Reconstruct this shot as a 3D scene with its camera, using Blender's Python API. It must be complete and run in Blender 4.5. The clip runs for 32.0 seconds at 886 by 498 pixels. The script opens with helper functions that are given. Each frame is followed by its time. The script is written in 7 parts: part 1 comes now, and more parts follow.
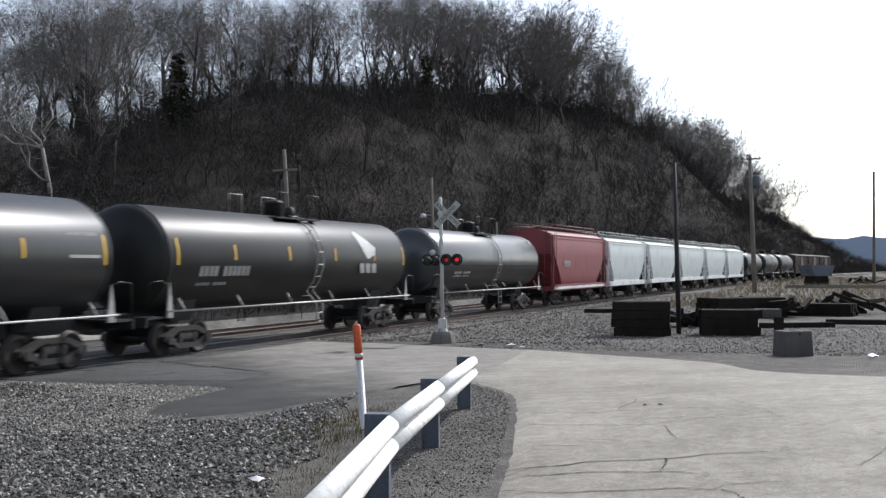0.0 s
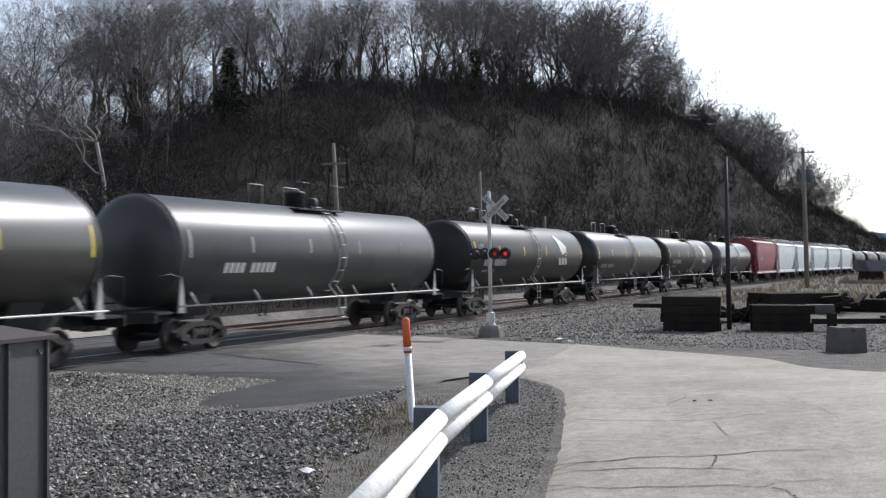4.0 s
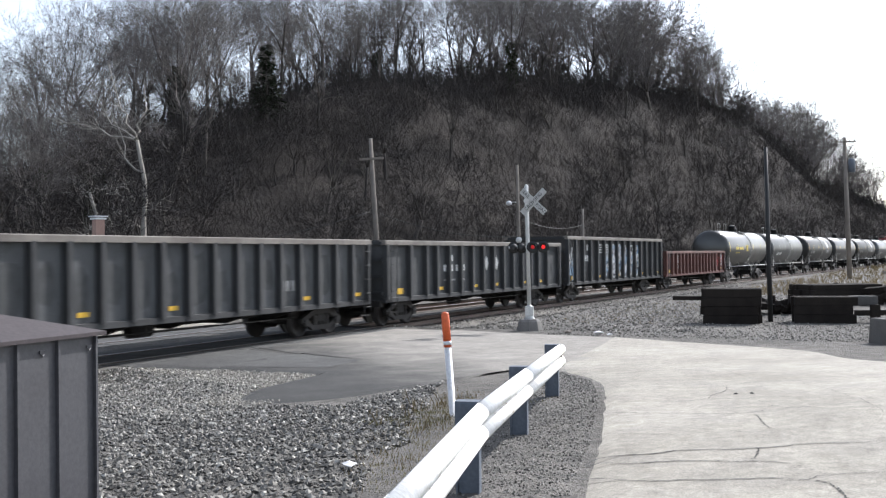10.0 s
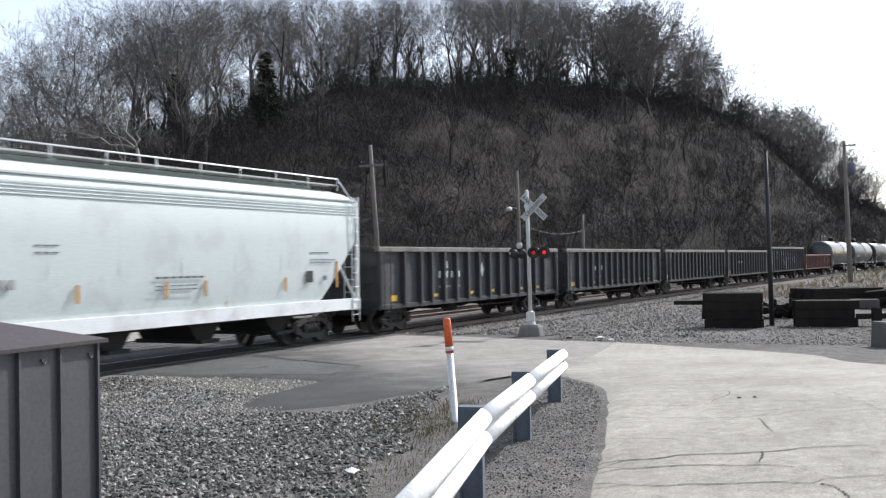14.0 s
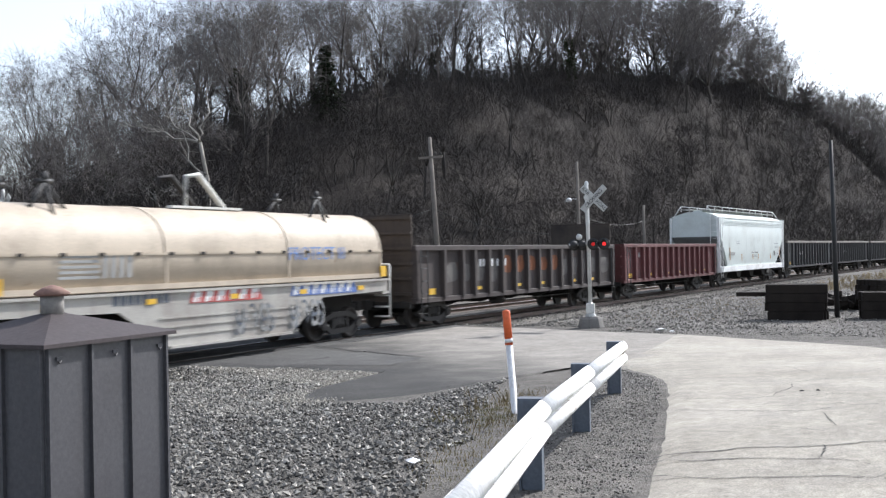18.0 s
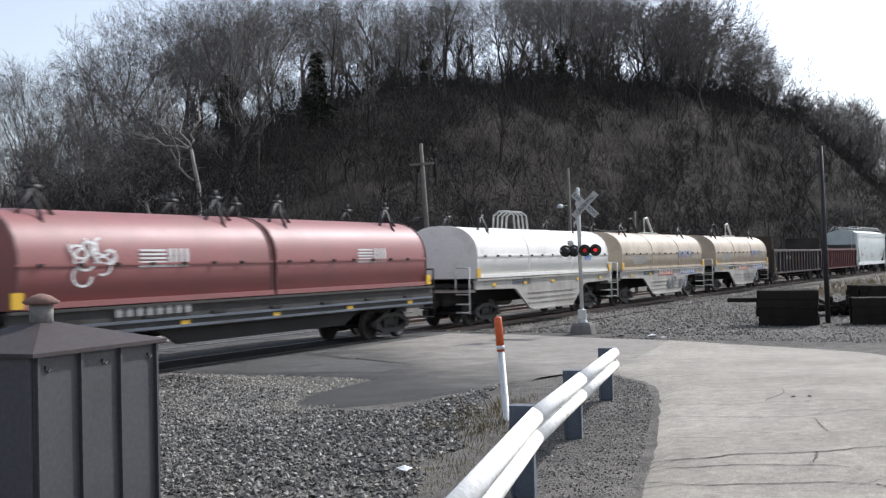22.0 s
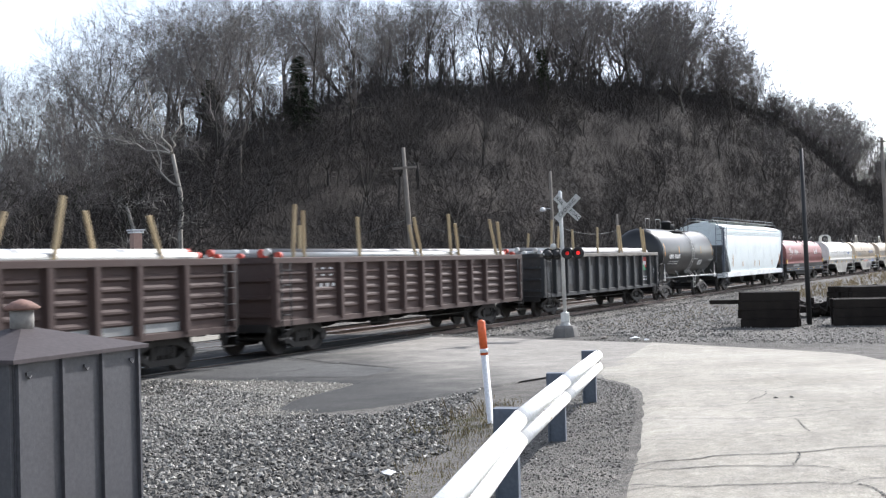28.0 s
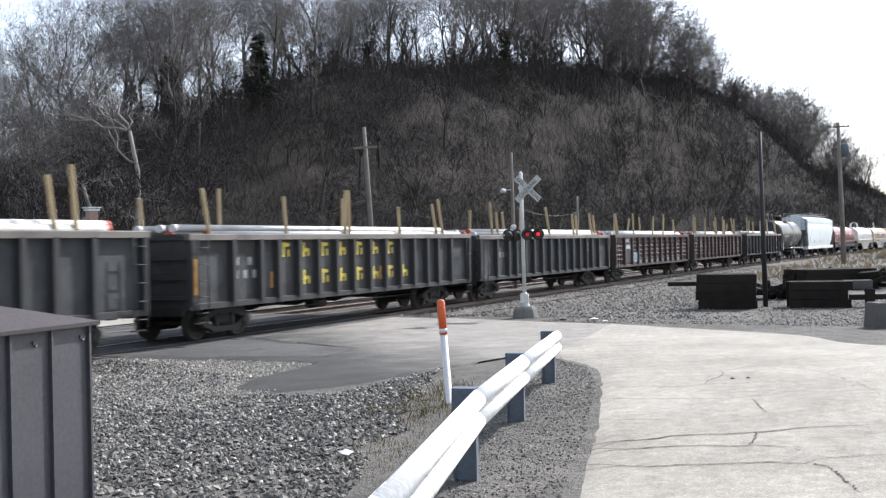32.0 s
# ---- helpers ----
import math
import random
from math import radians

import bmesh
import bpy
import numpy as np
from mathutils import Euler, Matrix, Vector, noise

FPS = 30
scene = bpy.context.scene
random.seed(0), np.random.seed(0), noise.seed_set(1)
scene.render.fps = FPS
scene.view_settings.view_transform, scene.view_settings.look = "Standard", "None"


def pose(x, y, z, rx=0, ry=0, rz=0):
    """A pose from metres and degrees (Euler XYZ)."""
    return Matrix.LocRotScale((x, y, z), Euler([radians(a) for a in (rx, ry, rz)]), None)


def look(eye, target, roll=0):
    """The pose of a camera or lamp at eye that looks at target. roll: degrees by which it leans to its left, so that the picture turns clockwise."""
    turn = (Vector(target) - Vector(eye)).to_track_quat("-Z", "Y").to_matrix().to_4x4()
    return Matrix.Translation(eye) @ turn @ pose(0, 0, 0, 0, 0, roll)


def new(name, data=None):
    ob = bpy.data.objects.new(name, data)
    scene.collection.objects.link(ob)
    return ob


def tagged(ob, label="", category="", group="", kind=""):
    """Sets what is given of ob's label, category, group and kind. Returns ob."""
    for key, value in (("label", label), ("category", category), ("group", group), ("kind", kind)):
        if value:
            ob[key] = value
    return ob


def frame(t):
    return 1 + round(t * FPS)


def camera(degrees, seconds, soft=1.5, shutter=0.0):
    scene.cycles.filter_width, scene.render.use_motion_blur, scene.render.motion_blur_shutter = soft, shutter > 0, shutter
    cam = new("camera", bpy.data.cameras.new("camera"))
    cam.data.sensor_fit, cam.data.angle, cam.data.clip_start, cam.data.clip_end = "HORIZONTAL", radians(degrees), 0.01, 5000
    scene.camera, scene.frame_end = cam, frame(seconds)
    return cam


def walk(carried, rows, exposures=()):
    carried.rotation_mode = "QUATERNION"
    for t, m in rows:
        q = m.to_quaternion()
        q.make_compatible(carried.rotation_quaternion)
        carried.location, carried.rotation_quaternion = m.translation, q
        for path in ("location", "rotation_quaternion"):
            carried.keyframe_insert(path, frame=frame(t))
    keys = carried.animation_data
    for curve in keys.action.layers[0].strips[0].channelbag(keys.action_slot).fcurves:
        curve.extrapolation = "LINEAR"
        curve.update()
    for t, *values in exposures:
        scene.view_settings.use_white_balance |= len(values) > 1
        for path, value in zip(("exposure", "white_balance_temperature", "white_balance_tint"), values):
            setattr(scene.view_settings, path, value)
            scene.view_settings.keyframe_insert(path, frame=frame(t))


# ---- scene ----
cam = camera(44.85, 32.0, soft=1.3, shutter=0.35)
walk(cam, [(t, pose(x, y, z, rx, ry, rz)) for t, x, y, z, rx, ry, rz in (
    (0, 0.032, 0.063, 2.425, 90.969, 0.305, -0.594),
    (0.5, 0.032, 0.062, 2.428, 90.416, 0.506, 0.03),
    (1, 0.038, 0.066, 2.428, 90.639, 0.429, -0.01),
    (1.5, 0.03, 0.062, 2.429, 90.52, 0.526, 0.35),
    (2, 0.035, 0.055, 2.43, 90.216, 0.703, 0.261),
    (2.5, 0.028, 0.055, 2.427, 90.4, 0.321, 0.588),
    (3, 0.028, 0.041, 2.432, 90.554, 0.376, 1.162),
    (3.5, 0.025, 0.034, 2.434, 90.598, 0.403, 1.698),
    (5.5, 0.018, 0.025, 2.437, 90.858, -0.613, 2.373),
    (6, 0.018, 0.013, 2.439, 90.946, -0.394, 2.487),
    (6.5, 0.013, 0.013, 2.432, 90.589, -0.516, 2.624),
    (7, 0.013, 0.028, 2.426, 90.175, -0.676, 2.194),
    (7.5, 0.018, 0.052, 2.427, 89.831, -0.541, 2.17),
    (8, 0.02, 0.044, 2.43, 89.911, -0.544, 2.176),
    (8.5, 0.005, 0.023, 2.432, 89.928, 0.503, 3.251),
    (9, 0.007, 0.018, 2.435, 90.07, 0.438, 3.04),
    (9.5, 0.006, -0.009, 2.442, 90.181, 0.708, 3.853),
    (10, 0.005, -0.016, 2.441, 90.315, 0.554, 3.963),
    (10.5, 0.002, -0.001, 2.434, 90.031, 0.545, 3.96),
    (11, 0.009, 0.012, 2.435, 90.321, 0.602, 3.26),
    (11.5, 0.002, 0.008, 2.432, 90.504, 0.867, 3.752),
    (12, 0.014, 0.005, 2.438, 90.657, 1.103, 3.557),
    (12.5, 0.001, 0.002, 2.439, 90.682, 1.006, 3.836),
    (13, 0, 0, 2.439, 90.77, 1.022, 3.589),
    (13.5, -0.007, -0.007, 2.436, 90.775, 0.995, 4.115),
    (14, -0.009, 0.003, 2.43, 90.663, 0.943, 3.984),
    (14.5, -0.02, 0.015, 2.429, 90.442, 0.64, 4.375),
    (16.5, -0.015, -0.042, 2.44, 90.768, 0.818, 5.752),
    (17, -0.008, -0.062, 2.447, 90.602, 0.958, 6.252),
    (17.5, -0.012, -0.073, 2.448, 90.647, 1.111, 6.843),
    (18, -0.001, -0.085, 2.445, 90.248, 1.049, 7.151),
    (18.5, -0.006, -0.079, 2.451, 90.084, 1.131, 6.987),
    (19, -0, -0.082, 2.452, 89.975, 0.946, 7.13),
    (19.5, 0.001, -0.09, 2.454, 90.16, 0.933, 7.379),
    (20, -0.005, -0.087, 2.451, 90.392, 1.081, 7.628),
    (20.5, 0.004, -0.104, 2.449, 90.534, 1.072, 8.012),
    (21, 0.003, -0.1, 2.455, 90.368, 1.22, 7.616),
    (21.5, -0, -0.078, 2.448, 90.214, 1.054, 7.041),
    (22, -0.001, -0.068, 2.45, 90.585, 1.187, 6.703),
    (22.5, -0.001, -0.066, 2.448, 90.828, 1.12, 6.419),
    (23, -0.003, -0.058, 2.445, 90.747, 1.372, 6.239),
    (23.5, -0.006, -0.046, 2.444, 90.793, 1.298, 6.057),
    (24, -0.005, -0.044, 2.445, 90.934, 1.536, 5.941),
    (24.5, -0.001, -0.089, 2.456, 91.279, 1.789, 6.563),
    (25, -0.002, -0.07, 2.445, 90.936, 1.713, 6.316),
    (25.5, -0.001, -0.066, 2.45, 90.856, 1.418, 6.347),
    (27.5, -0.001, -0.055, 2.447, 90.7, 1.666, 5.907),
    (28, -0.002, -0.065, 2.447, 90.765, 1.498, 5.794),
    (28.5, -0.007, -0.049, 2.439, 90.539, 1.454, 5.738),
    (29, -0.016, -0.023, 2.44, 90.205, 1.14, 5.646),
    (29.5, -0.01, -0.014, 2.438, 90.217, 1.184, 5.108),
    (30, -0.001, 0.013, 2.434, 89.929, 0.801, 4.291),
    (30.5, -0.003, 0.027, 2.43, 89.818, 1.057, 3.447),
    (31, -0.006, 0.03, 2.427, 89.937, 0.816, 3.751),
    (31.5, -0.006, 0.032, 2.429, 89.744, 0.942, 3.544),
    (32, -0.003, 0.033, 2.424, 89.704, 1.078, 3.678),
)], exposures=[(0, 0.05, 6150, 11), (3.5, 0.10, 6150, 11), (6, 0.35, 6150, 11), (9, 0.60, 6150, 11), (10, 0.72, 6150, 11), (13, 0.68, 6150, 11), (14, 0.52, 6150, 11), (17, 0.78, 6150, 11), (19, 0.50, 6150, 11), (21, 0.24, 6150, 11), (22, 0.24, 6150, 11), (23, 0.35, 6150, 11), (24, 0.12, 6150, 11), (25.5, 0.22, 6150, 11), (28, 0.80, 6150, 11), (32, 0.80, 6150, 11)])

# ---- light ----
SUN_BEARING, SUN_HEIGHT = 39.0, 39.0          # degrees right of straight ahead, above the horizon
world = bpy.data.worlds.new("sky")
scene.world = world
world.use_nodes = True
wn = world.node_tree.nodes
sky = wn.new("ShaderNodeTexSky")
sky.sky_type, sky.sun_disc = "NISHITA", False
sky.sun_elevation, sky.sun_rotation = radians(SUN_HEIGHT), radians(SUN_BEARING)
sky.air_density, sky.dust_density, sky.ozone_density = 1.0, 1.3, 1.5
wn["Background"].inputs["Strength"].default_value = 0.15
haze = wn.new("ShaderNodeHueSaturation")        # thin high haze takes the colour out of the sky
haze.inputs["Saturation"].default_value = 0.5
world.node_tree.links.new(sky.outputs[0], haze.inputs["Color"])
world.node_tree.links.new(haze.outputs[0], wn["Background"].inputs["Color"])
sun = new("sun", bpy.data.lights.new("sun", "SUN"))
sun.data.energy, sun.data.angle, sun.data.color = 3.9, radians(0.6), (1.0, 0.97, 0.93)
a_, e_ = radians(SUN_BEARING), radians(SUN_HEIGHT)
sun.matrix_world = look((60 * math.sin(a_) * math.cos(e_), 60 * math.cos(a_) * math.cos(e_), 60 * math.sin(e_)), (0, 0, 0))


# ---- materials ----
def ramp_of(nt, src, stops):
    r = nt.nodes.new("ShaderNodeValToRGB")
    e = r.color_ramp.elements
    while len(e) < len(stops):
        e.new(0.5)
    for el, (p, c) in zip(e, stops):
        el.position, el.color = p, (*c, 1) if len(c) == 3 else c
    nt.links.new(src, r.inputs[0])
    return r.outputs[0]


def tex(nt, kind, coord, scale, detail=4.0, rough=0.6, squash=None):
    n = nt.nodes.new("ShaderNodeTex" + kind)
    n.inputs["Scale"].default_value = scale
    if "Detail" in n.inputs:
        n.inputs["Detail"].default_value = detail
        n.inputs["Roughness"].default_value = rough
    if squash:
        m = nt.nodes.new("ShaderNodeMapping")
        m.inputs["Scale"].default_value = squash
        nt.links.new(coord, m.inputs[0])
        coord = m.outputs[0]
    nt.links.new(coord, n.inputs["Vector"])
    return n


def mixed(nt, fac, a, b, mode="MIX"):
    m = nt.nodes.new("ShaderNodeMix")
    m.data_type, m.blend_type = "RGBA", mode
    for sock, v in ((m.inputs[0], fac), (m.inputs[6], a), (m.inputs[7], b)):
        if isinstance(v, (int, float)):
            sock.default_value = v
        elif isinstance(v, tuple):
            sock.default_value = (*v, 1)
        else:
            nt.links.new(v, sock)
    return m.outputs[2]


def bumped(nt, bs, src, strength, distance):
    b = nt.nodes.new("ShaderNodeBump")
    b.inputs["Strength"].default_value, b.inputs["Distance"].default_value = strength, distance
    nt.links.new(src, b.inputs["Height"])
    nt.links.new(b.outputs[0], bs.inputs["Normal"])


def surface(name, rough=0.7, metal=0.0):
    m = bpy.data.materials.new(name)
    m.use_nodes = True
    nt = m.node_tree
    bs = nt.nodes["Principled BSDF"]
    bs.inputs["Roughness"].default_value, bs.inputs["Metallic"].default_value = rough, metal
    return m, nt, bs, nt.nodes.new("ShaderNodeTexCoord").outputs["Object"]


def worn(name, base, dirt, amount=0.5, rough=0.55, metal=0.0, scale=0.7, streak=True, rust=None, rust_amount=0.0, spec=None, relief=0.15):
    """Paint with grime in broad patches, streaks that run down, fine speckle and, where given, rust."""
    m, nt, bs, co = surface(name, rough, metal)
    big = tex(nt, "Noise", co, scale, 6, 0.65)
    f1 = ramp_of(nt, big.outputs[0], [(0.62 - 0.35 * amount, (0, 0, 0)), (0.78 - 0.15 * amount, (1, 1, 1))])
    c = mixed(nt, f1, base, dirt)
    if streak:
        st = tex(nt, "Noise", co, 2.2, 5, 0.6, (2.5, 2.5, 0.12))
        f2 = ramp_of(nt, st.outputs[0], [(0.5, (0, 0, 0)), (0.75, (0.75 * amount, 0.75 * amount, 0.75 * amount))])
        c = mixed(nt, f2, c, dirt)
    if rust:
        rs = tex(nt, "Noise", co, 1.9, 8, 0.7)
        f3 = ramp_of(nt, rs.outputs[0], [(0.66 - 0.3 * rust_amount, (0, 0, 0)), (0.74 - 0.22 * rust_amount, (1, 1, 1))])
        c = mixed(nt, f3, c, rust)
    sp = tex(nt, "Noise", co, 28, 3, 0.7)
    f4 = ramp_of(nt, sp.outputs[0], [(0.35, (0.82, 0.82, 0.82)), (0.7, (1.1, 1.1, 1.1))])
    c = mixed(nt, 1.0, c, f4, "MULTIPLY")
    nt.links.new(c, bs.inputs["Base Color"])
    rr = nt.nodes.new("ShaderNodeMapRange")
    rr.inputs[3].default_value, rr.inputs[4].default_value = rough - 0.04, min(1, rough + 0.12)
    nt.links.new(big.outputs[0], rr.inputs[0])
    nt.links.new(rr.outputs[0], bs.inputs["Roughness"])
    if spec is not None:
        bs.inputs["Specular IOR Level"].default_value = spec
    bumped(nt, bs, sp.outputs[0], relief, 0.01)
    return m


def plain(name, colour, rough=0.6, metal=0.0, glow=None, strength=0.0):
    m, nt, bs, co = surface(name, rough, metal)
    n = tex(nt, "Noise", co, 9, 5)
    lo, hi = tuple(c * 0.82 for c in colour), tuple(min(1, c * 1.12) for c in colour)
    nt.links.new(ramp_of(nt, n.outputs[0], [(0.3, lo), (0.7, hi)]), bs.inputs["Base Color"])
    if glow:
        bs.inputs["Emission Color"].default_value, bs.inputs["Emission Strength"].default_value = (*glow, 1), strength
    return m


def ground_material():
    """Trodden cinders and fine gravel with pale dust, wet-dark patches and thin dry grass far off."""
    m, nt, bs, co = surface("cinder_ground", 0.95)
    a = tex(nt, "Noise", co, 0.16, 6, 0.6)
    b = tex(nt, "Noise", co, 2.3, 8, 0.75)
    v = tex(nt, "Voronoi", co, 22)
    c = ramp_of(nt, a.outputs[0], [(0.3, (0.07, 0.066, 0.06)), (0.55, (0.12, 0.113, 0.103)), (0.75, (0.20, 0.188, 0.168))])
    g = ramp_of(nt, b.outputs[0], [(0.3, (0.55, 0.55, 0.55)), (0.7, (1.35, 1.33, 1.3))])
    c = mixed(nt, 1.0, c, g, "MULTIPLY")
    g2 = ramp_of(nt, v.outputs["Color"], [(0.1, (0.3, 0.3, 0.3)), (0.9, (1.7, 1.7, 1.7))])
    c = mixed(nt, 0.7, c, g2, "MULTIPLY")
    nt.links.new(c, bs.inputs["Base Color"])
    bs.inputs["Specular IOR Level"].default_value = 0.2
    bumped(nt, bs, v.outputs["Distance"], 0.8, 0.03)
    return m


def hill_material():
    """Leaf litter and grey brush on the slope."""
    m, nt, bs, co = surface("leaf_litter", 1.0)
    a = tex(nt, "Noise", co, 0.09, 7, 0.65)
    b = tex(nt, "Noise", co, 2.2, 12, 0.85)
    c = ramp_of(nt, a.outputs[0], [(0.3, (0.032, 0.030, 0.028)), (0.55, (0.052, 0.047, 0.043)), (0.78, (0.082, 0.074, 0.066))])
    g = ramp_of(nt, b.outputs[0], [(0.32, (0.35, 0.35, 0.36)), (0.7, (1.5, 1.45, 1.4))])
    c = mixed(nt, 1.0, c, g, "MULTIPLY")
    nt.links.new(c, bs.inputs["Base Color"])
    bs.inputs["Specular IOR Level"].default_value = 0.1
    bumped(nt, bs, b.outputs[0], 1.0, 0.4)
    return m


def asphalt_material(name, lo, mid, hi, warm=1.0):
    """Old asphalt: worn aggregate, darker tar patches and pale dust."""
    m, nt, bs, co = surface(name, 0.9)
    a = tex(nt, "Noise", co, 0.22, 6, 0.6)
    b = tex(nt, "Noise", co, 1.7, 7, 0.7)
    s = tex(nt, "Noise", co, 55, 4, 0.8)
    c = ramp_of(nt, a.outputs[0], [(0.32, lo), (0.5, mid), (0.7, hi)])
    c = mixed(nt, 1.0, c, ramp_of(nt, b.outputs[0], [(0.3, (0.8, 0.8, 0.8)), (0.7, (1.12, 1.12, 1.12 / warm))]), "MULTIPLY")
    c = mixed(nt, 1.0, c, ramp_of(nt, s.outputs[0], [(0.35, (0.58, 0.58, 0.58)), (0.68, (1.35, 1.35, 1.35))]), "MULTIPLY")
    v = tex(nt, "Voronoi", co, 24)
    q = tex(nt, "Noise", co, 7, 6, 0.75)
    c = mixed(nt, 1.0, c, ramp_of(nt, q.outputs[0], [(0.35, (0.8, 0.8, 0.79)), (0.65, (1.14, 1.14, 1.14))]), "MULTIPLY")
    c = mixed(nt, 1.0, c, ramp_of(nt, v.outputs["Color"], [(0.08, (0.6, 0.6, 0.6)), (0.3, (1.0, 1.0, 1.0)), (0.9, (1.12, 1.12, 1.12))]), "MULTIPLY")
    nt.links.new(c, bs.inputs["Base Color"])
    bs.inputs["Specular IOR Level"].default_value = 0.25
    bumped(nt, bs, s.outputs[0], 0.35, 0.01)
    return m


def approach_material():
    """Asphalt that runs from grimy grey by the rails to the pale worn wheel tracks of the road."""
    m, nt, bs, co = surface("worn_approach_asphalt", 0.9)
    d = nt.nodes.new("ShaderNodeVectorMath")
    d.operation = "DOT_PRODUCT"
    d.inputs[1].default_value = (U.x - 0.9 * N.x, U.y - 0.9 * N.y, 0)
    nt.links.new(co, d.inputs[0])
    wob = tex(nt, "Noise", co, 0.5, 5, 0.65)
    ad = nt.nodes.new("ShaderNodeMath")
    ad.operation = "MULTIPLY_ADD"
    ad.inputs[1].default_value = 7.0
    nt.links.new(wob.outputs[0], ad.inputs[0])
    nt.links.new(d.outputs["Value"], ad.inputs[2])
    mr = nt.nodes.new("ShaderNodeMapRange")
    mr.interpolation_type = "SMOOTHSTEP"
    mr.inputs[1].default_value, mr.inputs[2].default_value = 8.0 + 3.5, 15.0 + 3.5
    nt.links.new(ad.outputs[0], mr.inputs[0])
    c = mixed(nt, mr.outputs[0], (0.055, 0.054, 0.052), (0.29, 0.27, 0.242))
    b = tex(nt, "Noise", co, 1.3, 8, 0.75)
    s = tex(nt, "Noise", co, 45, 4, 0.8)
    c = mixed(nt, 1.0, c, ramp_of(nt, b.outputs[0], [(0.3, (0.68, 0.68, 0.68)), (0.7, (1.25, 1.24, 1.22))]), "MULTIPLY")
    c = mixed(nt, 1.0, c, ramp_of(nt, s.outputs[0], [(0.35, (0.6, 0.6, 0.6)), (0.68, (1.32, 1.32, 1.32))]), "MULTIPLY")
    nt.links.new(c, bs.inputs["Base Color"])
    bs.inputs["Specular IOR Level"].default_value = 0.25
    bumped(nt, bs, s.outputs[0], 0.5, 0.015)
    return m


def stone_material(name, lo, hi):
    m, nt, bs, co = surface(name, 0.9)
    i = nt.nodes.new("ShaderNodeNewGeometry")
    n = tex(nt, "Noise", co, 14, 4)
    c = ramp_of(nt, i.outputs["Random Per Island"], [(0.0, lo), (0.7, tuple((p + q) / 2 for p, q in zip(lo, hi))), (0.93, hi), (1.0, tuple(min(0.8, q * 1.7) for q in hi))])
    c = mixed(nt, 1.0, c, ramp_of(nt, n.outputs[0], [(0.3, (0.7, 0.7, 0.7)), (0.7, (1.2, 1.2, 1.2))]), "MULTIPLY")
    nt.links.new(c, bs.inputs["Base Color"])
    return m


def bark_material(name, lo, hi):
    m, nt, bs, co = surface(name, 0.95)
    n = tex(nt, "Noise", co, 3.0, 6, 0.7, (3, 3, 0.6))
    oi = nt.nodes.new("ShaderNodeObjectInfo")
    c = ramp_of(nt, n.outputs[0], [(0.3, lo), (0.72, hi)])
    c = mixed(nt, 1.0, c, ramp_of(nt, oi.outputs["Random"], [(0.0, (0.72, 0.72, 0.73)), (1.0, (1.12, 1.08, 1.03))]), "MULTIPLY")
    nt.links.new(c, bs.inputs["Base Color"])
    bs.inputs["Specular IOR Level"].default_value = 0.1
    return m


ALPHA = radians(21.166)                       # the track's heading, right of straight ahead
U = Vector((math.sin(ALPHA), math.cos(ALPHA)))
N = Vector((-math.cos(ALPHA), math.sin(ALPHA)))
M_GROUND, M_HILL = ground_material(), hill_material()
M_ROAD = asphalt_material("pale_old_asphalt", (0.25, 0.229, 0.196), (0.325, 0.30, 0.262), (0.39, 0.362, 0.322), 1.04)
M_APPROACH = approach_material()
M_TAR = asphalt_material("dark_tar_patch", (0.055, 0.054, 0.053), (0.08, 0.078, 0.075), (0.11, 0.108, 0.104))
M_CRACK = plain("crack_shadowed_gap", (0.05, 0.048, 0.045), 1.0)
M_BALLAST = stone_material("ballast_stone", (0.045, 0.042, 0.037), (0.36, 0.34, 0.30))
M_DUSTSTONE = stone_material("dusty_pale_stone", (0.19, 0.175, 0.145), (0.46, 0.43, 0.37))
M_BLOCK = worn("dark_weathered_concrete", (0.13, 0.122, 0.112), (0.08, 0.075, 0.07), 0.5, 0.95)
M_RAIL = worn("rail_steel", (0.16, 0.12, 0.10), (0.09, 0.06, 0.045), 0.5, 0.6, 0.3)
M_RAILTOP = plain("polished_rail_head", (0.55, 0.55, 0.55), 0.3, 1.0)
M_TIE = worn("creosoted_wood", (0.07, 0.055, 0.045), (0.03, 0.025, 0.022), 0.5, 0.9)
M_BARK = bark_material("grey_brown_bark", (0.055, 0.051, 0.048), (0.125, 0.114, 0.104))
M_TWIG = bark_material("twig_bark", (0.12, 0.112, 0.108), (0.24, 0.222, 0.208))
M_BIRCH = bark_material("pale_sycamore_bark", (0.17, 0.16, 0.145), (0.46, 0.44, 0.40))
M_GALV = worn("galvanised_steel", (0.62, 0.62, 0.60), (0.34, 0.30, 0.26), 0.25, 0.42, 0.35, 1.5, rust=(0.22, 0.11, 0.05), rust_amount=0.1)
M_WHITERAIL = worn("whitewashed_steel", (0.88, 0.87, 0.84), (0.50, 0.45, 0.36), 0.32, 0.5, 0.0, 1.3, rust=(0.34, 0.22, 0.12), rust_amount=0.2)
M_POST = worn("weathered_blue_grey_steel", (0.12, 0.14, 0.17), (0.06, 0.06, 0.065), 0.4, 0.6)
M_BLACK = plain("black_steel", (0.02, 0.02, 0.02), 0.6)
M_FRAME = worn("dusty_truck_casting", (0.035, 0.031, 0.028), (0.018, 0.016, 0.015), 0.5, 0.75)
M_UNDER = worn("grimy_running_gear", (0.022, 0.019, 0.017), (0.012, 0.011, 0.010), 0.5, 0.8)
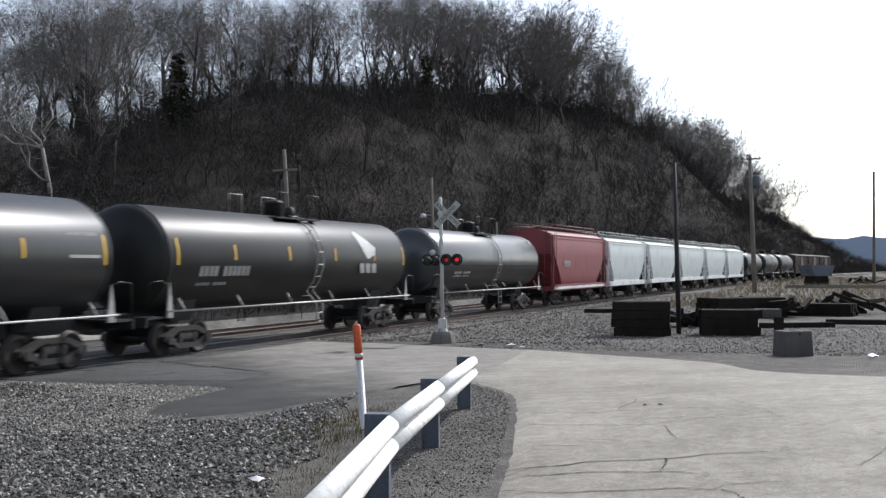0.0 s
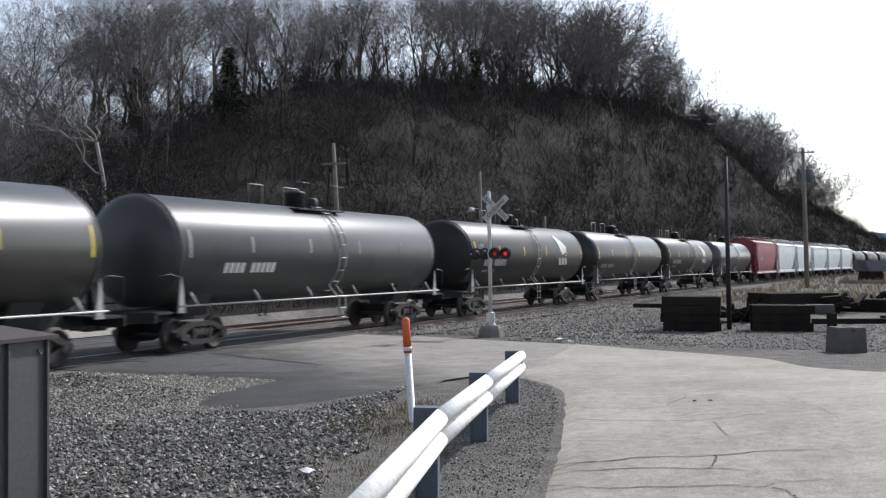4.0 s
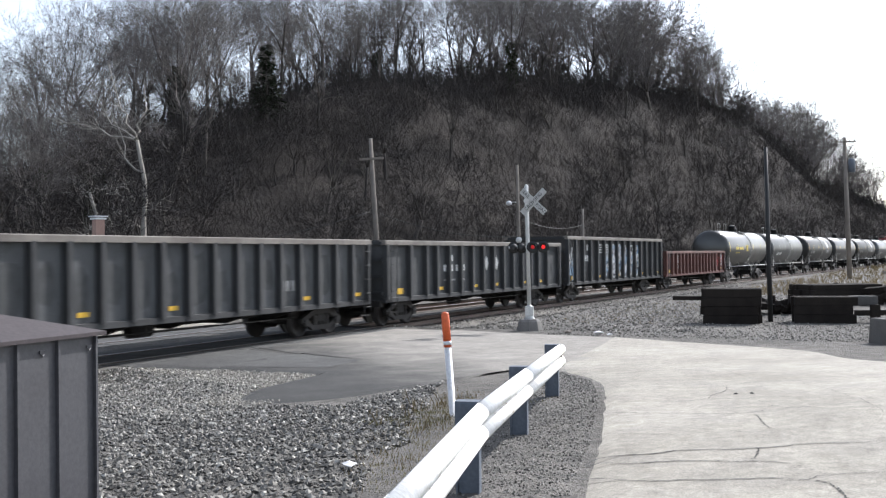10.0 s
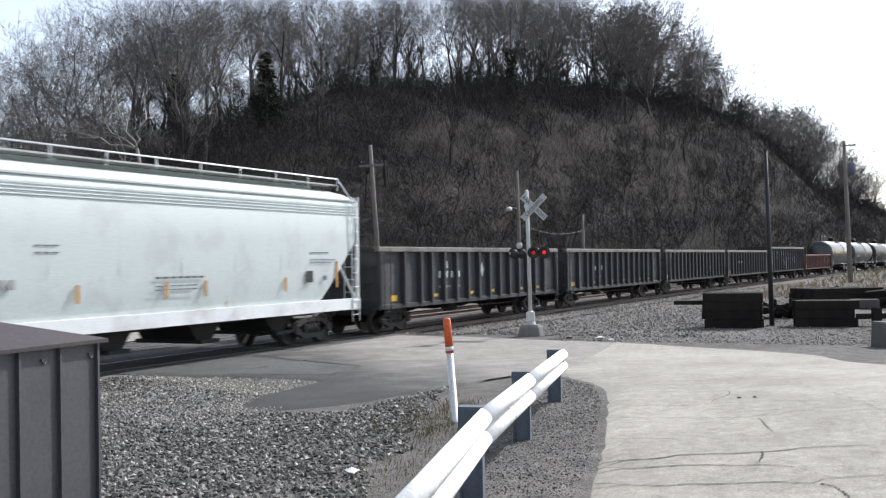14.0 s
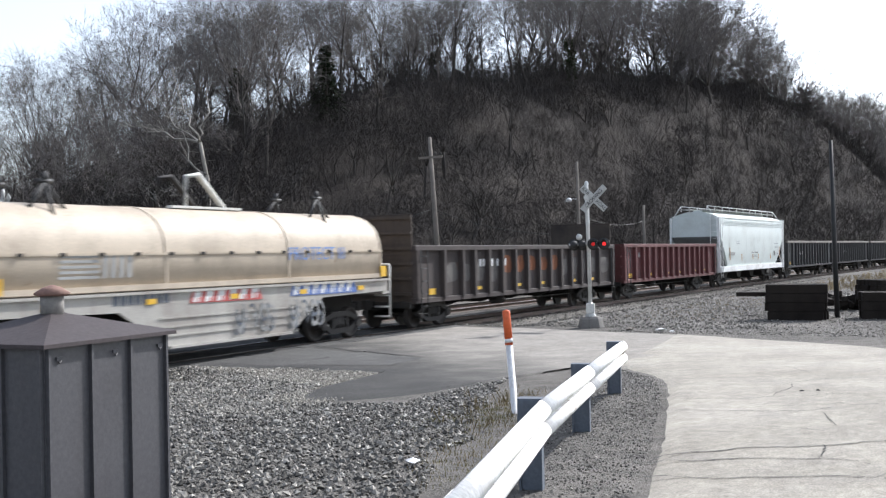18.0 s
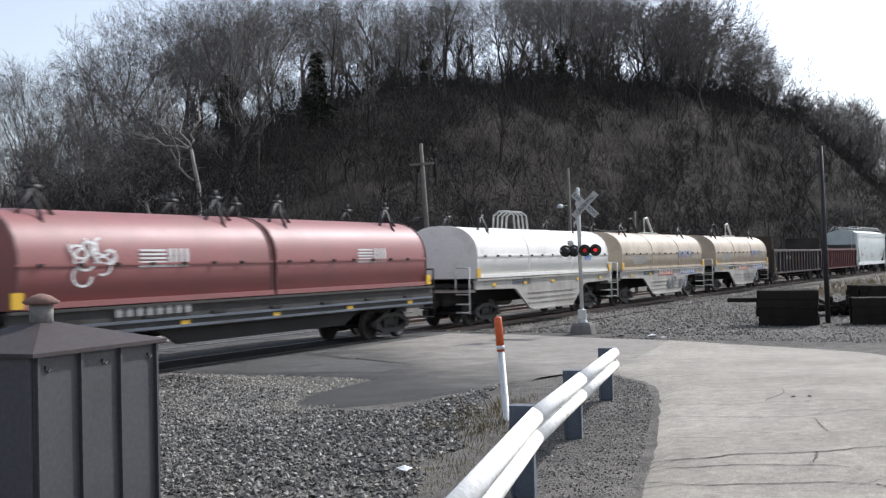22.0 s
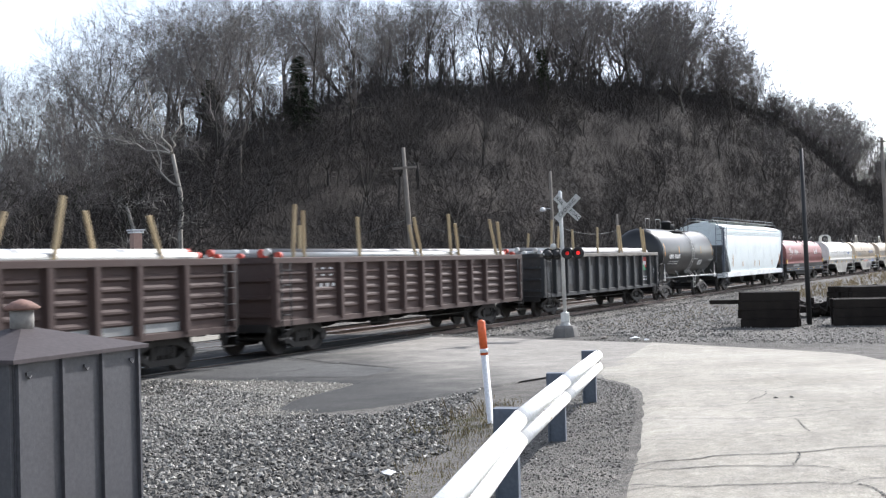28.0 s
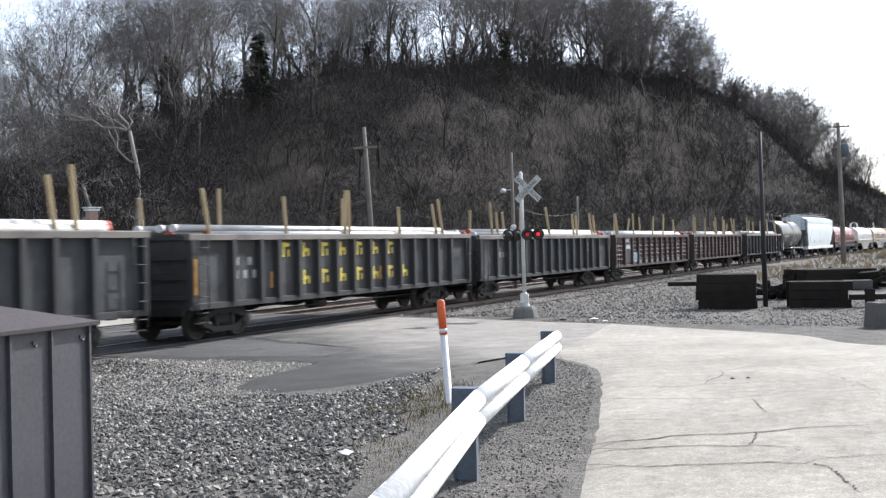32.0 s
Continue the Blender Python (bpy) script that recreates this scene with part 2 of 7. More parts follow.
M_BRONZE = worn("grey_brown_sheet_metal", (0.082, 0.080, 0.086), (0.062, 0.058, 0.062), 0.35, 0.5, 0.0, 1.0, spec=0.4)
M_ROOFBROWN = worn("brown_painted_roof_sheet", (0.068, 0.056, 0.057), (0.048, 0.04, 0.041), 0.35, 0.65, 0.0, 1.0, spec=0.25)
M_RUSTCAP = worn("rusted_cap", (0.25, 0.145, 0.115), (0.13, 0.08, 0.06), 0.5, 0.8)
M_CONC = worn("weathered_concrete", (0.25, 0.235, 0.215), (0.15, 0.14, 0.13), 0.5, 0.95)
M_ORANGE = worn("faded_orange_sheeting", (0.72, 0.13, 0.035), (0.5, 0.08, 0.03), 0.3, 0.45)
M_WHITE = worn("white_plastic", (0.80, 0.80, 0.80), (0.55, 0.54, 0.52), 0.25, 0.45)
M_TARP = worn("creosoted_timber_stack", (0.03, 0.025, 0.021), (0.015, 0.012, 0.011), 0.5, 0.95, spec=0.12)
M_POLEWOOD = worn("weathered_pole_wood", (0.24, 0.21, 0.18), (0.14, 0.12, 0.10), 0.5, 0.9)
M_REDLAMP = plain("lit_red_lens", (0.6, 0.02, 0.02), 0.3, 0.0, (1.0, 0.03, 0.03), 0.55)
M_REDDIM = plain("dimly_lit_red_lens", (0.45, 0.02, 0.02), 0.3, 0.0, (1.0, 0.03, 0.03), 0.18)
M_BRICK = worn("weathered_red_brick", (0.40, 0.26, 0.21), (0.24, 0.16, 0.13), 0.4, 0.9)
M_REDDARK = plain("unlit_red_lens", (0.25, 0.02, 0.02), 0.15)
M_WIRE = plain("black_cable", (0.02, 0.02, 0.02), 0.6)
M_GRASS = bark_material("dry_grass", (0.16, 0.125, 0.07), (0.36, 0.29, 0.17))


# ---- building helpers ----
class Geo:
    """Collects vertices and faces of one mesh."""

    def __init__(self):
        self.v, self.f, self.s = [], [], []

    def add(self, verts, faces, smooth=False):
        k = len(self.v)
        self.v += [tuple(p) for p in verts]
        self.f += [tuple(i + k for i in f) for f in faces]
        self.s += [smooth] * len(faces)
        return self

    def box(self, c, d, m=None):
        x, y, z = (q / 2 for q in d)
        vs = [Vector((sx * x, sy * y, sz * z)) for sz in (-1, 1) for sy in (-1, 1) for sx in (-1, 1)]
        if m:
            vs = [m @ p for p in vs]
        vs = [p + Vector(c) for p in vs]
        return self.add(vs, [(0, 2, 3, 1), (4, 5, 7, 6), (0, 1, 5, 4), (2, 6, 7, 3), (0, 4, 6, 2), (1, 3, 7, 5)])

    def slab(self, c, d, b=0.01):
        """A box with chamfered upright and top edges, standing on its base."""
        x, y, z = d[0] / 2, d[1] / 2, d[2]
        out = []
        for zz, i in ((0, 0), (z - b, 0), (z, b)):
            out += [(c[0] + sx * (x - i) , c[1] + sy * (y - i), c[2] + zz) for sx, sy in ((-1, -1), (1, -1), (1, 1), (-1, 1))]
        fs = [(3, 2, 1, 0), (8, 9, 10, 11)]
        for r in (0, 4):
            fs += [(r + i, r + (i + 1) % 4, r + 4 + (i + 1) % 4, r + 4 + i) for i in range(4)]
        return self.add(out, fs)

    def prism(self, outline, x0, x1, axis="x", smooth=False):
        """A closed outline of pairs, drawn out along an axis."""
        n = len(outline)
        put = {"x": lambda t, p: (t, p[0], p[1]), "y": lambda t, p: (p[0], t, p[1]), "z": lambda t, p: (p[0], p[1], t)}[axis]
        vs = [put(x0, p) for p in outline] + [put(x1, p) for p in outline]
        self.add(vs, [(i, (i + 1) % n, n + (i + 1) % n, n + i) for i in range(n)], smooth)
        if smooth:
            self.v += [tuple(p) for p in vs]
        self.f += [tuple(len(self.v) - 2 * n + i for i in reversed(range(n))), tuple(len(self.v) - n + i for i in range(n))]
        self.s += [False, False]
        return self

    def tube(self, pts, r, seg=8, smooth=True):
        """A round bar along points; r is one radius or one for each point."""
        pts = [Vector(p) for p in pts]
        rs = r if isinstance(r, (list, tuple)) else [r] * len(pts)
        vs = []
        for i, p in enumerate(pts):
            d = (pts[min(i + 1, len(pts) - 1)] - pts[max(i - 1, 0)]).normalized()
            up = Vector((0, 0, 1)) if abs(d.z) < 0.9 else Vector((1, 0, 0))
            a = d.cross(up).normalized()
            b = d.cross(a)
            vs += [p + rs[i] * (a * math.cos(2 * math.pi * k / seg) + b * math.sin(2 * math.pi * k / seg)) for k in range(seg)]
        fs = [(i * seg + k, i * seg + (k + 1) % seg, (i + 1) * seg + (k + 1) % seg, (i + 1) * seg + k) for i in range(len(pts) - 1) for k in range(seg)]
        self.add(vs, fs, smooth)
        k = len(self.v) - len(vs)
        self.f += [tuple(k + i for i in reversed(range(seg))), tuple(len(self.v) - seg + i for i in range(seg))]
        self.s += [False, False]
        return self

    def lathe(self, rows, c=(0, 0, 0), axis="x", seg=24, smooth=True):
        """Rows of (along, radius) turned round an axis through c."""
        vs = []
        for t, r in rows:
            for k in range(seg):
                p, q = r * math.cos(2 * math.pi * k / seg), r * math.sin(2 * math.pi * k / seg)
                o = {"x": (t, p, q), "y": (p, t, q), "z": (p, q, t)}[axis]
                vs.append((o[0] + c[0], o[1] + c[1], o[2] + c[2]))
        fs = [(i * seg + k, i * seg + (k + 1) % seg, (i + 1) * seg + (k + 1) % seg, (i + 1) * seg + k) for i in range(len(rows) - 1) for k in range(seg)]
        self.add(vs, fs, smooth)
        k = len(self.v) - len(vs)
        self.f += [tuple(k + i for i in reversed(range(seg))), tuple(len(self.v) - seg + i for i in range(seg))]
        self.s += [False, False]
        return self

    def mesh(self, name, mat):
        me = bpy.data.meshes.new(name)
        me.from_pydata(self.v, [], self.f)
        me.polygons.foreach_set("use_smooth", self.s)
        for m in mat if isinstance(mat, (list, tuple)) else (mat,):
            me.materials.append(m)
        bm = bmesh.new()
        bm.from_mesh(me)
        bmesh.ops.recalc_face_normals(bm, faces=bm.faces)
        bm.to_mesh(me)
        bm.free()
        return me


def part(name, geo, mat, parent=None, label="", at=None):
    """One mesh object under a thing or under a part; geo is a Geo or a ready mesh."""
    ob = new(name, geo.mesh(name, mat) if isinstance(geo, Geo) else geo)
    ob.parent = parent
    if at is not None:
        ob.matrix_basis = at
    return tagged(ob, label) if label else ob


def thing(name, label, category, group="", at=None):
    ob = new(name)
    ob.empty_display_size = 0.2
    if at is not None:
        ob.matrix_basis = at
    return tagged(ob, label, category, group)


# ---- plan: the track is the spine of the place ----
TRACK, CURVE, STRAIGHT_TO, CURVE_TO = 18.48, 2.68e-4, 20.0, 330.0


def lateral(s):
    """How far the track's centre lies to the side of the camera at the distance s along it."""
    c = min(max(0.0, s - STRAIGHT_TO), CURVE_TO - STRAIGHT_TO)
    return TRACK - CURVE * c * c - 2 * CURVE * (CURVE_TO - STRAIGHT_TO) * max(0.0, s - CURVE_TO)


def heading(s):
    c = min(max(0.0, s - STRAIGHT_TO), CURVE_TO - STRAIGHT_TO)
    return 90 - math.degrees(ALPHA) - math.degrees(math.atan(2 * CURVE * c))


def spot(s, w, z=None):
    """The place s along the track and w beyond its centre line."""
    p = U * s + N * (lateral(s) + w)
    return Vector((p.x, p.y, height(s, w) if z is None else z))


def smooth01(t):
    t = min(1.0, max(0.0, t))
    return t * t * (3 - 2 * t)


CREST = ((-200, 3), (40, 3.5), (58, 5.5), (65, 8), (88, 16), (125, 25), (190, 33), (255, 37), (280, 34), (300, 29), (325, 22), (370, 20), (410, 18), (450, 13), (500, 8), (560, 4), (700, 2))


def crest(s):
    return float(np.interp(s, [c[0] for c in CREST], [c[1] for c in CREST]))


def height(s, w):
    n = lateral(s) + w
    z = 0.7 * min(1.1, max(0.0, (13 - n) / 13)) ** 1.2 * smooth01((32 - s) / 20) if w < 0 else 0.0
    if w > 9:
        z += crest(s) * smooth01((w - 13) / 34) ** 1.15 * (1 - 0.42 * smooth01((w - 50) / 45))
        z += (1.6 * noise.noise((s * 0.05, w * 0.07, 3.1)) + 0.8 * noise.noise((s * 0.17, w * 0.2, 8.1))) * smooth01((w - 12) / 12)
    # ballast bed under the two tracks
    d = min(abs(w), abs(w - 4.4))
    bed = -0.16 - 0.45 * smooth01((d - 1.6) / 2.0)
    if -4 < w < 8.5:
        cross = smooth01((abs(s - 25.7) - 7.2) / 1.6)
        z = z + (bed if d < 3.6 else -0.61) * cross * (1 - smooth01((-w - 2.6) / 1.4)) + (-0.03) * (1 - cross)
    return z


def height_at(x, y):
    p = Vector((x, y))
    s = p.dot(U)
    return height(s, p.dot(N) - lateral(s))


# ---- ground and hill ----
def stretched(lo, hi, fine_lo, fine_hi, step, grow=1.16):
    out = list(np.arange(fine_lo, fine_hi + step / 2, step))
    d = step
    while out[-1] < hi:
        d *= grow
        out.append(min(hi, out[-1] + d))
    d = step
    while out[0] > lo:
        d *= grow
        out.insert(0, max(lo, out[0] - d))
    return out


def ground_sheet():
    ss = stretched(-700, 1500, -8, 120, 0.9, 1.12)
    ws = stretched(-1200, 900, -19, 62, 0.8, 1.15)
    g = Geo()
    for s in ss:
        for w in ws:
            g.v.append(tuple(spot(s, w)))
    n = len(ws)
    for i in range(len(ss) - 1):
        for j in range(n - 1):
            g.f.append((i * n + j, (i + 1) * n + j, (i + 1) * n + j + 1, i * n + j + 1))
    me = bpy.data.meshes.new("ground")
    me.from_pydata(g.v, [], g.f)
    me.materials.append(M_GROUND)
    me.materials.append(M_HILL)
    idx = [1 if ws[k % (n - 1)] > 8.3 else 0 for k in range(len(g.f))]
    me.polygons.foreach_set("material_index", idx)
    me.polygons.foreach_set("use_smooth", [True] * len(g.f))
    ob = new("ground", me)
    return tagged(ob, "grey cinder lot and brown leaf-littered wooded hillside", "ground", kind="structure")


ground_sheet()


def along(points, k):
    """A smooth line through (s, n) pairs at the share k of its length."""
    d = [0.0]
    for a, b in zip(points, points[1:]):
        d.append(d[-1] + math.dist(a, b))
    t = k * d[-1]
    i = max(j for j in range(len(points) - 1) if d[j] <= t + 1e-9)
    p = [points[max(0, i - 1)], points[i], points[i + 1], points[min(len(points) - 1, i + 2)]]
    x = (t - d[i]) / (d[i + 1] - d[i])
    return tuple(0.5 * (2 * p[1][c] + (p[2][c] - p[0][c]) * x + (2 * p[0][c] - 5 * p[1][c] + 4 * p[2][c] - p[3][c]) * x * x
                        + (3 * p[1][c] - p[0][c] - 3 * p[2][c] + p[3][c]) * x ** 3) for c in (0, 1))


def on_ground(s, n, lift=0.0):
    p = U * s + N * n
    return (p.x, p.y, height(s, n - lateral(s)) + lift)


def paving(name, left, right, mat, lift, label, rows=70, cols=26, ragged=0.06):
    g = Geo()
    for i in range(rows + 1):
        a, b = along(left, i / rows), along(right, i / rows)
        for j in range(cols + 1):
            k = j / cols
            s, n = a[0] + (b[0] - a[0]) * k, a[1] + (b[1] - a[1]) * k
            if j in (0, cols):
                s += ragged * noise.noise((i * 0.9, j, 1.0))
                n += ragged * noise.noise((i * 0.9, j, 7.0))
            g.v.append(on_ground(s, n, lift if 0 < j < cols else lift - 0.05))
    m = cols + 1
    for i in range(rows):
        for j in range(cols):
            g.f.append((i * m + j, (i + 1) * m + j, (i + 1) * m + j + 1, i * m + j + 1))
            g.s.append(True)
    ob = part(name, g, mat)
    return tagged(ob, label, "road", kind="structure")


ROAD_LEFT = [(-9, -1.6), (2, 1.1), (8.57, 2.81), (10.56, 3.28), (14.8, 4.47), (17.3, 5.36), (19.8, 6.9)]
ROAD_RIGHT = [(-9, -16), (2, -13), (10, -9.5), (16, -5), (22.1, 1.03), (26.8, 3.24), (30.3, 8.68)]
paving("road", ROAD_LEFT, ROAD_RIGHT, M_ROAD, 0.035, "pale cracked old asphalt road")
paving("road_crossing_approach", [(19.0, 6.3), (19.7, 8.0), (19.2, 11), (18.9, 15.0), (18.9, 16.6)], [(29.9, 7.4), (30.6, 9.5), (31, 11.2), (32, 14.5), (32.4, 16.6)], M_APPROACH, 0.028,
       "worn grey asphalt road rising to the railway crossing", 40, 20)
paving("road_apron", [(18.2, 7.9), (14.7, 8.7), (13.95, 10.0), (15.2, 10.95), (18.1, 11.3), (18.6, 13.2), (18.9, 16.3)], [(23.0, 6.9), (23.5, 8.5), (23.0, 10), (23.5, 12), (24.5, 14), (25.5, 16.3)], M_APPROACH, 0.036,
       "darker grey asphalt apron beside the crossing", 40, 16, 0.25)
paving("road_tar_patch", [(19.7, 12.0), (19.1, 14.4), (18.9, 16.7)], [(21.6, 12.15), (22.4, 14.0), (23.6, 16.7)], M_TAR, 0.042,
       "black tar patch along the crossing rail", 16, 16, 0.3)
paving("road_far_side", [(19.0, 23.9), (18.5, 28), (17, 34)], [(32.6, 23.9), (33, 28), (34, 34)], M_ROAD, 0.05, "asphalt road beyond the railway", 12, 10)


def crack(points, width, lift=0.041):
    """A ragged open crack in the asphalt."""
    g, k = Geo(), 44
    for i in range(k + 1):
        s, n = along(points, i / k)
        s2, n2 = along(points, min(1, i / k + 0.01)) if i < k else along(points, i / k)
        s, n = s + 0.04 * noise.noise((s * 2.3, n * 2.1, 0.3)) + 0.03 * noise.noise((i * 1.7, n * 9, 2.3)), n + 0.04 * noise.noise((s * 2.1, n * 2.6, 5.3)) + 0.03 * noise.noise((i * 1.7, s * 9, 6.3))
        wd = 1.25 * width * (0.5 + 0.9 * abs(noise.noise((i * 0.7, s, n)))) * min(1, 3 * (1 - i / k) + 0.25)
        g.v += [on_ground(s - wd / 2, n - wd * 0.3, lift), on_ground(s + wd / 2, n + wd * 0.3, lift)]
    for i in range(k):
        g.f.append((2 * i, 2 * i + 2, 2 * i + 3, 2 * i + 1))
        g.s.append(False)
    tagged(part("road_crack", g, M_CRACK), "dark ragged crack in the asphalt", "crack", kind="structure")


# ---- track ----
def rail_line(w, s0, s1):
    g, top, prev = Geo(), Geo(), None
    prof = [(-0.075, -0.17), (0.075, -0.17), (0.075, -0.155), (0.01, -0.14), (0.01, -0.045), (0.036, -0.035), (0.036, -0.004), (-0.036, -0.004), (-0.036, -0.035), (-0.01, -0.045), (-0.01, -0.14), (-0.075, -0.155)]
    ss = list(np.arange(s0, s1 + 1, 9.0))
    for s in ss:
        for q, z in prof:
            g.v.append(tuple(spot(s, w + q, z)))
        for q, z in ((-0.034, -0.002), (0.034, -0.002), (0.03, 0.0), (-0.03, 0.0)):
            top.v.append(tuple(spot(s, w + q, z)))
    for gg, n in ((g, len(prof)), (top, 4)):
        for i in range(len(ss) - 1):
            for k in range(n):
                gg.f.append((i * n + k, i * n + (k + 1) % n, (i + 1) * n + (k + 1) % n, (i + 1) * n + k))
                gg.s.append(False)
    ob = tagged(part("rail", g, M_RAIL), "rusty-sided steel rail with a polished head", "rail", "rails of the two tracks")
    part("rail_head", top, M_RAILTOP, ob)


for base in (0.0, 4.4):
    for q in (-0.755, 0.755):
        rail_line(base + q, -60, 620)

TIE = Geo().slab((0, 0, -0.3), (0.23, 2.6, 0.145), 0.012).mesh("tie", M_TIE)
for base in (0.0, 4.4):
    for k in range(140):
        s = -2 + k * 0.53 + 0.03 * math.sin(k * 2.1)
        if 18.0 < s < 33.2:
            continue
        p = spot(s, base, 0)
        tagged(part("tie", TIE, None, None, "", pose(p.x, p.y, 0.0, 0, 0, heading(s) + 0.8 * math.sin(k * 1.3))),
               "creosoted wooden railway sleeper in the ballast", "sleeper", "sleepers under the tracks")


def far_ties():
    g = Geo()
    for base in (0.0, 4.4):
        for k in range(700):
            s = 72.2 + k * 0.53
            c, d = spot(s, base, 0), heading(s)
            g.box((c.x, c.y, -0.22), (0.23, 2.6, 0.14), Matrix.Rotation(radians(d), 3, "Z"))
    tagged(part("far_ties", g, M_TIE), "long row of wooden sleepers far down the line", "sleepers", kind="stuff")


far_ties()


def crossing_panels():
    for base in (0.0, 4.4):
        deck = thing("crossing_surface", "worn dark crossing panels between the rails", "crossing surface", "level crossing surfaces")
        for q, wd in ((-1.25, 0.85), (0.0, 1.3), (1.25, 0.85)):
            for k in range(6):
                s = 19.0 + k * 2.26
                p = spot(s + 1.12, base + q, 0)
                g = Geo().slab((0, 0, -0.22), (2.22, wd, 0.205), 0.02)
                part("panel", g, M_TAR, deck, "", pose(p.x, p.y, 0, 0, 0, heading(s)))


crossing_panels()


# ---- loose stones ----
def stones(name, count, where, lo, hi, mat, label, seed):
    """Many small angular stones as one mesh; where(rng) gives (s, n, shade)."""
    rng = np.random.default_rng(seed)
    base = np.array([(1, 0, 0), (-1, 0, 0), (0, 1, 0), (0, -1, 0), (0, 0, 1), (0, 0, -0.6)], float)
    tri = np.array([(0, 2, 4), (2, 1, 4), (1, 3, 4), (3, 0, 4), (2, 0, 5), (1, 2, 5), (3, 1, 5), (0, 3, 5)])
    vs, fs = [], []
    for k in range(count):
        s, n = where(rng)
        r = lo + (hi - lo) * rng.random() ** 2.2
        q = base * (0.7 + 0.6 * rng.random((6, 1))) * (r * np.array([1, 0.8, 0.65]))
        a, b = rng.random() * 6.28, (rng.random() - 0.5) * 1.2
        ca, sa, cb, sb = math.cos(a), math.sin(a), math.cos(b), math.sin(b)
        q = q @ np.array([[cb, 0, -sb], [0, 1, 0], [sb, 0, cb]]) @ np.array([[ca, sa, 0], [-sa, ca, 0], [0, 0, 1]])
        vs.append(q + np.array(on_ground(s, n, r * 0.3)))
        fs.append(tri + 6 * k)
    me = bpy.data.meshes.new(name)
    me.from_pydata(np.concatenate(vs).tolist(), [], np.concatenate(fs).tolist())
    me.materials.append(mat)
    return tagged(new(name, me), label, "gravel", kind="stuff")


def shoulder_spot(rng):
    """Coarse ballast between the near foreground and the rail, thinning out at the apron."""
    while True:
        s, n = 4 + 16.5 * rng.random() ** 0.8, 4.2 + 12.6 * rng.random()
        left = 4.55 + 0.385 * (s - 8) + 0.35 * noise.noise((s * 0.9, n * 0.9, 2.0))
        if n < left or (s > 13.8 and n < 11.2 and n > 8.2) or (s > 15.5 and n > 9 and s > 15.5 + (n - 10) * 0.5):
            continue
        return s, n


def bed_spot(rng):
    while True:
        s = -2 + 95 * rng.random() ** 1.3
        if 18.2 < s < 33.0:
            continue
        return s, lateral(s) - 4.2 + 4.4 * rng.random()


def verge_spot(rng):
    """The stony triangle between the rails and the lot beyond the crossing."""
    s = 32.5 + 45 * rng.random() ** 1.4
    return s, lateral(s) - 2.2 - 9.0 * rng.random() ** 1.5


stones("ballast_foreground", 42000, shoulder_spot, 0.018, 0.05, M_BALLAST, "coarse pale and grey crushed ballast stones", 3)
def dusty_spot(rng):
    """The tongue of finer pale stones beside the apron."""
    while True:
        s, n = 12.3 + 6.7 * rng.random(), 9.6 + 6.8 * rng.random()
        d = noise.noise((s * 0.6, n * 0.6, 4.0))
        if s < 12.4 + 0.55 * (n - 9.6) - 1.2 * d - 0.5 or (s > 15.3 + 0.2 * d and n < 11.1) or s > 18.9:
            continue
        return s, n


stones("dusty_gravel", 16000, dusty_spot, 0.014, 0.036, M_DUSTSTONE, "finer pale dusty stones beside the apron", 13)
stones("apron_rubble", 420, lambda r: (20.9 + 0.5 * r.normal(), 14.3 + 0.6 * r.normal()), 0.015, 0.045, M_BALLAST, "broken asphalt crumbs by the rail", 14)
stones("apron_edge_stones", 1300, lambda r: (16.9 + 2.6 * r.random(), 11.6 + 3.0 * r.random() ** 1.6), 0.01, 0.035, M_DUSTSTONE, "loose pale stones strewn on the asphalt edge", 15)
stones("ballast_bed", 12000, bed_spot, 0.025, 0.06, M_BALLAST, "crushed stone ballast along the rails", 4)
stones("lot_gravel", 9000, lambda r: (30.5 + 15 * r.random() ** 1.2, -3 + 14 * r.random()), 0.012, 0.045, M_BALLAST, "grey gravel strewn over the lot", 7)
stones("verge_gravel", 9000, verge_spot, 0.02, 0.06, M_BALLAST, "scattered grey gravel beside the track", 5)


# ---- the train ----
def lettering(text, size, mat, parent, x, z, y=-1.0, name="lettering", label="", bold=0.0):
    """Words on a car's near side, reading towards its front."""
    cu = bpy.data.curves.new(name, "FONT")
    cu.body, cu.size, cu.extrude, cu.offset = text, size, 0.003, bold
    cu.align_x, cu.align_y = "CENTER", "CENTER"
    tmp = bpy.data.objects.new(name, cu)
    scene.collection.objects.link(tmp)
    me = bpy.data.meshes.new_from_object(tmp.evaluated_get(bpy.context.evaluated_depsgraph_get()))
    bpy.data.objects.remove(tmp)
    me.materials.clear()
    me.materials.append(mat)
    return part(name, me, None, parent, label, pose(x, y, z, 90, 0, 0))


def bars(parent, x, z, y, count, w, h, gap, mat, name="marking"):
    """Unreadable or withheld characters as plain bars."""
    me = Geo().box((0, 0, 0), (w, 0.006, h)).mesh(name, mat)
    for k in range(count):
        part(name, me, None, parent, "", pose(x + k * (w + gap), y, z))


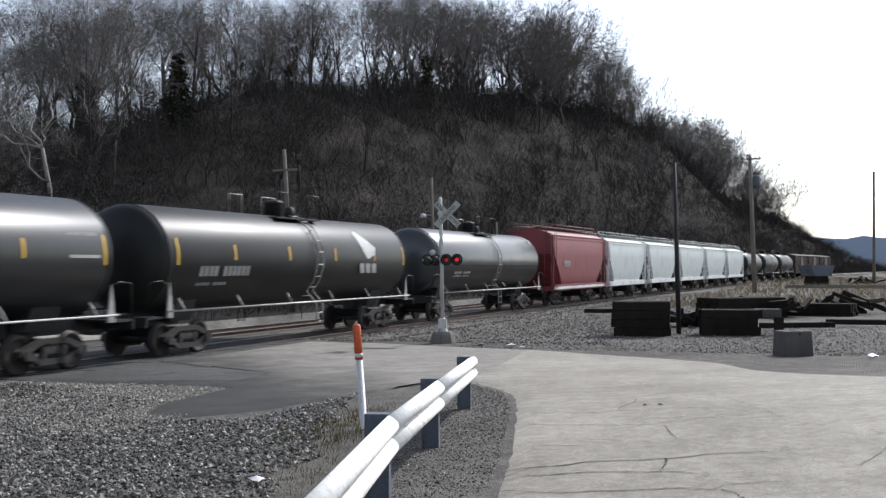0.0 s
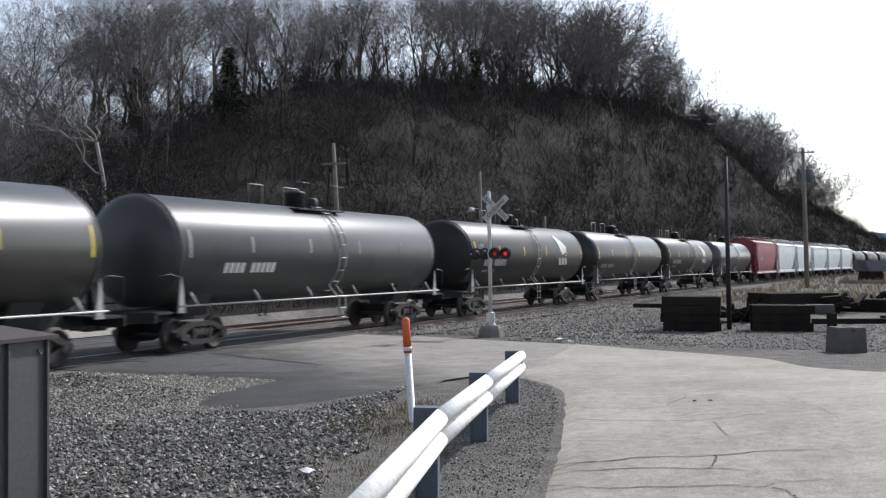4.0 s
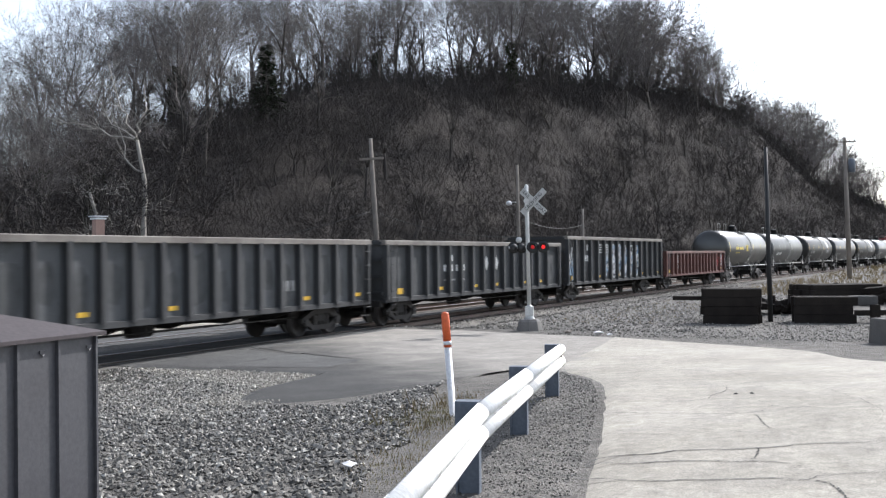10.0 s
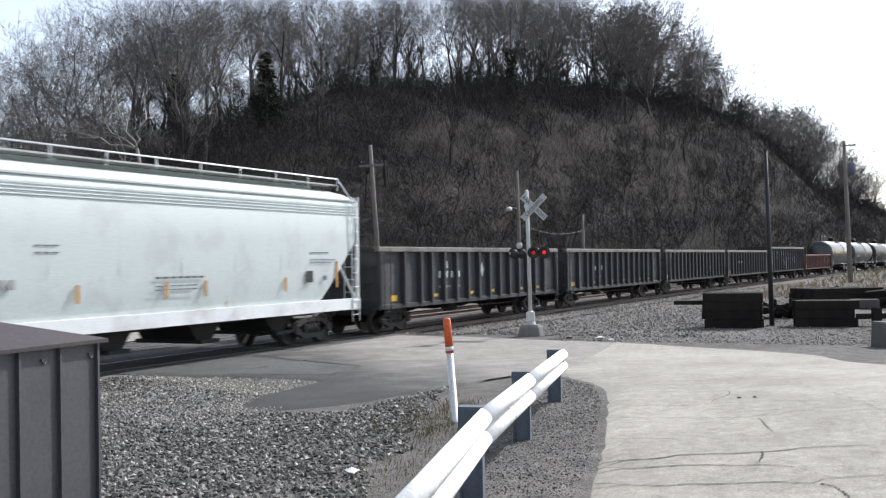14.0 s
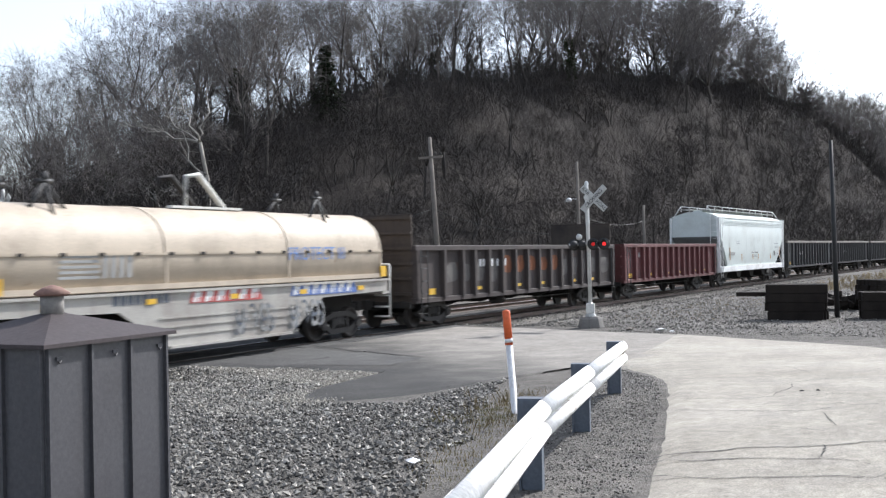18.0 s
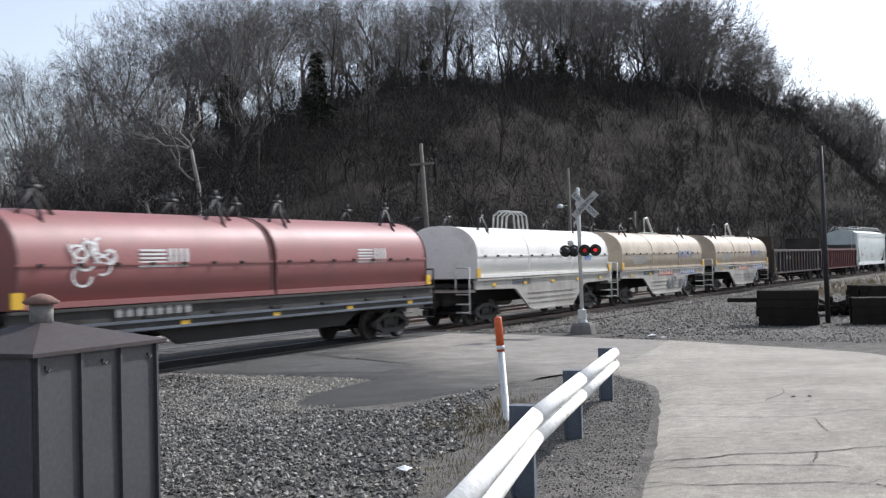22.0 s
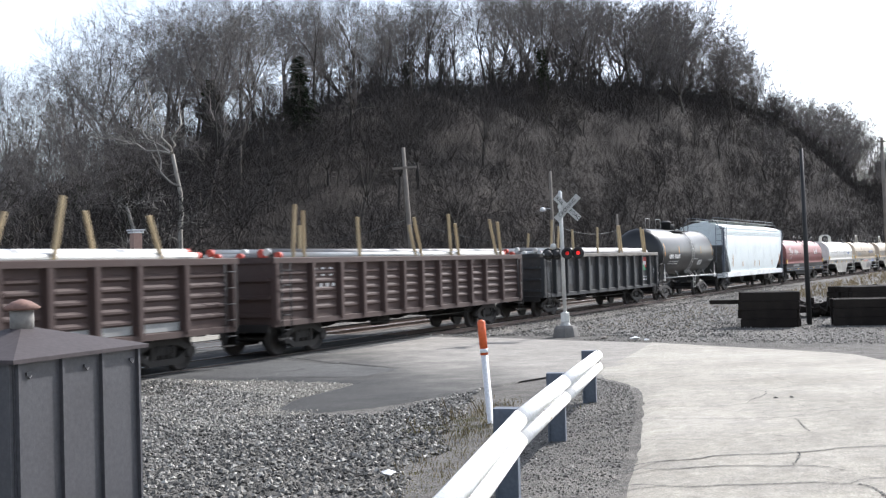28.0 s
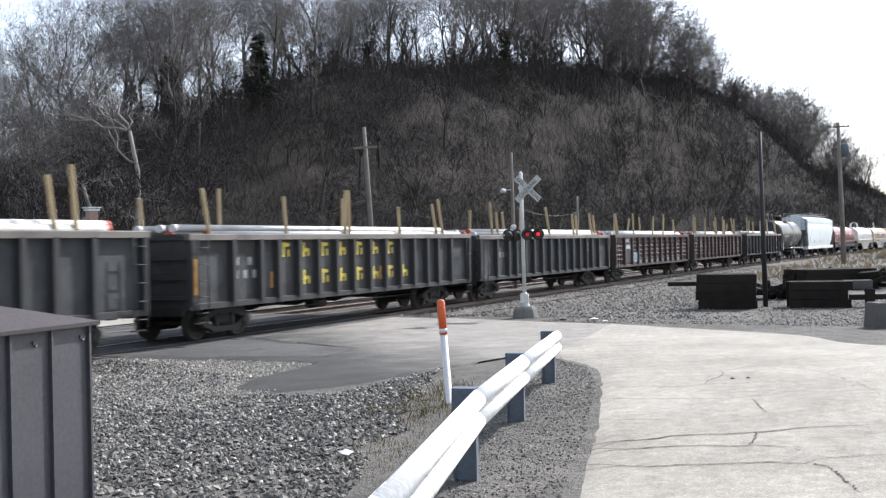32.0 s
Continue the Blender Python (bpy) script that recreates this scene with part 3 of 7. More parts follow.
def truck_meshes():
    wheel = Geo()
    for sy in (-1, 1):
        y = sy * 0.755
        o = [(y - 0.07 * sy, 0.485), (y - 0.04 * sy, 0.485), (y - 0.035 * sy, 0.46), (y + 0.065 * sy, 0.455), (y + 0.065 * sy, 0.39), (y + 0.02 * sy, 0.36), (y + 0.03 * sy, 0.16), (y + 0.07 * sy, 0.14), (y + 0.07 * sy, 0.07)]
        wheel.lathe(o, (0, 0, 0.457), "y", 20)
    wheel.lathe([(-1.05, 0.075), (1.05, 0.075)], (0, 0, 0.457), "y", 10)
    frame_ = Geo()
    out = [(-1.12, 0.55), (-1.12, 0.40), (-0.80, 0.38), (-0.45, 0.22), (0.45, 0.22), (0.80, 0.38), (1.12, 0.40), (1.12, 0.55), (0.85, 0.66), (0.42, 0.80), (-0.42, 0.80), (-0.85, 0.66)]
    frame_.prism([(-1.12, 0.56), (-0.85, 0.67), (-0.42, 0.81), (0.42, 0.81), (0.85, 0.67), (1.12, 0.56), (1.12, 0.42), (0.78, 0.52), (0.42, 0.68), (-0.42, 0.68), (-0.78, 0.52), (-1.12, 0.42)], -0.08, 0.08, "y")
    frame_.prism([(-0.84, 0.54), (-0.45, 0.34), (0.45, 0.34), (0.84, 0.54), (0.84, 0.40), (0.5, 0.2), (-0.5, 0.2), (-0.84, 0.40)], -0.07, 0.07, "y")
    for sx in (-1, 1):
        frame_.box((sx * 0.36, 0, 0.5), (0.1, 0.13, 0.44))
    for sx in (-1, 1):
        frame_.lathe([(-0.13, 0.13), (0.1, 0.14)], (sx * 0.89, 0, 0.457), "y", 12)
    spring = Geo()
    for dx in (-0.22, 0, 0.22):
        spring.lathe([(0.28, 0.08), (0.62, 0.08)], (dx, 0, 0), "z", 10)
    bolster = Geo().prism([(-0.22, 0.45), (0.22, 0.45), (0.2, 0.78), (-0.2, 0.78)], -1.05, 1.05, "y")
    return wheel.mesh("wheelset", M_WHEEL), frame_.mesh("side_frame", M_FRAME), spring.mesh("spring", M_FRAME), bolster.mesh("bolster", M_UNDER)


M_WHEEL = worn("wheel_steel", (0.045, 0.038, 0.034), (0.02, 0.017, 0.015), 0.5, 0.6, 0.3)
WHEELSET, SIDEFRAME, SPRING, BOLSTER = truck_meshes()


def truck(car, x):
    b = part("truck", BOLSTER, None, car, "", pose(x, 0, 0))
    for dx in (-0.89, 0.89):
        part("wheelset", WHEELSET, None, b, "", pose(dx, 0, 0))
    for sy in (-1, 1):
        part("side_frame", SIDEFRAME, None, b, "", pose(0, sy * 1.0, 0))
        part("spring", SPRING, None, b, "", pose(0, sy * 0.98, 0))


def couplers(car, half, z=0.85):
    for sx in (-1, 1):
        g = Geo().box((sx * (half + 0.12), 0, z), (0.55, 0.16, 0.2)).box((sx * (half + 0.42), 0.03, z), (0.26, 0.3, 0.3))
        part("coupler", g, M_UNDER, car)


def ladder(car, x, y, z0, z1, wide=0.4, mat=None, rungs=5, across="x"):
    g = Geo()
    d = Vector((wide / 2, 0, 0)) if across == "x" else Vector((0, wide / 2, 0))
    for sx in (-1, 1):
        g.tube([Vector((x, y, z0)) + sx * d, Vector((x, y, z1)) + sx * d], 0.02, 6)
    for k in range(rungs):
        z = z0 + (z1 - z0) * (k + 0.5) / rungs
        g.tube([Vector((x, y, z)) - d, Vector((x, y, z)) + d], 0.014, 6)
    part("ladder", g, mat or M_BLACK, car)


def tank_car(label, length, mat, belly=None, r=1.5, zc=2.72, marks=None, mark_mat=None, leaf=False, square=None, plate=None, stripes=None, dome=True):
    """A tank on two trucks; length is that of the shell, end to end."""
    car = thing("tank_car", label, "tank car", "cars of the freight train")
    h = length / 2
    rows = [(-h, 0.02)]
    for k in range(1, 8):
        a = math.pi / 2 * k / 7
        rows.append((-h + 0.62 * (1 - math.cos(a)), r * math.sin(a)))
    rows += [(-t, q) for t, q in reversed(rows)]
    part("tank", Geo().lathe(rows, (0, 0, zc), "x", 48), mat, car)
    if belly:                                                # a darker half shell low on the tank; the end bands take its colour
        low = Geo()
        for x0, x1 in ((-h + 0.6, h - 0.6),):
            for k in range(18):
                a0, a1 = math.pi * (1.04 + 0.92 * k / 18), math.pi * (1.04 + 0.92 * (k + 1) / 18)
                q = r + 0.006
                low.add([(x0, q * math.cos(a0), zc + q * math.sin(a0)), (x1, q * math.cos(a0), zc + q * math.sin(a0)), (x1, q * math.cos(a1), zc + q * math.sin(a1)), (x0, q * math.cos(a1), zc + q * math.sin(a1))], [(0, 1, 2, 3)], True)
        part("lower_half_shell", low, belly, car, "dark lower half of the shell")
    for sx in (-1, 1):                                       # weld bands and saddles
        part("end_band", Geo().lathe([(sx * (h - 0.62) - 0.03, r + 0.004), (sx * (h - 0.62) - 0.03, r + 0.012), (sx * (h - 0.62) + 0.03, r + 0.012), (sx * (h - 0.62) + 0.03, r + 0.004)], (0, 0, zc), "x", 48), belly or mat, car)
        part("saddle", Geo().prism([(-0.7, 0.95), (0.7, 0.95), (0.95, 1.62), (0.5, 1.4), (-0.5, 1.4), (-0.95, 1.62)], sx * (h - 2.2) - 0.5, sx * (h - 2.2) + 0.5), M_BLACK, car)
        part("stub_sill", Geo().box((sx * (h - 1.2), 0, 0.98), (3.2, 0.5, 0.34)), M_BLACK, car)
        truck(car, sx * (h - 2.1))
        part("end_platform", Geo().box((sx * (h + 0.0), 0, 1.12), (0.75, 2.9, 0.06)).box((sx * (h + 0.36), 0, 1.0), (0.05, 2.9, 0.24)), M_BLACK, car)
        for sy in (-1, 1):
            hr = Geo().tube([(sx * (h - 0.6), sy * 1.45, 1.12), (sx * (h - 0.6), sy * 1.47, 2.0), (sx * (h - 0.2), sy * 1.47, 2.1), (sx * (h + 0.25), sy * 1.47, 2.05), (sx * (h + 0.3), sy * 1.45, 1.12)], 0.02, 6)
            part("end_handrail", hr, M_BLACK, car)
            part("end_brace", Geo().prism([(sx * (h - 0.75), 1.1), (sx * (h - 0.45), 1.1), (sx * (h - 0.58), 2.05)], sy * 1.5 - 0.02, sy * 1.5 + 0.02, "y"), M_STEELBAR if sy < 0 else M_BLACK, car)
    couplers(car, h + 0.3)
    for sy in (-1, 1):                                       # the long handrail low on each side
        g = Geo().tube([(-h + 0.4, sy * 1.58, 1.28), (h - 0.4, sy * 1.58, 1.28)], 0.028, 6)
        part("side_rail", g, M_STEELBAR if sy < 0 else M_BLACK, car)
        for x in np.linspace(-h + 1.2, h - 1.2, 6):
            part("rail_bracket", Geo().tube([(x, sy * 1.58, 1.28), (x - 0.12, sy * 1.42, 1.62)], 0.03, 5), M_STEELBAR, car)
    if dome:
        part("dome", Geo().lathe([(zc + r - 0.1, 0.3), (zc + r + 0.4, 0.3), (zc + r + 0.42, 0.34), (zc + r + 0.48, 0.34), (zc + r + 0.54, 0.2), (zc + r + 0.56, 0.05)], (0, 0, 0), "z", 16), M_BLACK, car)
        part("hatch", Geo().lathe([(zc + r - 0.08, 0.2), (zc + r + 0.3, 0.2), (zc + r + 0.36, 0.1)], (1.1, 0, 0), "z", 12), M_BLACK, car)
        walk_ = Geo()
        for sy in (-1, 1):
            walk_.box((0.2, sy * 0.72, zc + r - 0.12), (2.9, 0.36, 0.05))
        part("top_walkway", walk_, M_BLACK, car)
        for sy in (-1, 1):                                   # a short hand rail at each end of the walkway, open between
            for x0, x1 in ((-1.35, -0.55), (0.75, 1.7)):
                part("safety_rail", Geo().tube([(x0, sy * 0.9, zc + r - 0.12), (x0, sy * 0.9, zc + r + 0.72), (x1, sy * 0.9, zc + r + 0.72), (x1, sy * 0.9, zc + r - 0.12)], 0.022, 5), M_STEELBAR if sy > 0 else M_BLACK, car)
        for sy in (-1, 1):                                   # ladder that follows the shell
            g = Geo()
            pts = [(r + 0.1) * Vector((math.cos(a), math.sin(a))) for a in np.linspace(1.25, -0.75, 9)]
            for dx in (-0.22, 0.22):
                g.tube([(0.45 + dx, sy * p.x, zc + p.y) for p in pts] + [(0.45 + dx, sy * 1.55, 1.2), (0.45 + dx, sy * 1.55, 0.55)], 0.022, 5)
            for a in np.linspace(1.2, -0.9, 9):
                p = (r + 0.1) * Vector((math.cos(a), math.sin(a)))
                g.tube([(0.23, sy * p.x, zc + p.y), (0.67, sy * p.x, zc + p.y)], 0.016, 5)
            for z in (0.6, 0.9):
                g.tube([(0.23, sy * 1.55, z), (0.67, sy * 1.55, z)], 0.016, 5)
            part("side_ladder", g, M_STEELBAR if sy < 0 else M_BLACK, car)
    y = -(r + 0.012)
    if stripes:
        for x in [-h + 1.0] + list(np.linspace(-h + 3.9, h - 3.6, 4 if h > 7 else 2)) + [h - 0.8]:
            tall = 0.75 if abs(x) > h - 1.2 else 0.45
            g = Geo()
            for k in range(3):
                a0, a1 = (k - 1.5) / 3 * tall / r + 0.12, (k - 0.5) / 3 * tall / r + 0.12
                q = r + 0.008
                g.add([(x - 0.05, -q * math.cos(a0), zc + q * math.sin(a0)), (x + 0.05, -q * math.cos(a0), zc + q * math.sin(a0)), (x + 0.05, -q * math.cos(a1), zc + q * math.sin(a1)), (x - 0.05, -q * math.cos(a1), zc + q * math.sin(a1))], [(0, 1, 2, 3)])
            part("reflective_strip", g, stripes, car, "yellow reflective strip")
    if marks:
        for row, (x, z, n, w, hh) in enumerate(marks):
            q = math.asin(max(-1, min(1, (z - zc) / r)))
            for k in range(n):
                if k == 4 and n > 6:
                    continue
                g, dz = Geo(), hh / 2 * math.cos(q)
                for s0, s1 in ((-1, 1),):
                    ya, yb = -math.sqrt(r * r - (z - dz - zc) ** 2) - 0.009, -math.sqrt(r * r - (z + dz - zc) ** 2) - 0.009
                    xx = x + k * w * 1.45
                    g.add([(xx, ya, z - dz), (xx + w, ya, z - dz), (xx + w, yb, z + dz), (xx, yb, z + dz)], [(0, 1, 2, 3)])
                part("reporting_mark", g, mark_mat or M_LETTER, car)
    if leaf:                                                 # painted leaf, laid on the round shell in narrow rows
        out, cx, cz = [(-0.75, 0.42), (-0.45, 0.53), (0.75, -0.08), (0.62, -0.35), (-0.05, -0.53), (-0.38, -0.25)], h - 4.2, zc + 0.55
        g, rows_ = Geo(), 12
        for k in range(rows_ + 1):
            zz = -0.529 + 1.058 * k / rows_
            hits = [a[0] + (b[0] - a[0]) * (zz - a[1]) / (b[1] - a[1]) for a, b in zip(out, out[1:] + out[:1]) if (a[1] - zz) * (b[1] - zz) <= 0]
            q = (cz + zz - zc) / (r + 0.012)
            g.v += [(cx + x, -(r + 0.012) * math.sqrt(1 - q * q), cz + zz) for x in (min(hits), max(hits))]
        g.f = [(2 * k, 2 * k + 1, 2 * k + 3, 2 * k + 2) for k in range(rows_)]
        g.s = [True] * rows_
        part("leaf_emblem", g, M_LETTER, car, "white leaf-shaped emblem")
        bars(car, h - 4.75, zc - 0.32, -(r + 0.008), 3, 0.38, 0.36, 0.14, M_FADED, "emblem_lettering")
    if square:
        g = Geo()
        z = zc + 0.05
        g.box((-0.9, y, z), (0.55, 0.01, 0.5))
        part("yellow_square", g, square, car, "yellow square marking")
    if plate:
        x, z, w, hh = plate
        dz = hh / 2
        ya, yb = -math.sqrt(r * r - (z - dz - zc) ** 2) - 0.012, -math.sqrt(r * r - (z + dz - zc) ** 2) - 0.012
        part("data_panel", Geo().add([(x, ya, z - dz), (x + w, ya, z - dz), (x + w, yb, z + dz), (x, yb, z + dz)], [(0, 1, 2, 3)]), M_FADED, car, "block of small white stencilled data")
    return car


def gondola(label, length, rim, mat, rib=None, posts=13, low=0.93, mats_in=None, yellow=True, marks=(), ribs_across=False, bulkhead=0.0, diamond=False, pattern=None, ladder_mat=None):
    """An open-topped gondola with ribbed sides; rim and low are heights over the rail."""
    car = thing("gondola_car", label, "gondola car", "cars of the freight train")
    h, rib = length / 2, rib or mat
    bay_list = {"A": [1.7, 1.25, 0.85] + [1.055] * 9 + [0.9, 1.15, 1.66], "B": [1.5, 1.0, 0.95] + [0.95] * 11 + [1.5, 1.55], "C": [1.7, 1.44] + [1.23] * 8 + [1.5, 1.7]}.get(pattern, [1.0] * (posts + 1))
    posts = len(bay_list) - 1
    edges = np.concatenate([[0], np.cumsum(bay_list)]) / sum(bay_list)
    post_x = -h + 0.15 + (length - 0.3) * edges
    for sy, nm in ((-1, "side_wall"), (1, "side_wall")):
        g = Geo().box((0, sy * 1.47, (rim + low) / 2), (length - 0.1, 0.05, rim - low))
        wall = part(nm, g, mat, car)
        part("top_chord", Geo().prism([(sy * 1.38, rim - 0.16), (sy * 1.65, rim - 0.16), (sy * 1.65, rim - 0.02), (sy * 1.62, rim), (sy * 1.4, rim)], -h, h), M_CHORD if mat in (G_BLACK, G_BLACK2, G_DARK) else mat, wall, "dusty top chord")
        part("bottom_chord", Geo().prism([(sy * 1.4, low - 0.06), (sy * 1.6, low - 0.06), (sy * 1.6, low + 0.08), (sy * 1.4, low + 0.12)], -h + 0.02, h - 0.02), rib, wall)
        xs = post_x
        post = Geo().prism([(-0.11, 0), (-0.085, -0.15), (-0.07, -0.165), (0.07, -0.165), (0.085, -0.15), (0.11, 0)], low + 0.04, rim - 0.14, "z").mesh("post", rib)
        for x in xs:
            part("post", post, None, wall, "", pose(x, sy * 1.494, 0, 0, 0, 0 if sy < 0 else 180))
        if ribs_across and sy < 0:
            lou = Geo()
            for x0, x1 in zip(xs, xs[1:]):
                if x1 - x0 < 0.6:
                    continue
                for k in range(5):
                    z = low + 0.3 + k * (rim - low - 0.55) / 5
                    lou.prism([(-1.494, z), (-1.56, z + 0.05), (-1.56, z + 0.1), (-1.494, z + 0.16)], x0 + 0.2, x1 - 0.2)
            part("pressed_ribs", lou, mat, wall, "rows of pressed horizontal ribs")
    for sx in (-1, 1):
        top = rim + bulkhead
        e = part("end_wall", Geo().box((sx * (h - 0.08), 0, (top + low) / 2), (0.06, 2.95, top - low)), mat if not bulkhead else M_TIE, car)
        for z in np.linspace(low + 0.25, top - 0.1, 4 + int(bulkhead * 2)):
            part("end_rib", Geo().box((sx * (h - 0.02), 0, z), (0.12, 2.98, 0.1)), rib if not bulkhead else M_TIE, e)
        ladder(car, sx * (h - 0.42), -1.72, low - 0.35, rim - 0.15, 0.42, ladder_mat or G_POST, 5)
        part("end_step", Geo().box((sx * (h - 0.42), -1.6, low - 0.4), (0.45, 0.12, 0.03)), M_UNDER, car)
        truck(car, sx * (h - 2.15))
        part("brake_wheel" if sx > 0 else "end_beam", Geo().lathe([(h + 0.14, 0.28), (h + 0.17, 0.28), (h + 0.17, 0.22), (h + 0.14, 0.22)], (0, 0.8, rim - 0.7), "x", 16) if sx > 0 else Geo().box((-h - 0.02, 0, low - 0.1), (0.12, 2.9, 0.2)), M_UNDER, car)
    part("floor", Geo().box((0, 0, low + 0.1), (length - 0.15, 2.85, 0.1)), M_UNDER, car)
    part("centre_sill", Geo().box((0, 0, low - 0.12), (length - 0.3, 0.42, 0.3)), M_UNDER, car)
    bearer = Geo().prism([(-1.45, low - 0.04), (1.45, low - 0.04), (0.6, low - 0.3), (-0.6, low - 0.3)], -0.06, 0.06).mesh("cross_bearer", M_UNDER)
    for x in np.linspace(-h + 4, h - 4, 5):
        part("cross_bearer", bearer, None, car, "", pose(x, 0, 0))
    part("brake_gear", Geo().lathe([(-0.4, 0.16), (0.4, 0.16)], (-1.2, -0.6, low - 0.28), "x", 12).tube([(-h + 3.3, -0.9, 0.62), (h - 3.3, -0.9, 0.62)], 0.025, 6), M_UNDER, car)
    couplers(car, h)
    if yellow:
        xs = post_x
        for k in ((0, 3, 6, 8, 11, 13) if pattern == "A" else (0, 4, 6 if posts < 13 else 7, posts - 3, posts)):
            x = (xs[k] + xs[k + 1]) / 2
            big = k in (0,)
            part("reflector", Geo().box((x + (0.25 if big else 0), -1.503, low + 0.28), (0.42 if big else 0.34, 0.012, 0.2 if big else 0.11)), M_YELLOW, car, "yellow reflective patch")
    y = -1.503
    xs = post_x
    for kind, bay, z, n, w, hh, mm in marks:
        bw = xs[1] - xs[0]
        x0 = xs[bay] + 0.16 + (0 if n > 1 else 0)
        total = bw - 0.32
        ww = min(w, total / max(1, n) * 0.78)
        bars(car, x0 + ww / 2, z, y, n, ww, hh, (total - n * ww) / max(1, n - 1) if n > 1 else 0, mm, kind)
    if diamond:
        for bay in (diamond if isinstance(diamond, tuple) else (diamond,)):
            x, z = (xs[bay] + xs[bay + 1]) / 2, (rim + low) / 2 + 0.15
            part("diamond_panel", Geo().prism([(x - 0.18, z), (x, z - 0.3), (x + 0.18, z), (x, z + 0.3)], y - 0.006, y + 0.006, "y"), M_PALEMARK, car, "pale diamond-shaped panel")
    if mat in (G_BLACK, G_BLACK2, G_DARK):                   # paler patch on each panel: its sunlit zone put into the paint
        for b in range(len(xs) - 1):
            half = (xs[b + 1] - xs[b]) / 2 - 0.14
            if half > 0.2:
                blob(car, (xs[b] + xs[b + 1]) / 2 - 0.04, low + (rim - low) * (0.42 + 0.08 * math.sin(b * 2.3 + length * 7)), half * (0.72 + 0.2 * math.sin(b * 4.1)), (rim - low) * (0.26 + 0.06 * math.sin(b * 3.3)), M_LITPANEL, b + length, -1.4962)
    return car, xs


def graffiti(car, xs, bays, z0, z1, mats, seed, y=-1.505):
    """Spray-painted loops and strokes, one patch of colour a stroke."""
    rng = random.Random(seed)
    for b in bays:
        x0, x1 = xs[b] + 0.14, xs[b + 1] - 0.14
        for k in range(12):
            cx, cz = rng.uniform(x0 + 0.15, x1 - 0.15), rng.uniform(z0 + 0.15, z1 - 0.15)
            g, n = Geo(), 9
            a0, turn, r = rng.uniform(0, 6.28), rng.uniform(2.5, 5.5), rng.uniform(0.14, 0.42)
            wd = rng.uniform(0.07, 0.2)
            for i in range(n + 1):
                a = a0 + turn * i / n
                for q in (r - wd / 2, r + wd / 2):
                    g.v.append((min(x1, max(x0, cx + q * math.cos(a) * 0.6)), y - 0.0015 * k, min(z1, max(z0, cz + q * math.sin(a)))))
            g.f = [(2 * i, 2 * i + 1, 2 * i + 3, 2 * i + 2) for i in range(n)]
            g.s = [False] * n
            part("graffiti_stroke", g, rng.choice(mats), car)


def blob(car, x, z, rx, rz, mat, seed, y=-1.4985, name="worn_lit_patch", label=""):
    """A rounded patch with an uneven edge: rust, bare paint and painted-in sunlight alike."""
    n = 18
    out = []
    for i in range(n):
        a = 6.2832 * i / n
        q = 1 + 0.28 * noise.noise((math.cos(a) * 1.5, math.sin(a) * 1.5, seed * 3.7))
        c, s = math.cos(a), math.sin(a)
        out.append((x + rx * q * math.copysign(abs(c) ** 0.7, c), z + rz * q * math.copysign(abs(s) ** 0.7, s)))
    return part(name, Geo().prism(out, y - 0.003, y, "y"), mat, car, label)


def pipe_load(car_len, rim, seed, count=9):
    """Steel pipes laid lengthwise in the car, with wooden stakes wedged between them."""
    load = thing("pipe_load", "pale steel pipes with wooden stakes in a gondola car", "pipe load", "pipe loads")
    rng = random.Random(seed)
    for k in range(count):
        y = -1.2 + 2.4 * k / (count - 1)
        off = rng.uniform(-0.5, 0.5)
        z = rim + 0.02 + 0.12 * (k % 2) + rng.uniform(0, 0.05)
        ln = car_len / 2 - 0.9
        g = Geo().tube([(-ln + off, y, z), (ln + off, y, z)], 0.1, 8)
        part("pipe", g, M_PIPE if rng.random() < 0.8 else M_PIPEDARK, load)
        for e in (-1, 1):
            part("pipe_end_cap", Geo().lathe([(e * ln + off - 0.06, 0.108), (e * ln + off + 0.06, 0.108)], (0, y, z), "x", 8), M_CAP if rng.random() < 0.45 else M_PIPE, load)
    for k in range(5):
        x = -car_len / 2 + 1.9 + k * (car_len - 4.0) / 4 + rng.uniform(-0.6, 0.6)
        lean = rng.uniform(-0.55, 0.55)
        for j in range(2):
            sy = -1 if j == 0 or rng.random() < 0.4 else 1
            x1 = x + j * rng.uniform(0.3, 0.7)
            top = rim + rng.uniform(0.95, 1.5)
            g = Geo().tube([(x1, sy * 1.32, rim - 0.5), (x1 + lean + rng.uniform(-0.15, 0.15), sy * rng.uniform(1.2, 1.34), top)], 0.058, 6, False)
            part("stake", g, M_STAKE, load, "rough wooden stake")
    return load


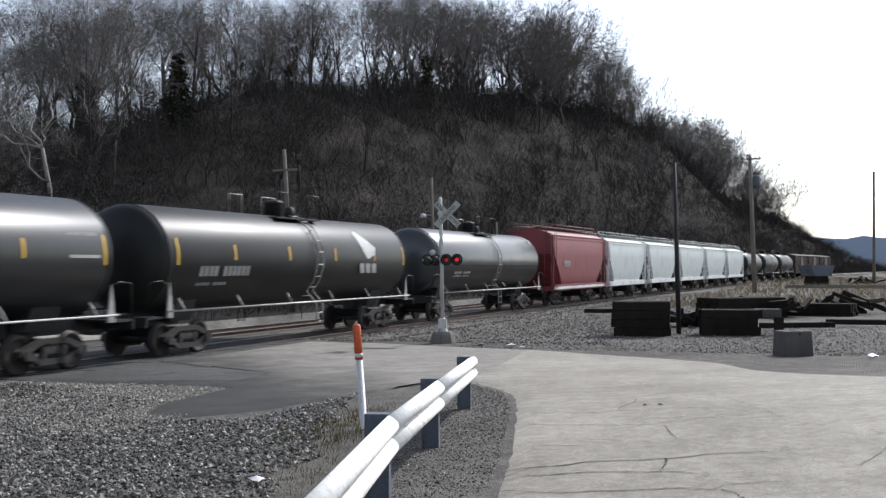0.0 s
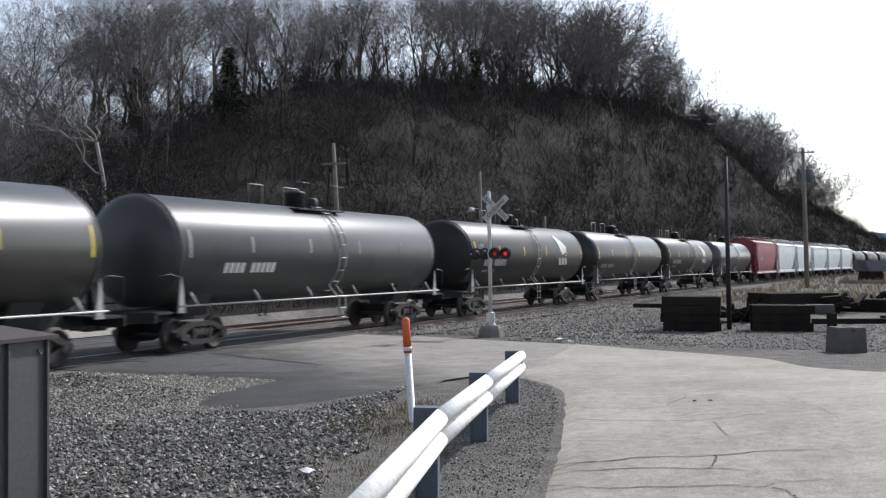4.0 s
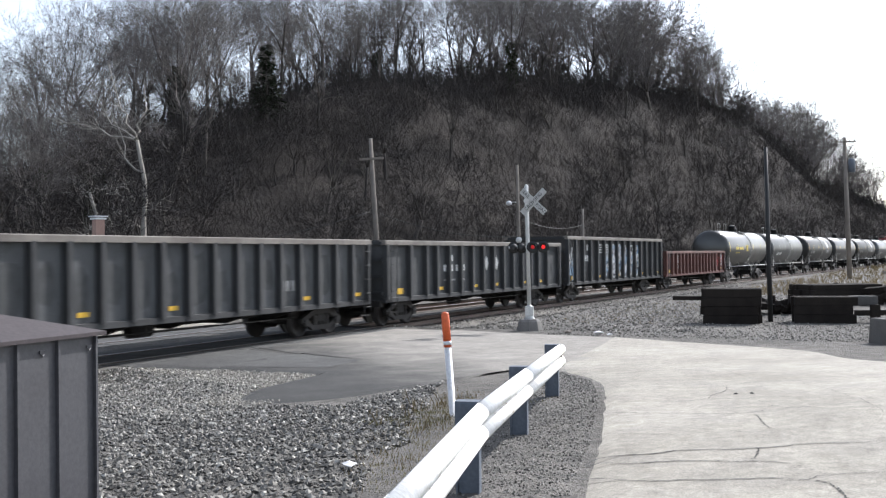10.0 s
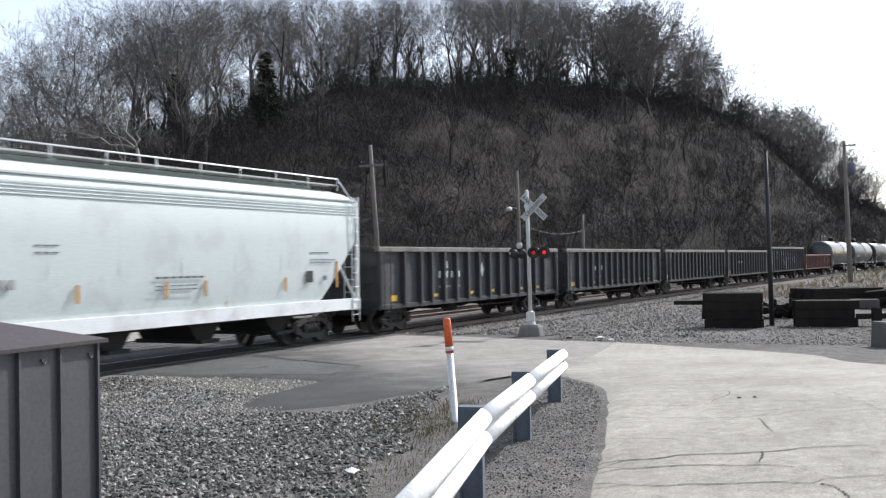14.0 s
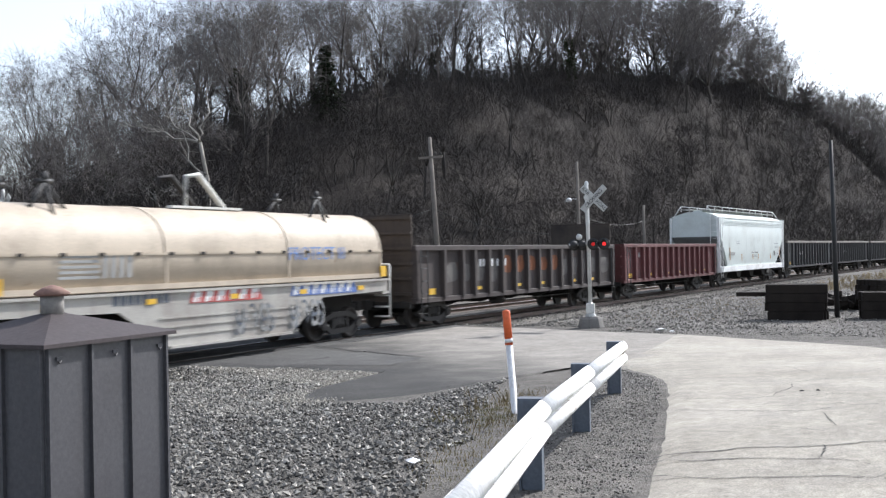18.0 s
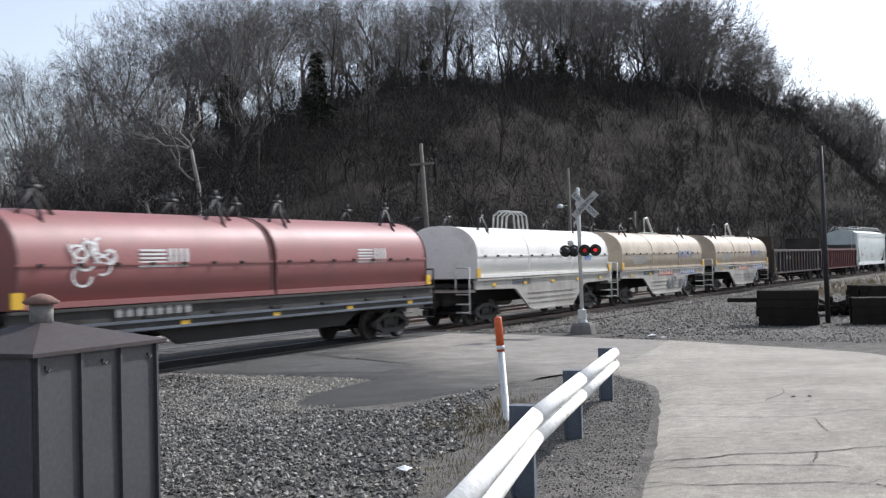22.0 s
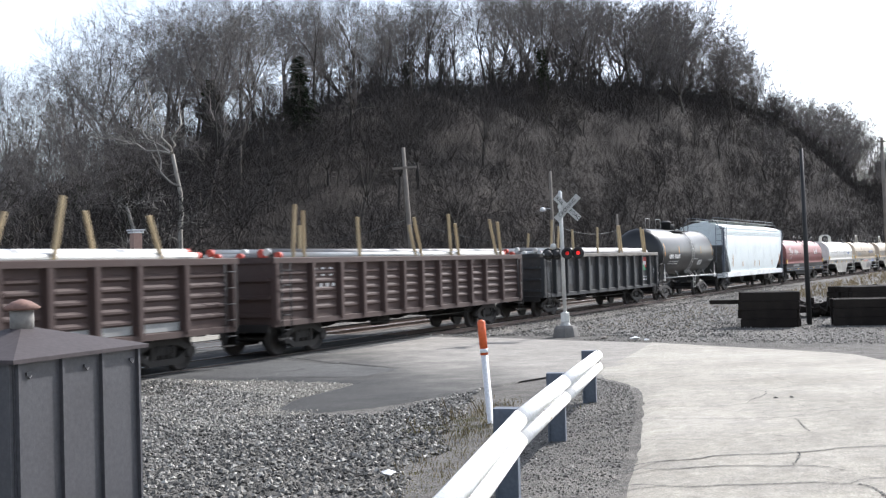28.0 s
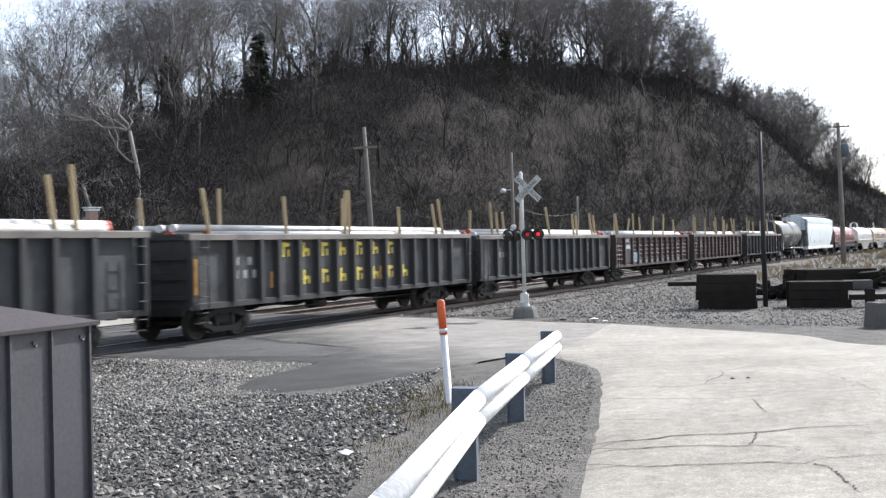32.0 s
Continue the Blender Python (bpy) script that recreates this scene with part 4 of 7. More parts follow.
def covered_hopper(label, length, eave, mat, sill_mat, bays=4, width=3.15, rail_mat=None, dark_end=None, orange=True, marks=()):
    """A covered hopper: curved sides, sloped ends in open frames, roof walkway."""
    car = thing("covered_hopper_car", label, "hopper car", "cars of the freight train")
    h, w = length / 2, width / 2
    roof = eave + 0.36
    side = [(-w + 0.15, 1.25), (-w + 0.09, 1.5), (-w + 0.045, 1.8), (-w + 0.015, 2.2), (-w, 2.7), (-w, 3.1), (-w + 0.012, eave - 0.15), (-w + 0.1, eave), (-w + 0.5, eave + 0.2), (-0.45, roof), (0.45, roof), (w - 0.5, eave + 0.2), (w - 0.1, eave), (w - 0.012, eave - 0.15), (w, 3.1), (w, 2.7), (w - 0.015, 2.2), (w - 0.045, 1.8), (w - 0.09, 1.5), (w - 0.15, 1.25)]
    # the slope sheets cut the body's ends back towards the bottom
    g = Geo()
    n = len(side)
    for sx in (-1, 1):
        for y, z in side:
            cut = 0.12 if z > 3.25 else 0.12 + (3.25 - z) * 1.05
            g.v.append((sx * (h - cut), y, z))
    g.v += list(g.v)                                         # the ends keep sharp rims
    g.f = [(i, (i + 1) % n, n + (i + 1) % n, n + i) for i in range(n)] + [tuple(range(2 * n, 3 * n)), tuple(range(4 * n - 1, 3 * n - 1, -1))]
    g.s = [True] * n + [False, False]
    body = part("body", g, mat, car)
    part("roof_seams", Geo().box((0, -w + 0.06, eave - 0.02), (length - 0.2, 0.1, 0.05)).box((0, -w + 0.02, eave - 0.22), (length - 0.2, 0.05, 0.05)).box((0, w - 0.06, eave - 0.02), (length - 0.2, 0.1, 0.05)), mat, body)
    for z in (eave - 0.3, eave - 0.38, eave - 0.46) if bays > 2 else ():
        part("eave_rib", Geo().prism([(-w + 0.01, z - 0.02), (-w - 0.012, z - 0.008), (-w - 0.012, z + 0.008), (-w + 0.012, z + 0.02)], -h + 0.15, h - 0.15), mat, body)
    for x in np.linspace(-h + 2.2, h - 2.2, 7 if bays > 2 else 4):
        part("side_seam", Geo().box((x, -w - 0.0005, 2.75), (0.035, 0.003, 1.0)), mat, body)
    for sy in (-1, 1):
        part("side_sill", Geo().prism([(sy * (w - 0.22), 0.98), (sy * (w + 0.03), 0.98), (sy * (w + 0.03), 1.32), (sy * (w - 0.22), 1.32)], -h, h), sill_mat, car)
        for sx in (-1, 1):
            part("end_post", Geo().box((sx * (h - 0.07), sy * (w - 0.05), (eave + 1.2) / 2), (0.1, 0.1, eave - 1.2)), sill_mat if rail_mat is None else rail_mat, car)
            part("end_brace", Geo().tube([(sx * (h - 0.1), sy * (w - 0.1), 1.3), (sx * (h - 0.9), sy * (w - 0.4), 2.7)], 0.05, 6), rail_mat or sill_mat, car)
    for sx in (-1, 1):
        part("slope_sheet", Geo().add([(sx * (h - 0.16), -w + 0.12, 3.2), (sx * (h - 0.16), w - 0.12, 3.2), (sx * (h - 2.1), w - 0.2, 1.3), (sx * (h - 2.1), -w + 0.2, 1.3), (sx * (h - 0.20), -w + 0.12, 3.1), (sx * (h - 0.20), w - 0.12, 3.1), (sx * (h - 2.14), w - 0.2, 1.25), (sx * (h - 2.14), -w + 0.2, 1.25)],
             [(0, 1, 2, 3), (4, 7, 6, 5), (0, 3, 7, 4), (1, 5, 6, 2), (0, 4, 5, 1), (2, 6, 7, 3)]), dark_end or mat, car)
        part("end_sheet", Geo().box((sx * (h - 0.1), 0, (eave + 3.1) / 2 + 0.1), (0.05, 2 * w - 0.25, eave - 3.1)), mat, car)
        part("end_sill", Geo().box((sx * (h - 0.06), 0, 1.1), (0.14, 2 * w, 0.3)), sill_mat, car)
        ladder(car, sx * (h - 0.32), -w - 0.05, 0.6, eave + 0.1, 0.42, rail_mat or sill_mat, 9)
        ladder(car, sx * (h + 0.02), -w + 0.35, 0.9, eave + 0.1, 0.42, rail_mat or sill_mat, 9, "y")
        truck(car, sx * (h - 2.0))
    wk = Geo()
    for y in (-0.55, 0.55):
        wk.box((0, y, roof + 0.16), (length - 0.1, 0.5, 0.04))
    part("roof_walkway", wk, M_GALVDULL, car)
    rl = Geo()
    for y in (-0.82, 0.82):
        rl.tube([(-h, y, roof + 0.36), (h, y, roof + 0.36)], 0.022, 5)
        for x in np.linspace(-h, h, 11):
            rl.tube([(x, y, roof + 0.0), (x, y, roof + 0.36)], 0.018, 5)
    for sx in (-1, 1):
        for y in (-0.82, 0.82):
            rl.tube([(sx * h, y, roof + 0.36), (sx * (h + 0.06), y * 1.7, eave - 0.1)], 0.025, 5)
    part("roof_railing", rl, rail_mat or sill_mat, car)
    hatch = Geo().box((0, 0, roof + 0.06), (length - 1.6, 0.6, 0.12))
    part("roof_hatch", hatch, mat, car)
    for k in range(bays):
        x = -h + 3.6 + (length - 7.2) * k / max(1, bays - 1)
        o = [(x - 1.0, 1.3), (x + 1.0, 1.3), (x + 0.32, 0.5), (x - 0.32, 0.5)]
        part("outlet_bay", Geo().prism(o, -0.9, 0.9, "y"), M_UNDER, car)
        part("outlet_gate", Geo().box((x, 0, 0.46), (0.75, 2.2, 0.1)), M_UNDER, car)
    part("centre_sill", Geo().box((0, 0, 0.95), (length, 0.4, 0.3)), M_UNDER, car)
    couplers(car, h)
    if orange:
        for x in (-h + 2.3, -h + 5.2, -0.6, 0.9, h - 4.2, h - 1.4):
            part("reflector", Geo().box((x, -w - 0.012, 1.85 if abs(x) < h - 2.5 else 2.1), (0.1, 0.012, 0.4 if abs(x) < h - 2.5 else 0.8)), M_RUSTYEL, car, "orange reflective strip")
    for x, z, n, ww, hh, mm in marks:
        bars(car, x, z, -w - 0.014, n, ww, hh, ww * 0.35, mm)
    return car


def arch(w, z0, z1, k=14):
    """The outline of a coil cover: upright below, a flattened round above."""
    out = [(-w, z0)]
    mid = z0 + (z1 - z0) * 0.42
    for i in range(k + 1):
        a = math.pi - math.pi * i / k
        c, s = math.cos(a), math.sin(a)
        out.append((w * math.copysign(abs(c) ** 0.8, c), mid + (z1 - mid) * abs(s) ** 0.9))
    out.append((w, z0))
    return out


def on_cover(outline, z1, base, mat, parent, name, label="", lift=0.012):
    """Flat paint shapes bent onto a cover's near side; outline is a list of (x, z) quads."""
    prof = sorted((z, y) for y, z in arch(1.5, base, z1, 40) if y <= 0)
    zs, ys = [q[0] for q in prof], [q[1] for q in prof]
    g = Geo()
    for quad in outline:
        lo, hi = min(q[1] for q in quad), max(q[1] for q in quad)
        n = max(1, int((hi - lo) / 0.12))
        (a, b, c, d) = quad
        for k in range(n):
            t0, t1 = k / n, (k + 1) / n
            pts = []
            for p, q, t in ((a, d, t0), (b, c, t0), (b, c, t1), (a, d, t1)):
                x, z = p[0] + (q[0] - p[0]) * t, p[1] + (q[1] - p[1]) * t
                pts.append((x, float(np.interp(z, zs, ys)) - lift, z + lift * 0.5))
            g.add(pts, [(0, 1, 2, 3)])
    return part(name, g, mat, parent, label)


def striped_emblem(x, z, size):
    """Slanted stripes beside two block shapes."""
    out = []
    for k in range(5):
        z0 = z + size * 0.2 * k
        sh = 0.1 * size * k
        out.append(((x + sh * 0.3, z0), (x + 2.0 * size, z0), (x + 2.0 * size, z0 + 0.11 * size), (x + sh * 0.3, z0 + 0.11 * size)))
    for dx in (2.15, 3.0):
        out.append(((x + dx * size, z), (x + (dx + 0.22) * size, z), (x + (dx + 0.3) * size, z + 0.95 * size), (x + (dx + 0.08) * size, z + 0.95 * size)))
        out.append(((x + (dx + 0.42) * size, z), (x + (dx + 0.64) * size, z), (x + (dx + 0.72) * size, z + 0.95 * size), (x + (dx + 0.5) * size, z + 0.95 * size)))
    return out


def coil_car(label, length, hood, body, hoods=1, z1=3.68, fish=True, gear="a", logo=None):
    """A steel-coil car: long round-topped cover on a deep cradle."""
    car = thing("coil_car", label, "coil car", "cars of the freight train")
    h = length / 2
    base = 1.75 if fish else 1.62
    gap = 0.12
    span = (length - 0.5 - gap * (hoods - 1)) / hoods
    for k in range(hoods):
        x0 = -h + 0.25 + k * (span + gap)
        cover = part("cover", Geo().prism(arch(1.5, base, z1), x0, x0 + span, "x", True), hood, car)
        n = 3 if hoods == 1 and z1 > 3.6 else 1
        rib = Geo().prism([(p[0] * 1.012, base + (p[1] - base) * 1.01) for p in arch(1.5, base, z1)], -0.035, 0.035).mesh("cover_band", hood if hoods == 1 else M_DARKRED)
        for i in range(n + 1):
            part("cover_band", rib, None, cover, "", pose(x0 + 0.05 + (span - 0.1) * i / n, 0, 0))
        for sy in (-1, 1):
            part("cover_lip", Geo().box((x0 + span / 2, sy * 1.52, base + 0.08), (span, 0.06, 0.12)), hood, cover)
            part("cover_seam", Geo().box((x0 + span / 2, sy * 1.505, base + (z1 - base) * 0.42), (span, 0.05, 0.05)), hood, cover)
        for i in range(int(span / 1.05)):                    # latches along the seam
            part("latch", Geo().box((x0 + 0.6 + i * 1.05, -1.54, base + (z1 - base) * 0.42), (0.12, 0.06, 0.07)), M_UNDER, cover)
        for e in (0.14, 0.84):                               # tripod lifting brackets
            x = x0 + span * e
            for sy in (-1, 1):
                g = Geo()
                for dx, yy, zz in ((-0.12, 1.12, z1 - 0.36), (0.42, 0.85, z1 - 0.18), (-0.55, 0.85, z1 - 0.18)):
                    g.tube([(x + dx, sy * yy, zz), (x, sy * 0.72, z1 + 0.42)], 0.04, 5)
                g.tube([(x, sy * 0.72, z1 + 0.38), (x, sy * 0.72, z1 + 0.62)], 0.06, 6).tube([(x - 0.25, sy * 0.72, z1 + 0.42), (x + 0.2, sy * 0.72, z1 + 0.42)], 0.05, 5)
                part("lifting_bracket", g, M_BLACK, cover)
        if gear == "a":                                      # pale A-shaped lifting frame amidships
            x = x0 + span * 0.52
            for y in (-0.45, 0.45):
                g = Geo().tube([(x - 0.75, y, z1 - 0.03), (x - 0.7, y, z1 + 0.78), (x - 0.25, y, z1 + 0.85), (x + 0.75, y, z1 - 0.03)], 0.075, 6)
                part("lifting_frame", g, M_PALEMARK if y < 0 else M_UNDER, cover, "white tubular lifting frame" if y < 0 else "")
            part("frame_pad", Geo().box((x, -0.45, z1 + 0.02), (2.6, 0.2, 0.06)), M_PALEMARK, cover)
        elif gear == "loops":
            for i in range(4):
                x = x0 + span * 0.4 + i * 0.42
                part("lifting_loop", Geo().tube([(x, -0.5, z1 - 0.02), (x, -0.45, z1 + 0.55), (x, -0.2, z1 + 0.72), (x, 0.2, z1 + 0.72), (x, 0.45, z1 + 0.55), (x, 0.5, z1 - 0.02)], 0.04, 6), M_PALEMARK, cover)
    # cradle: shallow over the trucks, deep amidships
    for sy in (-1, 1):
        if fish:
            o = [(-h, 1.72), (-h, 1.36), (-h + 3.4, 1.3), (-h + 4.9, 0.42), (h - 4.9, 0.42), (h - 3.4, 1.3), (h, 1.36), (h, 1.72)]
        else:
            o = [(-h, 1.6), (-h, 1.0), (h, 1.0), (h, 1.6)]
        side = part("side_sill", Geo().prism(o, sy * 1.5 - 0.04, sy * 1.5 + 0.04, "y"), body, car)
        part("sill_flange", Geo().box((0, sy * 1.55, 1.7 if fish else 1.58), (length, 0.12, 0.06)), body, side)
        if fish:
            part("lower_flange", Geo().box((0, sy * 1.55, 0.44), (length - 9.8, 0.12, 0.06)), body, side)
            for z in (0.7, 0.9, 1.1):
                part("stiffener", Geo().box((0, sy * 1.552, z), (length - 9.2, 0.03, 0.035)), body, side)
        else:
            for z in (1.06, 1.24):
                part("sill_rib", Geo().box((0, sy * 1.565, z), (length - 0.1, 0.07, 0.06)), M_POST, side)
            for x in np.linspace(-h + 1.6, h - 1.6, 7):
                part("stake_pocket", Geo().box((x, sy * 1.57, 1.33), (0.5, 0.05, 0.06)), M_UNDER, side)
            part("truss_rod", Geo().prism([(-h + 4.2, 1.0), (-h + 5.0, 0.62), (h - 5.0, 0.62), (h - 4.2, 1.0)], sy * 1.3 - 0.05, sy * 1.3 + 0.05, "y"), M_UNDER, side)
    part("deck", Geo().box((0, 0, 1.5), (length, 2.9, 0.12)), M_UNDER, car)
    part("centre_sill", Geo().box((0, 0, 1.0), (length, 0.5, 0.5)), M_UNDER, car)
    for sx in (-1, 1):
        truck(car, sx * (h - 1.85))
        part("end_platform", Geo().box((sx * (h + 0.1), 0, 1.3), (0.5, 2.9, 0.08)), body, car)
        for sy in (-1, 1):
            g = Geo()
            for y in (1.45, 0.9):
                g.tube([(sx * (h + 0.3), sy * y, 0.5 if y > 1 else 1.3), (sx * (h + 0.3), sy * y, 2.15)], 0.035, 6)
            for z in (0.55, 0.85, 1.2, 2.15):
                g.tube([(sx * (h + 0.3), sy * 1.45, z), (sx * (h + 0.3), sy * 0.9, z)], 0.03, 5)
            part("end_rail", g, M_PALEMARK if fish else M_UNDER, car)
        part("yellow_corner", Geo().box((sx * (h - 0.25), -1.56, base + 0.2), (0.3, 0.03, 0.32)), M_YELLOW, car, "yellow corner patch")
    for x in np.linspace(-h + 1.5, h - 1.5, 5):
        part("reflector", Geo().box((x, -1.56, 1.5 if fish else 1.12), (0.3, 0.02, 0.12)), M_YELLOW, car, "yellow reflective patch")
    couplers(car, h + 0.2)
    return car


def box_car(label, length, mat):
    car = thing("box_car", label, "box car", "cars of the freight train")
    h = length / 2
    part("body", Geo().prism([(-1.5, 1.0), (1.5, 1.0), (1.5, 4.2), (0, 4.5), (-1.5, 4.2)], -h, h), mat, car)
    for x in np.linspace(-h + 0.4, h - 0.4, 14):
        part("side_post", Geo().box((x, -1.53, 2.6), (0.1, 0.06, 3.1)), mat, car)
    part("door", Geo().box((0, -1.56, 2.5), (3.0, 0.06, 2.9)), mat, car)
    for sx in (-1, 1):
        truck(car, sx * (h - 2))
    couplers(car, h)
    return car


# paints of the cars
M_STEELBAR = plain("bare_grey_bar", (0.45, 0.44, 0.42), 0.5, 0.3)
M_LETTER = worn("white_stencil", (0.72, 0.72, 0.70), (0.5, 0.49, 0.47), 0.3, 0.7)
M_FADED = worn("faded_stencil", (0.36, 0.36, 0.35), (0.2, 0.2, 0.19), 0.5, 0.7)
M_PALEMARK = worn("pale_grey_paint", (0.66, 0.66, 0.62), (0.42, 0.40, 0.36), 0.4, 0.6)
M_YELLOW = worn("yellow_reflector", (0.75, 0.45, 0.03), (0.5, 0.3, 0.04), 0.25, 0.4)
M_YELTXT = worn("yellow_lettering", (0.72, 0.56, 0.07), (0.4, 0.32, 0.08), 0.35, 0.6)
M_RUSTYEL = worn("orange_strip", (0.50, 0.25, 0.05), (0.35, 0.2, 0.08), 0.4, 0.6)
M_BLUETXT = worn("blue_lettering", (0.16, 0.27, 0.55), (0.3, 0.32, 0.38), 0.4, 0.6)
M_GRAFW = plain("white_spray", (0.70, 0.70, 0.68), 0.7)
M_GRAFB = plain("blue_spray", (0.25, 0.36, 0.48), 0.7)
M_SPRAYBLUE = plain("strong_blue_spray", (0.10, 0.17, 0.42), 0.7)
M_GRAFR = plain("red_spray", (0.45, 0.08, 0.07), 0.7)
M_GREENPAINT = plain("green_paint", (0.05, 0.22, 0.10), 0.7)
M_GALVDULL = plain("dull_galvanised_grate", (0.42, 0.42, 0.40), 0.6, 0.3)
M_PIPE = worn("pale_coated_pipe", (0.66, 0.65, 0.62), (0.45, 0.42, 0.38), 0.3, 0.4, 0.2)
M_PIPEDARK = worn("grey_pipe", (0.28, 0.27, 0.26), (0.18, 0.16, 0.15), 0.4, 0.5, 0.2)
M_CAP = plain("red_pipe_cap", (0.50, 0.06, 0.03), 0.5)
M_STAKE = worn("raw_wood_stake", (0.50, 0.38, 0.22), (0.34, 0.25, 0.15), 0.4, 0.9)
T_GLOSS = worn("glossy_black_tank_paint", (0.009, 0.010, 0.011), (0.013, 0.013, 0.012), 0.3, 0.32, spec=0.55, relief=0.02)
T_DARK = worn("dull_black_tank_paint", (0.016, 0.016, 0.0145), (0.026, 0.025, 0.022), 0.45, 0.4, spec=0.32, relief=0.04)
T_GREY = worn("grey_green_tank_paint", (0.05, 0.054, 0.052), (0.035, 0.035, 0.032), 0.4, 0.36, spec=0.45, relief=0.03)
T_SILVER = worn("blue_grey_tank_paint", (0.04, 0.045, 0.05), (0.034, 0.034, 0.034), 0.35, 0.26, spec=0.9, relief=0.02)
T_OLIVE = worn("olive_black_tank_paint", (0.03, 0.03, 0.025), (0.02, 0.019, 0.017), 0.4, 0.3, spec=0.8, relief=0.02)
G_RED = worn("faded_oxide_red", (0.15, 0.058, 0.046), (0.075, 0.042, 0.036), 0.65, 0.78, scale=1.5, rust=(0.24, 0.13, 0.09), rust_amount=0.12)
G_BLACK = worn("weathered_black", (0.036, 0.038, 0.039), (0.068, 0.07, 0.07), 0.55, 0.7, scale=1.4)
M_CHORD = worn("dusty_chord_steel", (0.20, 0.18, 0.155), (0.10, 0.085, 0.075), 0.5, 0.75)
G_DARK = worn("grimy_black_paint", (0.036, 0.033, 0.031), (0.062, 0.057, 0.052), 0.45, 0.75, scale=1.4, rust=(0.11, 0.075, 0.055), rust_amount=0.06)
# paler grey for the sunlit middle of the gondola panels
M_LITPANEL = worn("lit_panel_grey", (0.066, 0.068, 0.068), (0.04, 0.041, 0.041), 0.6, 0.75, scale=2.2)
G_POST = worn("black_post_paint", (0.034, 0.035, 0.036), (0.022, 0.022, 0.022), 0.4, 0.7)
G_BLACK2 = worn("dusty_black", (0.095, 0.098, 0.10), (0.055, 0.056, 0.056), 0.5, 0.75, scale=1.4, rust=(0.12, 0.085, 0.06), rust_amount=0.06)
G_RUST = worn("rusted_black", (0.052, 0.042, 0.039), (0.075, 0.058, 0.052), 0.5, 0.8, rust=(0.10, 0.055, 0.035), rust_amount=0.22)
M_RUSTPATCH = worn("orange_rust", (0.24, 0.085, 0.035), (0.12, 0.055, 0.035), 0.5, 0.85, scale=2.0)
M_DUSTPATCH = worn("dusty_bare_paint", (0.13, 0.12, 0.11), (0.07, 0.063, 0.06), 0.55, 0.8, scale=2.0)
G_MAROON = worn("maroon_paint", (0.125, 0.038, 0.038), (0.08, 0.04, 0.037), 0.45, 0.75)
G_BROWN = worn("brown_paint", (0.066, 0.040, 0.034), (0.075, 0.053, 0.046), 0.5, 0.75, rust=(0.05, 0.032, 0.026), rust_amount=0.25)
H_WHITE = worn("light_grey_hopper_paint", (0.62, 0.67, 0.645), (0.5, 0.53, 0.5), 0.35, 0.6, rust=(0.40, 0.30, 0.22), rust_amount=0.0)
H_PALE = worn("pale_green_grey_hopper_paint", (0.76, 0.81, 0.80), (0.62, 0.66, 0.64), 0.3, 0.6)
H_SILL = worn("white_sill_paint", (0.84, 0.85, 0.84), (0.5, 0.48, 0.44), 0.3, 0.5)
# dark slope sheets: shade below the hopper ends put into the colour
H_SLOPE = worn("shaded_slope_sheet", (0.16, 0.17, 0.165), (0.10, 0.10, 0.095), 0.5, 0.7)
H_RED = worn("red_hopper_paint", (0.26, 0.05, 0.055), (0.19, 0.06, 0.06), 0.4, 0.55)
C_TAN = worn("tan_cover_paint", (0.54, 0.455, 0.35), (0.38, 0.315, 0.24), 0.5, 0.6, rust=(0.32, 0.2, 0.13), rust_amount=0.08)
C_TANB = worn("grey_cradle_paint", (0.44, 0.42, 0.38), (0.28, 0.25, 0.22), 0.5, 0.65)
C_WHITE = worn("white_cover_paint", (0.87, 0.85, 0.80), (0.66, 0.63, 0.58), 0.25, 0.6, spec=0.3)
M_DARKRED = worn("dark_red_band", (0.085, 0.03, 0.03), (0.05, 0.025, 0.024), 0.4, 0.7)
C_RED = worn("oxide_red_cover_paint", (0.30, 0.105, 0.10), (0.24, 0.105, 0.095), 0.4, 0.5)


